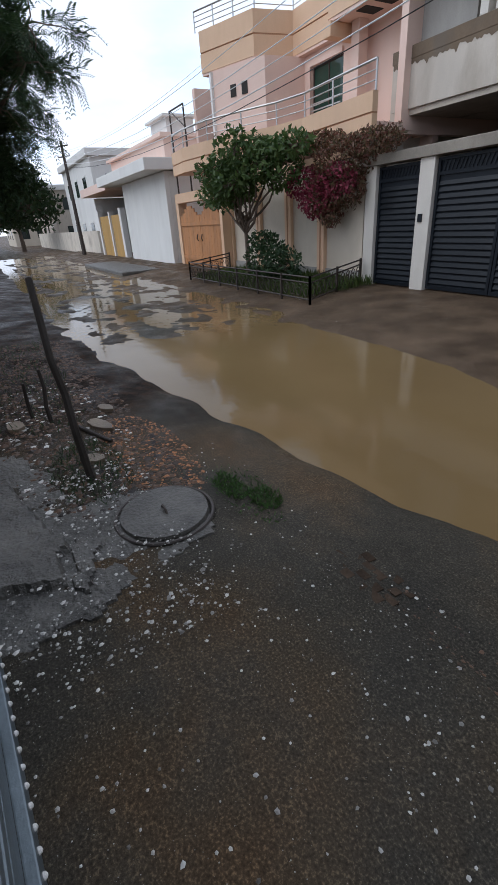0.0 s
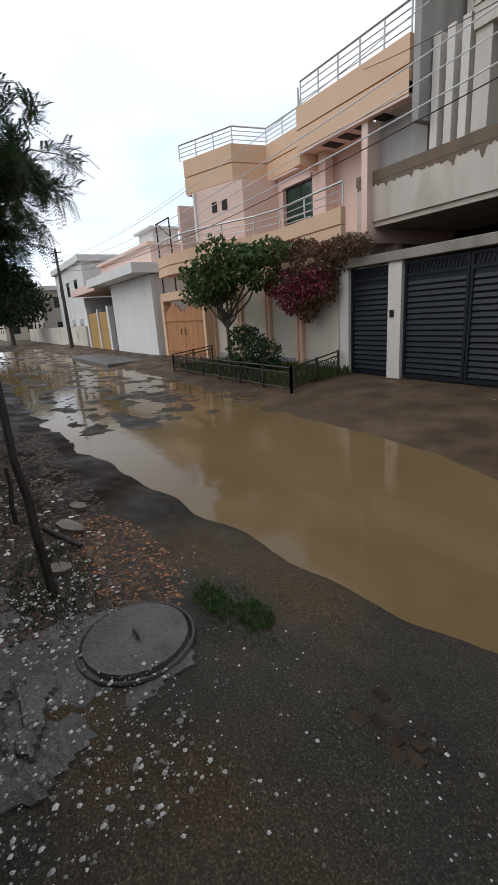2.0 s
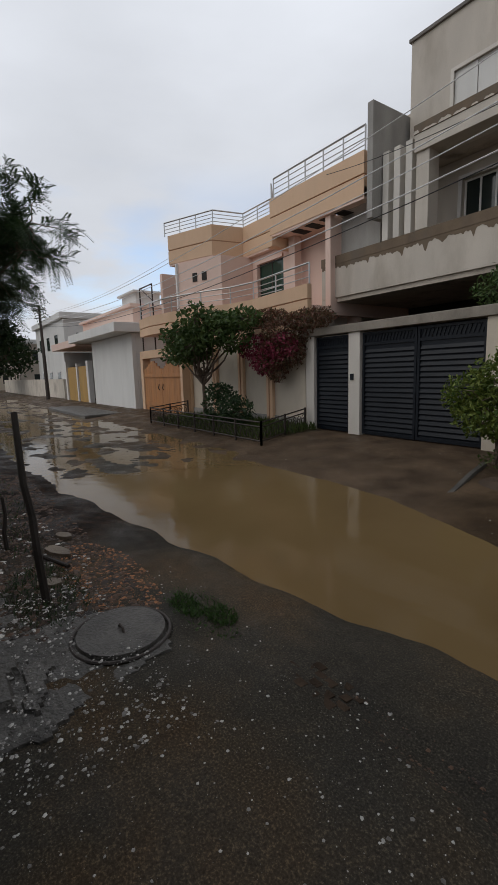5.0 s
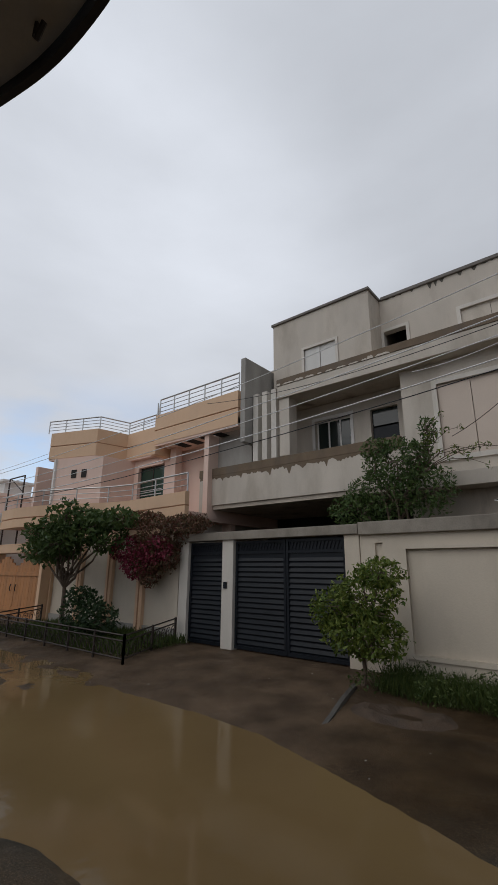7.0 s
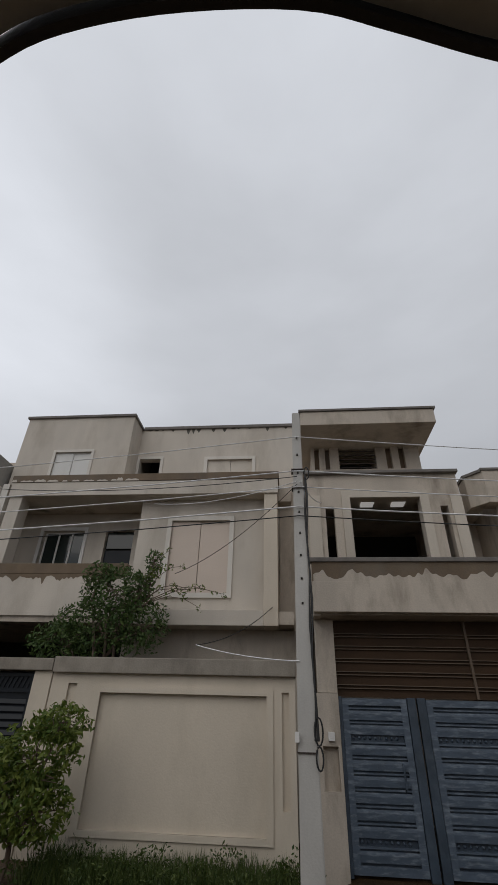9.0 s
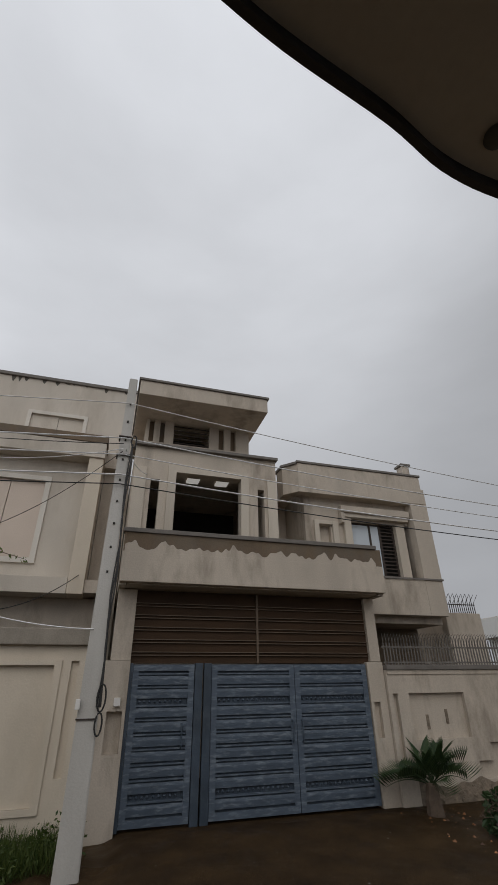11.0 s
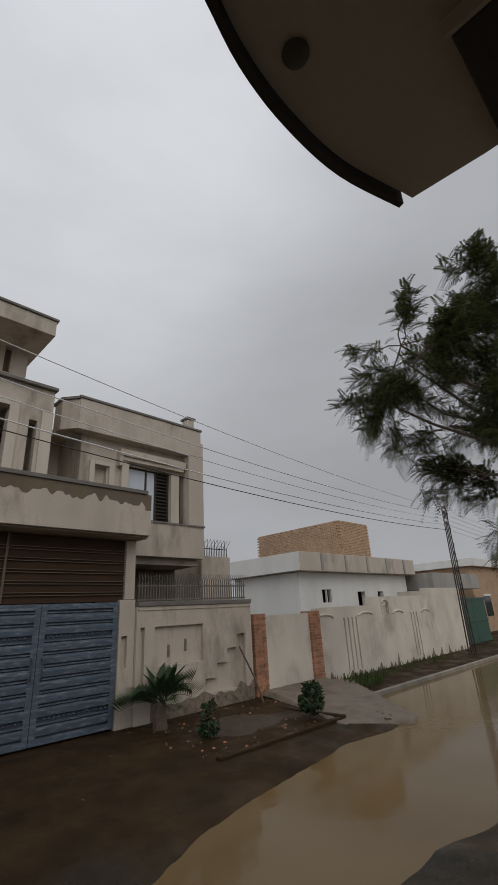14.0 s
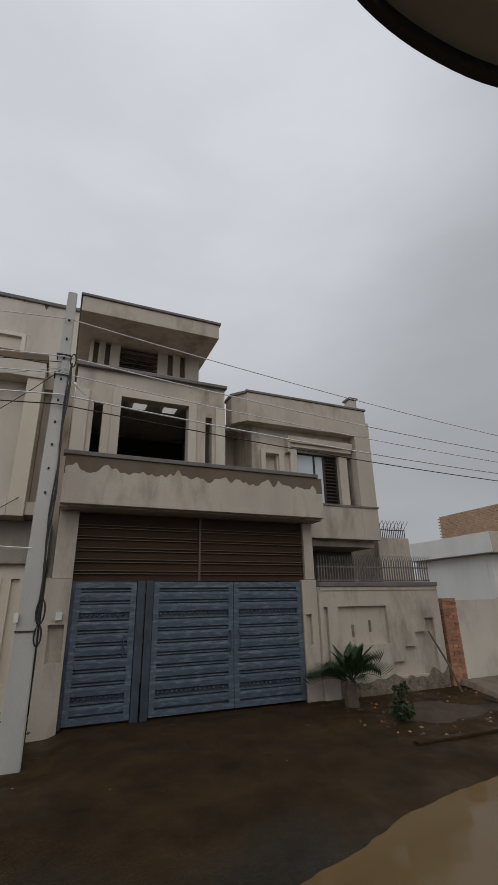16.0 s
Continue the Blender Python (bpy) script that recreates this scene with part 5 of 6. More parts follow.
# near-black sheet gives the shade behind the window openings
boxed("room_shade", SHADE_BLACK, rh, (14.8, 23.0, 12.5, 12.6, -0.3, 3.2))
boxed("eave", PLASTER, rh, (14.3, 23.6, 11.0, 15.0, 3.26, 3.98), bevel=0.02)
boxed("eave_side", WHITE, rh, (14.26, 14.296, 11.02, 15, 3.28, 3.96))
for k in range(5):
    boxed("eave_rib", CONCRETE, rh, (15.6 + k * 1.7, 15.75 + k * 1.7, 10.96, 10.997, 3.3, 3.96))
boxed("window_frame", TRIM, rh, (16.0, 16.05, 11.42, 11.5, 2.1, 2.6), (16.33, 16.38, 11.42, 11.5, 2.1, 2.6), (16.65, 16.7, 11.42, 11.5, 2.1, 2.6))
bt = thing_part("roof_room", rh)
boxed("room_core", BRICK_TAN, bt, (19.42, 22.08, 12.52, 18, 3.99, 5.93))
bm = bmesh.new()
rb = random.Random(11)
for k in range(25):
    u = 19.4 + (0.12 if k % 2 else 0)
    while u < 22.0:
        box(bm, u, min(u + 0.225, 22.1), 12.49 - rb.uniform(0, 0.006), 12.521, 3.99 + k * 0.078, 3.99 + k * 0.078 + 0.068)
        u += 0.24
    v = 12.5 + (0.12 if k % 2 else 0)
    while v < 17.9:
        box(bm, 19.39 - rb.uniform(0, 0.006), 19.421, v, v + 0.225, 3.99 + k * 0.078, 3.99 + k * 0.078 + 0.068)
        v += 0.24
tagged(part("brick_course", bm, BRICK_TAN, bt), kind="stuff")
boxed("porch_block", CONCRETE, rh, (23.7, 30, 10.2, 14, 2.5, 3.3), (23.8, 24.1, 10.4, 10.7, -0.3, 2.5), (27, 27.3, 10.4, 10.7, -0.3, 2.5), bevel=0.02)
far_house(31, 11.0, 10, 8, 3.9, BRICK_TAN, "brown brick house further down the road", 1)
far_house(46, 9.0, 12, 9, 3.6, PLASTER, "plastered house far down the road", 1)
for a, w, z in ((12.1, 0.42, 1.60), (14.3, 0.40, 1.60), (15.6, 0.22, 1.90), (16.45, 0.36, 1.58), (18.6, 0.34, 1.56)):
    pts = [(a + w * math.cos(math.pi * (1 - i / 8)), FY - 0.02, z + (0.16 if w < 0.3 else 0.10) * math.sin(math.pi * i / 8)) for i in range(9)]
    part("arch_moulding", tube(bmesh.new(), pts, 0.032, sides=6), WEATHERED, bw4)
    if w < 0.3:
        boxed("arch_jamb", WEATHERED, bw4, (a - w - 0.03, a - w + 0.02, FY - 0.04, FY - 0.005, 1.58, 1.9), (a + w - 0.02, a + w + 0.03, FY - 0.04, FY - 0.005, 1.58, 1.9), bevel=0.006)
gg = thing("metal_gate", "dark green sheet gate at the far wall end", "gate")
green = surface("green_gate_paint", (0.03, 0.085, 0.06), 0.5, vary=0.2, scale=3)
for a, c in ((22.9, 24.6), (24.62, 26.3)):
    leaf = thing_part("gate_leaf", gg)
    boxed("leaf_sheet", green, leaf, (a, c, 8.9, 8.94, -0.1, 2.0), bevel=0.006)
    boxed("leaf_rail", green, leaf, (a, c, 8.87, 8.899, 0.9, 1.0), (a, c, 8.87, 8.899, 1.88, 1.98), (a, c, 8.87, 8.899, 0.0, 0.1), bevel=0.006)
boxed("road_kerb", OLD_COPING, None, (11.0, 40, 6.60, 6.74, -0.35, -0.07), bevel=0.02)["kind"] = "structure"
tagged(bpy.data.objects["road_kerb"], "low concrete kerb along the flooded road", "kerb")

# ---- canopy and gate beside the viewer ----
EDGE = [(-1.75, 0.10), (-1.45, 0.22), (-1.09, 0.31), (-0.85, 0.355), (-0.6, 0.36), (-0.4, 0.33), (-0.2, 0.275), (0.05, 0.255), (0.33, 0.27), (0.52, 0.318), (0.75, 0.384), (1.05, 0.447), (1.25, 0.505), (1.45, 0.525), (1.68, 0.51), (1.93, 0.44), (1.94, 0.425), (1.97, 0.425), (1.985, 0.17), (2.0, -0.9)]
CZ = 3.1


def smooth_line(pts, n=5):
    out = []
    for i in range(len(pts) - 1):
        p0, p1, p2, p3 = (Vector(pts[max(0, min(len(pts) - 1, k))]) for k in (i - 1, i, i + 1, i + 2))
        for s in range(n):
            t = s / n
            out.append(tuple(0.5 * ((2 * p1) + (p2 - p0) * t + (2 * p0 - 5 * p1 + 4 * p2 - p3) * t * t + (3 * p1 - p0 - 3 * p2 + p3) * t ** 3)))
    return out + [tuple(pts[-1])]


LIP = smooth_line(EDGE[:16])
can = thing("porch_canopy", "concrete porch canopy with wavy edge and dark drip", "canopy", kind="structure")
inner = [(x - 0.012, y - 0.03) for x, y in LIP] + [(1.955, 0.40), (1.975, 0.17), (1.99, -0.9)]
part("slab", prism(bmesh.new(), [*inner, (-1.75, -0.9)], CZ + 0.025, CZ + 0.14), CANOPY, can)
part("drip_edge", ribbon(bmesh.new(), LIP, CZ - 0.005, CZ + 0.15, -0.02), CANOPY_EDGE, can)
boxed("back_beam", CANOPY_EDGE, can, (-1.75, 2.0, -0.5, -0.2, CZ - 0.2, CZ + 0.02), bevel=0.01)
boxed("gate_header", CANOPY_EDGE, can, (1.56, 1.99, -0.19, 0.118, CZ - 0.03, CZ + 0.02), bevel=0.006)
boxed("header_strip", CANOPY, can, (1.545, 1.556, -0.19, 0.13, CZ - 0.035, CZ + 0.022))
bm = bmesh.new()
bmesh.ops.create_uvsphere(bm, u_segments=20, v_segments=10, radius=0.034, matrix=Matrix.Translation((1.345, 0.40, CZ + 0.02)) @ Matrix.Diagonal((1, 1, 0.45, 1)))
tagged(part("ceiling_lamp", bm, surface("dusty_lamp_cover", (0.10, 0.092, 0.08), 0.5, vary=0.05), smooth=True), "small round dusty lamp under the canopy", "lamp")
bm = bmesh.new()
tube(bm, [(-0.83, 0.28, CZ + 0.03), (-0.83, 0.28, CZ - 0.02), (-0.81, 0.28, CZ - 0.05), (-0.78, 0.28, CZ - 0.02)], 0.007)
tagged(part("ceiling_hook", bm, IRON), "small iron hook under the canopy", "hook")
# unseen house behind the viewpoint; its wall height also limits sky light
ownh = thing("own_house", "plain unseen plastered house behind the canopy", "house")
boxed("front_wall", PLASTER, ownh, (-9, -2.9, -0.62, -0.42, -0.3, 2.4), (2.05, 9, -0.62, -0.42, -0.3, 2.4))
boxed("house_wall", PLASTER, ownh, (-9, 9, -5.2, -5.0, -0.3, 3.9))
boxed("porch_roof", PLASTER, ownh, (-1.75, 2.0, -5.0, -0.92, CZ + 0.03, CZ + 0.16))
boxed("gate_pillar", PLASTER, ownh, (2.05, 2.4, -0.7, -0.35, -0.3, CZ), (-1.1, -0.9, -0.75, -0.52, -0.3, CZ), bevel=0.01)
gl = thing("metal_gate", "open grey-blue galvanised gate leaf with riveted edge", "gate")
bm = bmesh.new()
NEAR_END = -0.52
ribs = [(0.03, -0.285), (0.15, -0.285), (0.155, -0.315), (0.175, -0.315)]
z = 0.18
while z < 1.98:
    ribs += [(z, -0.282), (z + 0.045, -0.282), (z + 0.055, -0.300), (z + 0.068, -0.300)]
    z += 0.075
ribs_v = [[bm.verts.new((u, d, q)) for u in (-2.62, NEAR_END)] for q, d in ribs]
for p0, p1 in zip(ribs_v[:-1], ribs_v[1:]):
    bm.faces.new((p0[0], p0[1], p1[1], p1[0]))
part("ribbed_sheet", bm, SHEET, gl)
boxed("bottom_rail", SHEET, gl, (-2.64, NEAR_END, -0.285, -0.245, -0.06, 0.03), bevel=0.006)
boxed("end_stile", SHEET, gl, (-2.68, -2.62, -0.33, -0.25, -0.06, 2.02), bevel=0.006)
boxed("end_stile", SHEET, gl, (NEAR_END - 0.05, NEAR_END, -0.36, -0.318, 0.031, 2.02), bevel=0.006)
for k in range(29):
    bm = bmesh.new()
    bmesh.ops.create_uvsphere(bm, u_segments=8, v_segments=5, radius=0.012, matrix=Matrix.Translation((-2.58 + k * 0.07, -0.244, -0.015)))
    part("rivet", bm, TRIM, gl)

gl.matrix_basis = Matrix.Translation((-1.05, -0.092, 0)) @ Matrix.Rotation(radians(4.6), 4, "Z") @ Matrix.Translation((1.05, 0.245, 0))

# ---- street furniture ----
pole = thing("utility_pole", "tapering grey concrete utility pole with cable loops", "utility pole")
bm = bmesh.new()
lo, hi = ((0.32, 0.63), (7.16, 7.38)), ((0.395, 0.545), (7.20, 7.32))
vs = [bm.verts.new((x, y, z)) for (xs, ys), z in ((lo, -0.45), (hi, 7.05)) for x, y in ((xs[0], ys[0]), (xs[1], ys[0]), (xs[1], ys[1]), (xs[0], ys[1]))]
for f in BOX_F:
    bm.faces.new([vs[i] for i in f])
bmesh.ops.bevel(bm, geom=bm.edges[:], offset=0.015, segments=2, affect="EDGES")
part("shaft", bm, surface("pale_pole_concrete", (0.50, 0.485, 0.455), 0.8, vary=0.1, scale=3, streak=4), pole)
for z in (5.75, 5.4, 1.5):
    boxed("band", IRON, pole, (0.355 - (6 - z) * 0.006, 0.575 + (6 - z) * 0.002, 7.15, 7.37, z, z + 0.016))
# near-black plates for the shade in the pole's holes
for k in range(9):
    boxed("pole_hole", SHADE_BLACK, pole, (0.455, 0.485, 7.165, 7.20, 3.4 + k * 0.38, 3.43 + k * 0.38))
for k in range(3):
    pts = [(0.60 - 0.01 * k + 0.02 * math.sin(i * 1.3 + k), 7.13, 5.6 - i * 0.36) for i in range(12)]
    part("cable", tube(bmesh.new(), pts, 0.012, sides=5), CABLE, pole)
for z, r in ((1.75, 0.16), (1.45, 0.13), (5.65, 0.12)):
    pts = [(0.62 + 0.35 * r * math.cos(a), 7.12, z + r * math.sin(a)) for a in [i * math.pi / 8 for i in range(17)]]
    part("cable_loop", tube(bmesh.new(), pts, 0.012, sides=5), CABLE, pole)
boxed("meter", TRIM, pole, (0.30, 0.36, 7.09, 7.16, 1.62, 1.74), bevel=0.006)

for i, (z, r) in enumerate(((6.45, 0.010), (5.72, 0.012), (5.4, 0.010), (5.02, 0.013), (4.85, 0.010))):
    wire = thing("overhead_wire", "thin overhead power line strung along the road", "wire", "power lines")
    part("span", tube(bmesh.new(), sag((-37, 7.2, 6.3 - 0.2 * i), (0.47, 7.15, z), 1.0), r, sides=4), ALU if i < 4 else CABLE, wire)
    part("span", tube(bmesh.new(), sag((0.47, 7.15, z), (20.2, 7.55, 5.6 - 0.22 * i), 0.3), r, sides=4), ALU if i < 4 else CABLE, wire)
    part("span", tube(bmesh.new(), sag((20.2, 7.55, 5.6 - 0.22 * i), (60, 8.2, 5.5 - 0.2 * i), 0.5), r, sides=4), ALU, wire)
for i, (a, b, d) in enumerate((((0.45, 7.14, 5.5), (-3.0, 9.85, 6.3), 0.15), ((0.45, 7.14, 5.45), (-2.3, 9.88, 4.6), 0.2), ((0.4, 7.14, 2.6), (-1.4, 8.4, 2.95), 0.05), ((-1.4, 8.4, 2.95), (-0.1, 9.9, 3.9), 0.15),
                               ((0.5, 7.14, 5.5), (1.0, 9.0, 5.9), 0.1), ((0.45, 7.14, 5.6), (-9.4, 9.5, 6.9), 0.3), ((-17.0, 8.3, 6.2), (-37, 7.2, 6.4), 0.4))):
    tagged(part("service_cable", tube(bmesh.new(), sag(a, b, d), 0.008, sides=4), CABLE if i % 2 else ALU), "slack service cable from pole to house", "cable", "service cables")


def far_pole(x, y, h, lean, mat, label):
    t = thing("utility_pole", label, "utility pole", "distant poles")
    part("shaft", tube(bmesh.new(), [(x, y, -0.4), (x + lean, y, h)], 0.17, 0.09, sides=6), mat, t)
    for z in (h - 0.3, h - 0.9):
        part("crossarm", tube(bmesh.new(), [(x + lean - 0.5, y - 0.3, z), (x + lean + 0.5, y + 0.3, z)], 0.04, sides=4), IRON, t)
        for s in (-0.45, 0, 0.45):
            part("insulator", tube(bmesh.new(), [(x + lean + s, y + s * 0.6, z), (x + lean + s, y + s * 0.6, z + 0.16)], 0.05, 0.03, sides=6), TRIM, t)
    return t


lp = thing("utility_pole", "leaning iron lattice utility pole by the wall", "utility pole", "distant poles")
for dx, dy in ((-0.13, -0.1), (0.13, -0.1), (0.13, 0.1), (-0.13, 0.1)):
    part("leg", tube(bmesh.new(), [(20.0 + dx, 7.55 + dy, -0.4), (20.15 + dx * 0.5, 7.55 + dy * 0.5, 5.75)], 0.03, 0.022, sides=4), IRON, lp)
for k in range(17):
    z = 0.1 + k * 0.33
    x, w = 20.0 + 0.15 * z / 5.75, 0.13 * (1 - 0.5 * z / 5.75)
    s_ = 1 if k % 2 else -1
    part("lacing", tube(bmesh.new(), [(x - s_ * w, 7.45, z), (x + s_ * w, 7.45, z + 0.33)], 0.012, sides=4), IRON, lp)
for z in (5.0, 5.45, 5.65):
    part("crossarm", tube(bmesh.new(), [(19.75, 7.4, z), (20.55, 7.7, z)], 0.03, sides=4), IRON, lp)
    for u in (0.1, 0.9):
        part("insulator", tube(bmesh.new(), [(19.75 + 0.8 * u, 7.4 + 0.3 * u, z), (19.75 + 0.8 * u, 7.4 + 0.3 * u, z + 0.14)], 0.04, 0.025, sides=6), TRIM, lp)
far_pole(-37, 7.2, 7.0, -0.1, IRON, "dark utility pole beside the white house")


# ---- plants ----
def leaf_mesh(name, leaves, material, parent, label=""):
    """leaves: (centre, along, across) vectors; each is a folded diamond."""
    verts, faces = [], []
    for c, a, s in leaves:
        k = len(verts)
        up = a.cross(s).normalized() * s.length * 0.35
        verts += [tuple(c - a), tuple(c + s + up), tuple(c + a), tuple(c - s + up)]
        faces += [(k, k + 1, k + 2), (k, k + 2, k + 3)]
    me = bpy.data.meshes.new(name)
    me.from_pydata(verts, [], faces)
    me.materials.append(material)
    ob = new(name, me)
    ob.parent = parent
    if label:
        ob["label"] = label
    return ob


def unit(r):
    while True:
        v = Vector((r.uniform(-1, 1), r.uniform(-1, 1), r.uniform(-1, 1)))
        if 0.05 < v.length < 1:
            return v.normalized()


def bushy(r, blobs, count, size, ratio=0.45, shell=0.55, droop=0.3):
    """Leaves gathered in uneven blobs (centre, radii)."""
    out = []
    weights = [b[1][0] * b[1][1] + b[1][2] * b[1][0] for b in blobs]
    for (c, rad), w in zip(blobs, weights):
        for _ in range(int(count * w / sum(weights))):
            d = unit(r)
            q = shell + (1 - shell) * r.random() ** 0.6
            n1 = 1 + 0.28 * noise.noise(Vector((d.x * 3 + c[0], d.y * 3 + c[1], d.z * 3)))
            p = Vector((c[0] + d.x * rad[0] * q * n1, c[1] + d.y * rad[1] * q * n1, c[2] + d.z * rad[2] * q * n1))
            a = (d * 0.6 + unit(r) - Vector((0, 0, droop))).normalized()
            s = a.cross(unit(r)).normalized()
            k = size * r.uniform(0.6, 1.25)
            out.append((p, a * k, s * k * ratio))
    return out


def limbs(bm, r, base, tips, r0, r1=0.015, wob=0.12):
    b = Vector(base)
    for t in tips:
        t = Vector(t)
        pts = [b.lerp(t, i / 5) + Vector((r.uniform(-wob, wob), r.uniform(-wob, wob), r.uniform(-wob, wob))) * (1 if 0 < i < 5 else 0) for i in range(6)]
        tube(bm, pts, r0, r1, sides=6)
    return bm


def bush(name, label, base, blobs, count, size, mat, seed, trunk_r=0.05, top=0.6, extra=None, ratio=0.45):
    r = random.Random(seed)
    t = thing(name, label, "tree" if "tree" in name else "shrub")
    fork = Vector(base) + Vector((0.06, 0, top))
    bm = bmesh.new()
    tube(bm, [Vector(base) - Vector((0, 0, 0.15)), Vector(base).lerp(fork, 0.5) + Vector((0.04, 0.02, 0)), fork], trunk_r, trunk_r * 0.7, sides=8)
    limbs(bm, r, fork, [c for c, _ in blobs], trunk_r * 0.55)
    for c, rad in blobs:
        limbs(bm, r, c, [Vector(c) + Vector((unit(r).x * rad[0], unit(r).y * rad[1], unit(r).z * rad[2])) * 0.9 for _ in range(5)], trunk_r * 0.25, 0.004)
    part("trunk", bm, BARK, t)
    leaf_mesh("crown", bushy(r, blobs, count, size, ratio), mat, t)
    if extra:
        leaf_mesh("bract", bushy(r, extra[0], extra[1], extra[2], 0.7), extra[3], t)
    return t


def neem(label, base, fork_z, centre, radii, fronds, seed, leaflet=0.075, mat=LEAF_DARK):
    """A tree of drooping feathery compound leaves."""
    r = random.Random(seed)
    t = thing("tree", label, "tree", "feathery trees")
    b, c = Vector(base), Vector(centre)
    fork = b + Vector((0.1, 0.1, fork_z))
    bm = bmesh.new()
    tube(bm, [b - Vector((0, 0, 0.2)), b.lerp(fork, 0.5) + Vector((0.08, -0.05, 0)), fork], 0.17, 0.12, sides=9)
    tips = []
    for _ in range(26):
        d = unit(r) * r.uniform(0.55, 1.15)
        tips.append(Vector((c.x + d.x * radii[0] * 0.62, c.y + d.y * radii[1] * 0.62, c.z + d.z * radii[2] * 0.62)))
    limbs(bm, r, fork, tips, 0.07, 0.025, 0.25)
    ends = []
    for p in tips:
        for _ in range(6):
            d = unit(r)
            q = p + Vector((d.x * radii[0], d.y * radii[1], d.z * radii[2])) * 0.36
            ends.append((p, q))
            limbs(bm, r, p, [q], 0.018, 0.005, 0.08)
    part("trunk", bm, BARK, t)
    leaves = []
    for _ in range(fronds):
        p, q = r.choice(ends)
        o = p.lerp(q, 0.35 + 0.65 * r.random()) + unit(r) * 0.15
        d = ((q - p).normalized() * 0.7 + unit(r) * 0.9).normalized()
        ln = r.uniform(0.28, 0.5)
        side = d.cross(Vector((0, 0, 1)))
        if side.length < 0.1:
            continue
        side.normalize()
        for i in range(9):
            f = (i + 1) / 9
            m = o + d * ln * f - Vector((0, 0, 0.32 * ln * f * f))
            for s in (-1, 1):
                a = (side * s + d * 0.55 - Vector((0, 0, 0.3))).normalized() * leaflet * (1.1 - 0.5 * f)
                leaves.append((m + a, a, d * leaflet * 0.24))
    leaf_mesh("crown", leaves, mat, t)
    return t


neem("tall feathery dark green tree on the road bank", (-12.6, -0.2, -0.1), 2.2, (-12.7, 0.95, 4.7), (2.7, 2.9, 2.9), 6000, 21, 0.06)
neem("feathery tree overhanging the flooded road", (11.2, -0.4, -0.1), 2.6, (10.3, 2.3, 6.4), (2.4, 4.0, 3.8), 9000, 22, 0.06, LEAF_TREE)
bush("street_tree", "dark round-leaved tree far along the road", (-58, 5.0, -0.2), [((-58, 4.6, 5.4), (4.5, 4, 3.4)), ((-56, 2.0, 4.4), (3.5, 3, 2.6))], 5000, 0.28, LEAF_DARK, 23, 0.25, 2.0)
bush("street_tree", "dense dark tree on the road bank", (-13.8, -0.5, -0.2), [((-13.6, 0.9, 2.6), (1.4, 1.3, 0.9)), ((-13.0, 1.6, 2.2), (1.0, 0.75, 0.55)), ((-13.6, 0.2, 3.3), (1.4, 1.3, 1.0))], 6500, 0.07, LEAF_DARK, 24, 0.1, 1.5)
bush("garden_tree", "small dark green broad-leaved tree behind a fence", (-12.75, 7.2, -0.1), [((-12.9 + 2.3 * math.cos(k * 2.4) * (0.35 + 0.65 * ((k * 5) % 7) / 6), 7.2 + 0.5 * math.sin(k * 1.7), 2.65 + 0.62 * math.sin(k * 2.4 + 0.6) * (0.4 + 0.6 * ((k * 3) % 5) / 4)), (0.55 + 0.2 * (k % 3) / 2, 0.55, 0.36 + 0.14 * (k % 2))) for k in range(17)], 4300, 0.095, LEAF, 25, 0.075, 1.35, ratio=0.5)
bush("bougainvillea", "hanging magenta and brown bougainvillea over the wall", (-9.8, 8.95, 0.0), [((-8.9, 8.3, 2.95), (0.95, 0.45, 0.30)), ((-9.8, 8.2, 2.70), (0.95, 0.5, 0.5)), ((-10.3, 8.15, 2.05), (0.6, 0.4, 0.6)), ((-9.5, 8.2, 2.15), (0.5, 0.4, 0.5)), ((-11.6, 8.55, 3.3), (1.5, 0.4, 0.2)), ((-10.0, 8.1, 1.6), (0.35, 0.3, 0.3))], 5600, 0.055, BOUGAIN_DRY, 26, 0.04, 2.5,
     ([((-11.0, 8.05, 2.35), (0.65, 0.4, 0.42)), ((-10.4, 8.0, 1.95), (0.6, 0.35, 0.5)), ((-9.7, 8.0, 2.3), (0.7, 0.3, 0.4))], 2000, 0.045, BOUGAIN))
bush("rose_shrub", "low dark shrub behind the garden fence", (-11.1, 7.0, -0.1), [((-11.2, 7.0, 0.65), (0.75, 0.6, 0.5)), ((-10.5, 7.0, 0.55), (0.6, 0.5, 0.45)), ((-11.4, 7.0, 1.05), (0.5, 0.4, 0.3))], 1500, 0.07, LEAF_DARK, 27, 0.03, 0.3)
bush("citrus_shrub", "bright leafy citrus shrub beside the black gate", (-3.55, 7.45, 0.0), [((-3.6, 7.4, 0.85), (0.62, 0.5, 0.45)), ((-3.35, 7.4, 1.4), (0.6, 0.5, 0.45)), ((-3.9, 7.4, 1.15), (0.5, 0.4, 0.4)), ((-3.1, 7.4, 1.75), (0.42, 0.35, 0.28)), ((-3.2, 7.4, 0.75), (0.5, 0.4, 0.4))], 4800, 0.052, LEAF_YELLOW, 28, 0.045, 0.4)
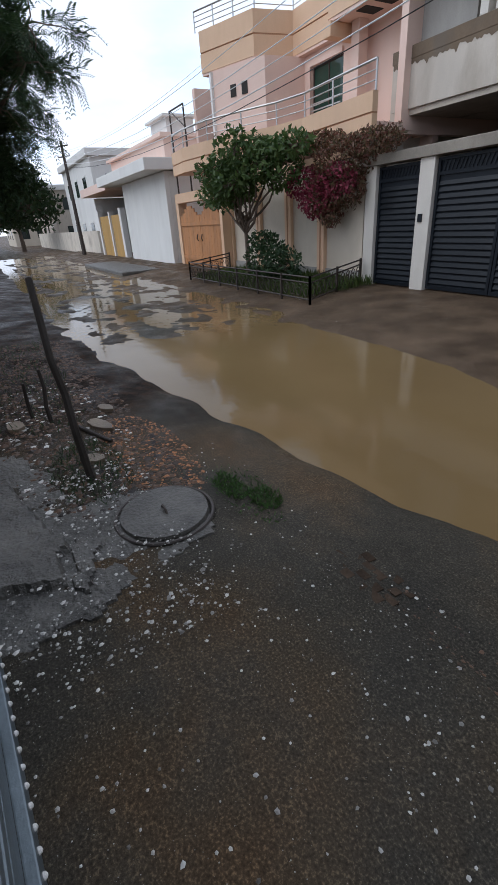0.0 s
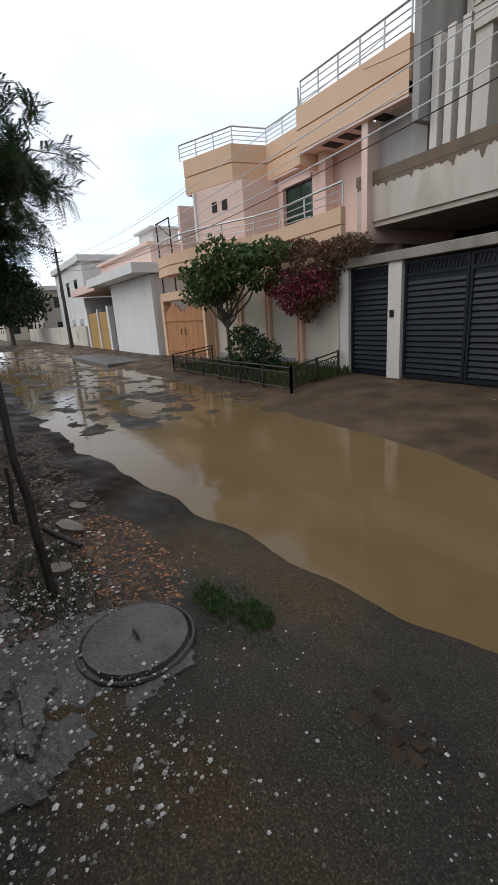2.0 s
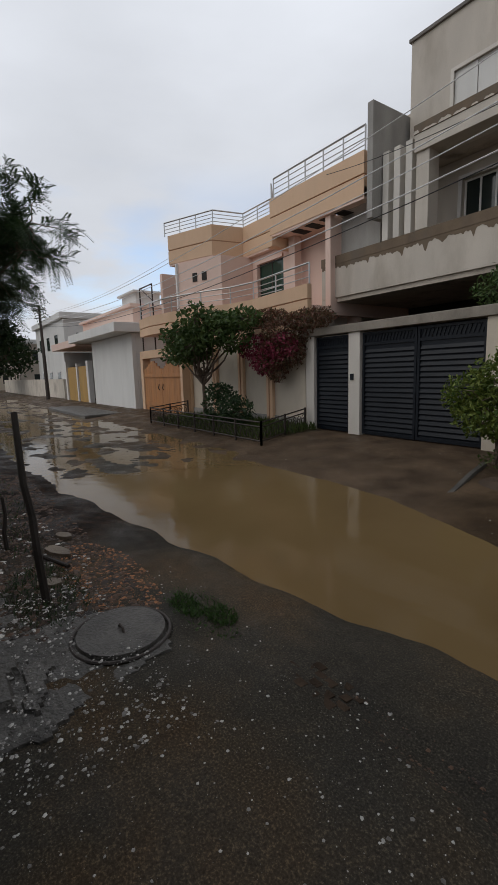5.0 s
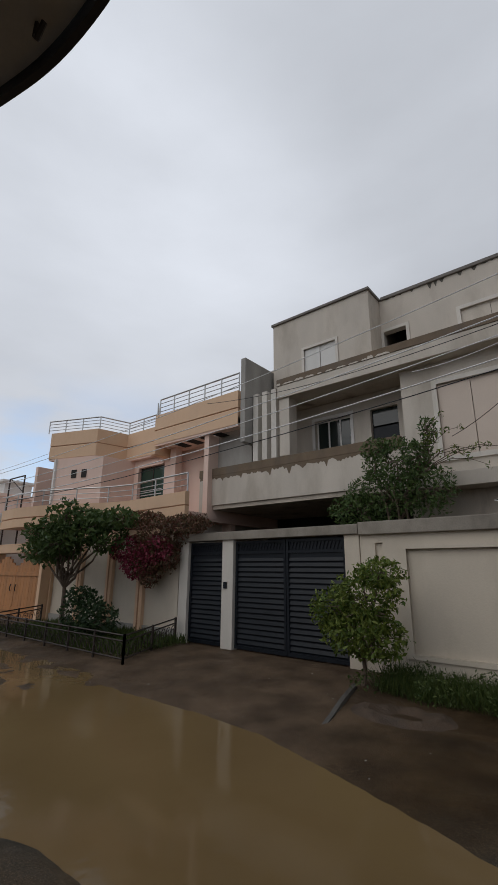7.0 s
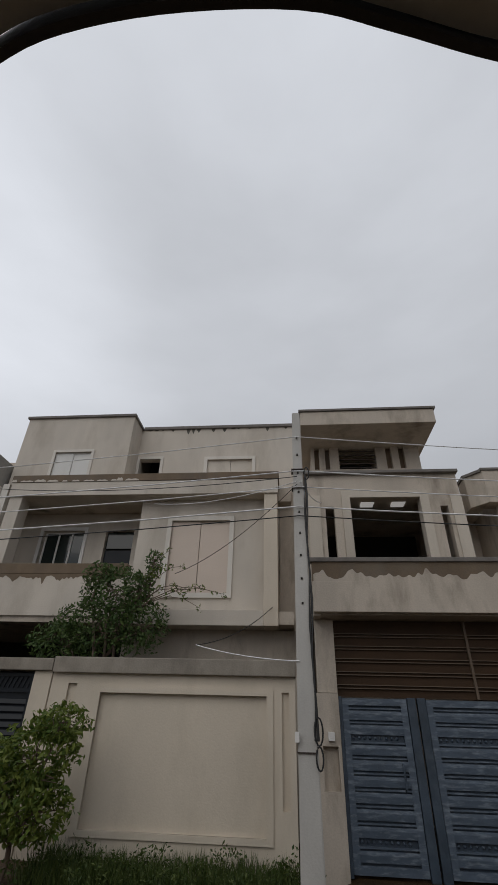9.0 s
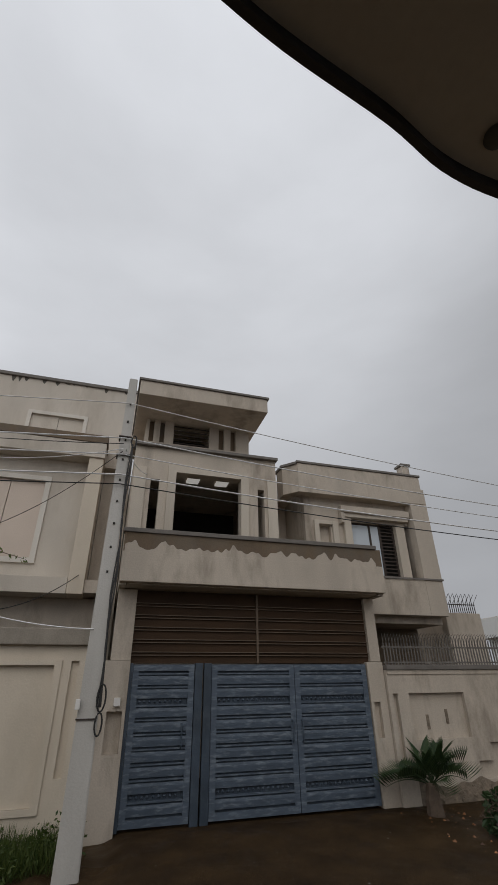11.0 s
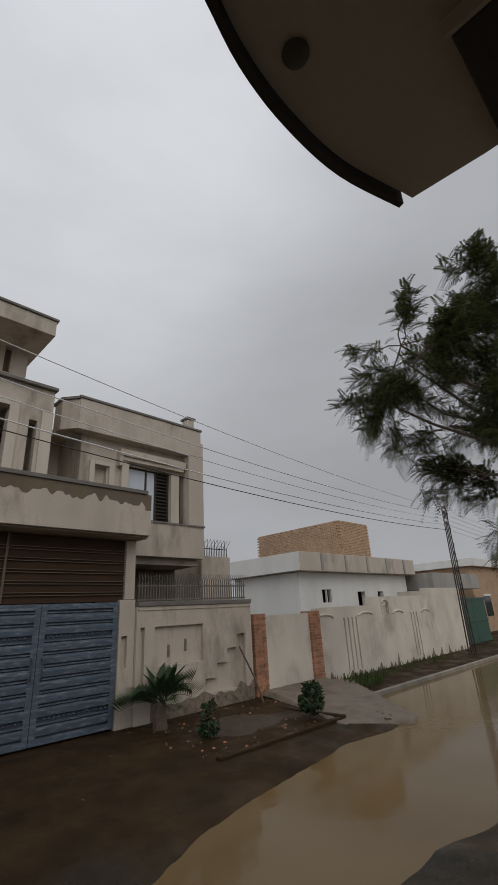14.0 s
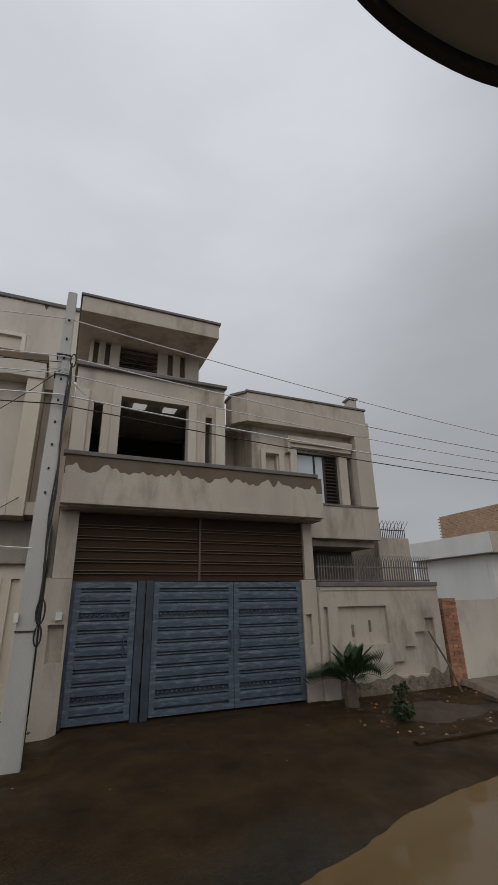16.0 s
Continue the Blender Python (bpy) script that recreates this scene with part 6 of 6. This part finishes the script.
bush("wall_tree", "green tree rising behind the boundary wall", (-3.5, 9.2, 0.0), [((-3.6, 9.25, 3.4), (0.95, 0.45, 0.6)), ((-3.3, 9.2, 4.0), (0.75, 0.45, 0.6)), ((-4.3, 9.25, 3.1), (0.7, 0.4, 0.4)), ((-2.75, 9.2, 3.4), (0.6, 0.4, 0.55)), ((-3.75, 9.2, 4.35), (0.35, 0.3, 0.3)), ((-2.85, 9.2, 4.1), (0.35, 0.3, 0.35)), ((-2.6, 9.2, 4.65), (0.2, 0.2, 0.3))], 5600, 0.055, LEAF, 29, 0.06, 2.4, ratio=0.38)
# bare twigs of the wall tree
tw_r = random.Random(8)
twig = thing("thin_branches", "thin arching branches above the boundary wall", "branches")
for k in range(9):
    a = Vector((-2.9, 9.1, 3.6))
    d = Vector((tw_r.uniform(0.3, 1.9), -0.1, tw_r.uniform(0.0, 1.4)))
    pts = [a + d * f + Vector((0, 0, 0.3 * math.sin(f * 2.6) - 0.25 * f * f)) for f in (0, 0.25, 0.5, 0.75, 1.0)]
    b = part("branch", tube(bmesh.new(), pts, 0.012, 0.004, sides=4), BARK, twig)
    leaf_mesh("leaves", [(p + unit(tw_r) * 0.06, unit(tw_r) * 0.045, unit(tw_r) * 0.018) for p in pts[2:] for _ in range(9)], LEAF_YELLOW, b)


def blades(r, count, region, h0, h1, width, lean=0.4):
    out = []
    for _ in range(count):
        x, y = region(r)
        z = ground_z(x, y)
        h = r.uniform(h0, h1)
        a = (Vector((r.uniform(-lean, lean), r.uniform(-lean, lean), 1))).normalized() * h / 2
        s = a.cross(unit(r)).normalized() * width
        out.append((Vector((x, y, z)) + a, a, s))
    return out


rg = random.Random(40)


def strip(x0, x1, y0, y1):
    return lambda r: (r.uniform(x0, x1), r.uniform(y0, y1))


def patch(cx, cy, rx, ry):
    def f(r):
        a, q = r.uniform(0, 6.283), math.sqrt(r.random())
        return cx + rx * q * math.cos(a), cy + ry * q * math.sin(a)
    return f


def stuff(name, label, category, leaves, mat):
    ob = leaf_mesh(name, leaves, mat, None)
    return tagged(ob, label, category, kind="stuff")


stuff("grass", "rank green weeds along the foot of the wall", "grass", blades(rg, 6500, strip(-3.3, 0.3, 7.35, 8.45), 0.08, 0.42, 0.006, 0.6) + bushy(rg, [((-3.4 + 0.34 * k, 7.75 + 0.3 * ((k * 7) % 3 - 1), 0.05), (0.36, 0.4, 0.2 + 0.07 * (k % 3))) for k in range(12)], 2800, 0.035), GRASS)
stuff("grass", "dark grass in the fenced garden strip", "grass", blades(rg, 6000, strip(-14.7, -8.6, 6.3, 8.4), 0.08, 0.3, 0.014), GRASS)
stuff("grass", "small bright grass tuft beside the manhole", "grass", blades(rg, 500, patch(-2.75, 1.36, 0.2, 0.1), 0.02, 0.06, 0.004, 1.4) + blades(rg, 420, patch(-2.5, 1.5, 0.16, 0.1), 0.02, 0.06, 0.004, 1.4) + blades(rg, 350, patch(-2.65, 1.42, 0.45, 0.2), 0.01, 0.04, 0.004, 1.6), GRASS_BRIGHT)
stuff("grass", "sparse weeds on the dark bank", "grass", blades(rg, 900, patch(-3.6, 0.55, 0.6, 0.3), 0.02, 0.09, 0.004, 1.0) + blades(rg, 700, strip(-9, -4.5, -0.2, 0.8), 0.03, 0.13, 0.005, 1.0), LEAF_DARK)
stuff("grass", "weeds along the garden and white wall", "grass", blades(rg, 600, strip(10.0, 19.0, 7.7, 8.4), 0.04, 0.2, 0.012) + blades(rg, 260, patch(12.2, 7.5, 0.8, 0.4), 0.1, 0.4, 0.014), GRASS)


def palm(x, y, n, length, label, mat, seed, width=0.02):
    r = random.Random(seed)
    t = thing("palm_plant", label, "palm", "garden palms")
    z0 = ground_z(x, y)
    part("trunk", tube(bmesh.new(), [(x, y, z0 - 0.1), (x - 0.02, y, z0 + 0.2), (x, y, z0 + 0.42)], 0.15, 0.09, sides=9), BARK, t)
    for k in range(n):
        a = k * 2.4 + r.uniform(-0.2, 0.2)
        tilt = r.uniform(0.25, 1.3)
        d = Vector((math.cos(a) * math.cos(tilt), math.sin(a) * math.cos(tilt), math.sin(tilt)))
        ln = length * r.uniform(0.75, 1.1)
        pts = [Vector((x, y, z0 + 0.38)) + d * ln * f - Vector((0, 0, 0.45 * ln * f * f)) for f in (0, 0.2, 0.4, 0.6, 0.8, 1)]
        fr = part("frond", tube(bmesh.new(), pts, 0.01, 0.003, sides=4), mat, t)
        lv = []
        for i in range(15):
            f = 0.2 + 0.8 * i / 14
            m = Vector((x, y, z0 + 0.38)) + d * ln * f - Vector((0, 0, 0.45 * ln * f * f))
            side = d.cross(Vector((0, 0, 1))).normalized()
            for s in (-1, 1):
                v = (side * s + d * 0.9 + Vector((0, 0, 0.25))).normalized() * ln * 0.2
                lv.append((m + v, v, d.cross(side) * 0.008 + d * 0.02))
        leaf_mesh("leaflet", lv, mat, fr)
    return t


palm(6.02, 7.85, 19, 0.82, "spiky young palm beside the blue gate", LEAF_DARK, 51)
bush("low_shrub", "small dark straggling shrub in the dirt bed", (6.2, 6.7, -0.1), [((6.2, 6.7, 0.12), (0.2, 0.16, 0.12)), ((6.12, 6.7, 0.32), (0.1, 0.1, 0.18)), ((6.28, 6.7, 0.42), (0.07, 0.07, 0.14))], 230, 0.06, LEAF_DARK, 52, 0.02, 0.15)
bush("low_shrub", "small dark round shrub at the bed edge", (8.3, 6.2, -0.1), [((8.3, 6.2, 0.22), (0.26, 0.26, 0.2)), ((8.35, 6.2, 0.42), (0.2, 0.2, 0.14))], 500, 0.06, LEAF_DARK, 53, 0.02, 0.12)
tagged(part("wooden_prop", tube(bmesh.new(), [(8.75, 7.9, 0.0), (8.7, 8.1, 0.5), (8.55, 8.4, 1.15)], 0.028, 0.02), BARK), "weathered stick leaning on the wall", "stick")
bed = thing("bed_kerb", "rough low kerb edging the dirt bed", "kerb", kind="structure")
boxed("kerb_stone", GROUND, bed, (5.6, 8.6, 5.72, 5.84, -0.3, -0.03), bevel=0.02)
boxed("kerb_stone", GROUND, bed, (8.6, 8.72, 5.72, 8.3, -0.3, -0.01), bevel=0.02)
rk = thing("ramp_edge", "broken concrete edge of the gate ramp", "kerb", kind="structure")
bm = bmesh.new()
pr = [(-3.12, 5.05, -0.16), (-3.25, 5.8, -0.05), (-3.42, 6.5, 0.02), (-3.62, 7.3, 0.04)]
for (x0, y0, z0), (x1, y1, z1) in zip(pr[:-1], pr[1:]):
    vs = [bm.verts.new(p) for p in ((x0, y0, z0 - 0.3), (x0 + 0.1, y0, z0 - 0.3), (x1 + 0.1, y1, z1 - 0.3), (x1, y1, z1 - 0.3), (x0, y0, z0), (x0 + 0.06, y0, z0 - 0.01), (x1 + 0.06, y1, z1 - 0.01), (x1, y1, z1))]
    for f in BOX_F:
        bm.faces.new([vs[i] for i in f])
part("edge_strip", bm, SLAB, rk)


def mound(name, cx, cy, rx, ry, h, label, seed, mat=GROUND, ring=0.6):
    """A low heap of wet soil with a hollow in the middle."""
    verts, faces, n, m = [], [], 12, 40
    for i in range(n + 1):
        q = i / n
        for k in range(m):
            a = 2 * math.pi * k / m
            w = 1 + 0.25 * noise.noise(Vector((math.cos(a) * 1.5, math.sin(a) * 1.5, seed)))
            x, y = cx + rx * w * q * math.cos(a), cy + ry * w * q * math.sin(a)
            z = ground_z(x, y) - 0.02 + h * (math.exp(-((q - ring) / (0.22 if ring else 0.5)) ** 2)) * (1 + 0.6 * noise.noise(Vector((x * 5, y * 5, seed)))) - (0.03 if i == n else 0)
            verts.append((x, y, z))
    for i in range(n):
        for k in range(m):
            faces.append((i * m + k, i * m + (k + 1) % m, (i + 1) * m + (k + 1) % m, (i + 1) * m + k))
    me = bpy.data.meshes.new(name)
    me.from_pydata(verts, [], faces)
    me.materials.append(mat)
    return tagged(new(name, me), label, "soil mound")


mound("soil_mound", -2.5, 6.55, 0.8, 0.65, 0.09, "low ring of wet soil round a planting pit", 1.0, CLAY)
mound("soil_mound", 7.1, 7.0, 1.3, 0.9, 0.14, "heap of brown soil in the dirt bed", 4.0, CLAY, 0.0)
mound("soil_mound", 0.55, 7.25, 0.7, 0.5, 0.05, "soil heaped round the foot of the pole", 7.0)
# ---- near ground ----
mh = thing("manhole_cover", "round worn concrete manhole cover with dark rim", "manhole")
mx, my, mr = -2.68, 0.84, 0.297
mz = -0.058
bm = bmesh.new()
bmesh.ops.create_cone(bm, cap_ends=True, segments=48, radius1=mr, radius2=mr - 0.012, depth=0.07, matrix=Matrix.Translation((mx, my, mz - 0.015)))
part("lid", bm, SLAB, mh)
ring = [(mx + (mr + 0.02) * math.cos(a), my + (mr + 0.02) * math.sin(a), mz - 0.006) for a in [i * math.pi / 24 for i in range(49)]]
part("rim", tube(bmesh.new(), ring, 0.012, sides=6), CANOPY_EDGE, mh)
part("lifting_hook", tube(bmesh.new(), [(mx - 0.05, my, mz + 0.015), (mx - 0.03, my, mz + 0.04), (mx + 0.03, my, mz + 0.04), (mx + 0.05, my, mz + 0.015)], 0.008), IRON, mh)


def inside(pts, x, y):
    hit = False
    for (x0, y0), (x1, y1) in zip(pts, pts[1:] + pts[:1]):
        if (y0 > y) != (y1 > y) and x < (x1 - x0) * (y - y0) / (y1 - y0) + x0:
            hit = not hit
    return hit


def rough_slab(name, pts, top, label, seed, step=0.03, drop=0.12, mat=SLAB):
    """A worn slab: an uneven sheet with a crumbled edge that goes down into the ground."""
    xs, ys = [p[0] for p in pts], [p[1] for p in pts]
    nx, ny = int((max(xs) - min(xs)) / step) + 5, int((max(ys) - min(ys)) / step) + 5
    ok = {}
    for i in range(nx):
        for j in range(ny):
            x, y = min(xs) + (i - 2) * step, min(ys) + (j - 2) * step
            w = Vector((noise.noise(Vector((x * 5, y * 5, seed))), noise.noise(Vector((x * 5, y * 5, seed + 7))), 0)) * 0.05
            ok[i, j] = inside(pts, x + w.x, y + w.y)
    verts, idx, faces = [], {}, []
    for (i, j), v in ok.items():
        near = any(ok.get((i + a, j + b)) for a in (-1, 0, 1) for b in (-1, 0, 1))
        if near:
            x, y = min(xs) + (i - 2) * step, min(ys) + (j - 2) * step
            z = top + 0.014 * noise.noise(Vector((x * 4, y * 4, seed))) + 0.009 * noise.noise(Vector((x * 17, y * 17, seed))) if v else top - drop
            idx[i, j] = len(verts)
            verts.append((x, y, z))
    for (i, j) in idx:
        q = [(i, j), (i + 1, j), (i + 1, j + 1), (i, j + 1)]
        if all(k in idx for k in q):
            faces.append([idx[k] for k in q])
    me = bpy.data.meshes.new(name)
    me.from_pydata(verts, [], faces)
    me.materials.append(mat)
    return tagged(new(name, me), label, "slab" if mat is SLAB else "silt bank")


rough_slab("concrete_apron", [(-4.3, -0.35), (-2.0, -0.35), (-2.05, 0.3), (-2.25, 0.7), (-2.3, 1.05), (-2.75, 1.15), (-3.05, 0.85), (-3.2, 0.45), (-4.3, 0.05)], -0.073, "old stained concrete apron round the manhole", 1)
rough_slab("concrete_slab", [(-3.7, -0.3), (-2.45, -0.22), (-2.38, 0.16), (-2.72, 0.2), (-3.7, -0.05)], -0.015, "loose cracked concrete slab on the apron", 2, drop=0.08)
rough_slab("broken_slab", [(-2.76, 0.26), (-2.34, 0.20), (-2.2, 0.27), (-2.6, 0.42)], -0.048, "broken strip of concrete beside slab", 3, 0.02, drop=0.06)


def chips(r, count, region, s0, s1, mat, name, label, category, flat=0.4, lift=0.0):
    verts, faces = [], []
    for _ in range(count):
        x, y = region(r)
        z = ground_z(x, y) + lift
        s = s0 + (s1 - s0) * r.random() ** 3
        k = len(verts)
        n = 5
        a0 = r.uniform(0, 6.28)
        for i in range(n):
            q = s * r.uniform(0.6, 1.2)
            verts.append((x + q * math.cos(a0 + i * 6.283 / n), y + q * math.sin(a0 + i * 6.283 / n), z - 0.002))
        verts.append((x + r.uniform(-0.3, 0.3) * s, y + r.uniform(-0.3, 0.3) * s, z + s * flat))
        for i in range(n):
            faces.append((k + i, k + (i + 1) % n, k + n))
    me = bpy.data.meshes.new(name)
    me.from_pydata(verts, [], faces)
    me.materials.append(mat)
    return tagged(new(name, me), label, category, kind="stuff")


rc = random.Random(60)


def near_region(r):
    while True:
        x, y = r.uniform(-3.6, 1.2), r.uniform(-0.2, 1.7)
        if r.random() < 0.35 + 0.5 * max(0, noise.noise(Vector((x * 1.3, y * 1.3, 2)))) * 2 - 0.18 * max(0, y - 0.9):
            return x, y


chips(rc, 2600, near_region, 0.002, 0.015, CHIP_MIX, "stone_chips", "scattered pale stone chips on wet ground", "stone chips")
chips(rc, 2400, lambda r: (r.uniform(-3.6, -1.7), r.uniform(-0.3, 0.9)), 0.002, 0.016, CHIP_MIX, "stone_chips", "pale chips and flakes on the concrete apron", "stone chips", lift=0.04)
chips(rc, 2600, lambda r: (r.uniform(-2.6, 0.6), r.uniform(-0.1, 1.5)), 0.0015, 0.005, CHIP_MIX, "stone_chips", "fine pale grit in the worn asphalt", "stone chips", 0.3)
chips(rc, 2100, patch(-3.65, 1.05, 0.95, 0.33), 0.005, 0.026, RUBBLE_MIX, "brick_rubble", "crushed red brick rubble on the bank", "rubble")
chips(rc, 700, patch(-4.6, 0.45, 1.8, 0.6), 0.006, 0.05, CHIP_MIX, "litter", "pale paper and plastic scraps on the bank", "litter", 0.15)
chips(rc, 160, strip(-9, 8, 4.6, 8.2), 0.006, 0.025, CHIP_MIX, "litter", "scraps and chips on the gate ramps", "litter", 0.2)
chips(rc, 8500, strip(-9, -2.9, -0.3, 1.2), 0.008, 0.05, MULCH, "mulch", "dark rotting leaves and twigs on the bank", "mulch", 0.3)
SILT_PLAN = [(9.3, 8.46), (11.4, 8.46), (11.9, 7.7), (11.1, 6.6), (10.3, 5.6), (9.9, 4.9), (9.4, 4.65), (8.9, 5.0), (8.3, 5.55), (8.75, 6.6)]
silt = rough_slab("silt_bank", SILT_PLAN, 0.0, "pale smooth silt bank sloping from white wall to water", 9, 0.06, drop=0.10, mat=SILT)
for v in silt.data.vertices:
    v.co.z += -0.13 + 0.26 * min(1, max(0, (v.co.y - 4.9) / 3.4)) + 0.03 * noise.noise(Vector((v.co.x * 1.2, v.co.y * 1.2, 3)))
for p in silt.data.polygons:
    p.use_smooth = True
chips(rc, 260, strip(5.5, 11.5, 5.9, 8.2), 0.01, 0.05, RUBBLE_MIX, "rubble", "broken bricks and clods in the dirt bed", "rubble", 0.6)


def stick(pts, r0, r1, label):
    return tagged(part("stick", tube(bmesh.new(), pts, r0, r1, sides=7), STICK), label, "stick", "sticks")


stick([(-3.43, 0.53, -0.2), (-3.46, 0.50, 0.35), (-3.53, 0.50, 0.6), (-3.56, 0.47, 0.85), (-3.71, 0.48, 1.37)], 0.032, 0.024, "dark upright stick pushed into the bank")
stick([(-5.1, 0.28, -0.2), (-5.12, 0.27, 0.1), (-5.1, 0.28, 0.3)], 0.022, 0.016, "short dark stake in the bank")
stick([(-4.83, 0.43, -0.2), (-4.86, 0.42, 0.1), (-4.88, 0.45, 0.28), (-4.9, 0.44, 0.46)], 0.024, 0.017, "short dark stick pushed into the bank")
stick([(-4.55, 0.62, -0.06), (-4.0, 0.82, -0.06)], 0.022, 0.018, "dark broken branch lying on the bank")


# ---- broken paving and rut ----
pav = thing("broken_paving", "patch of worn bricks showing through the mud", "paving", kind="structure")
rb2 = random.Random(71)
PAVER = surface("muddy_worn_brick", (0.052, 0.036, 0.025), 0.92, spec=0.1, vary=0.3, scale=14, fine=60, bump=0.6, per_object=0.25)
for j in range(4):
    for i in range(5):
        x, y = -1.80 + i * 0.095 + 0.05 * (j % 2) + rb2.uniform(-0.012, 0.012), 1.48 + j * 0.062 + rb2.uniform(-0.008, 0.008)
        if rb2.random() < 0.22 or (i in (0, 5) and rb2.random() < 0.4):
            continue
        z, w, d = ground_z(x, y), rb2.uniform(0.026, 0.044), rb2.uniform(0.018, 0.027)
        part("brick", prism(bmesh.new(), [(x - w, y - d), (x - w * 0.3, y - d * 1.15), (x + w, y - d), (x + w * 1.05, y + d), (x - w, y + d)], z - 0.04, z + rb2.uniform(-0.002, 0.004)), PAVER, pav)
chips(rc, 500, lambda r: (r.uniform(-1.45, -0.25), 1.6 + r.gauss(0, 0.05)), 0.004, 0.016, MULCH, "brick_rubble", "red brick grit in an old wheel rut", "rubble", 0.25)
rs2 = random.Random(77)
for x, y, w, d, a in ((-4.45, 0.82, 0.20, 0.07, 20), (-4.9, 0.98, 0.13, 0.06, 25), (-3.75, 0.60, 0.10, 0.08, 50), (-4.9, 0.1, 0.12, 0.09, 10)):
    pts = [Vector((w * math.cos(k * math.pi / 4) * rs2.uniform(0.8, 1.15), d * math.sin(k * math.pi / 4) * rs2.uniform(0.8, 1.15), 0)) for k in range(8)]
    pts = [Matrix.Rotation(radians(a), 3, "Z") @ p + Vector((x, y, 0)) for p in pts]
    z = ground_z(x, y)
    tagged(part("flat_stone", prism(bmesh.new(), [(p.x, p.y) for p in pts], z - 0.05, z + 0.035), SILT), "pale flat stone lying on the dark bank", "stone", "bank stones")
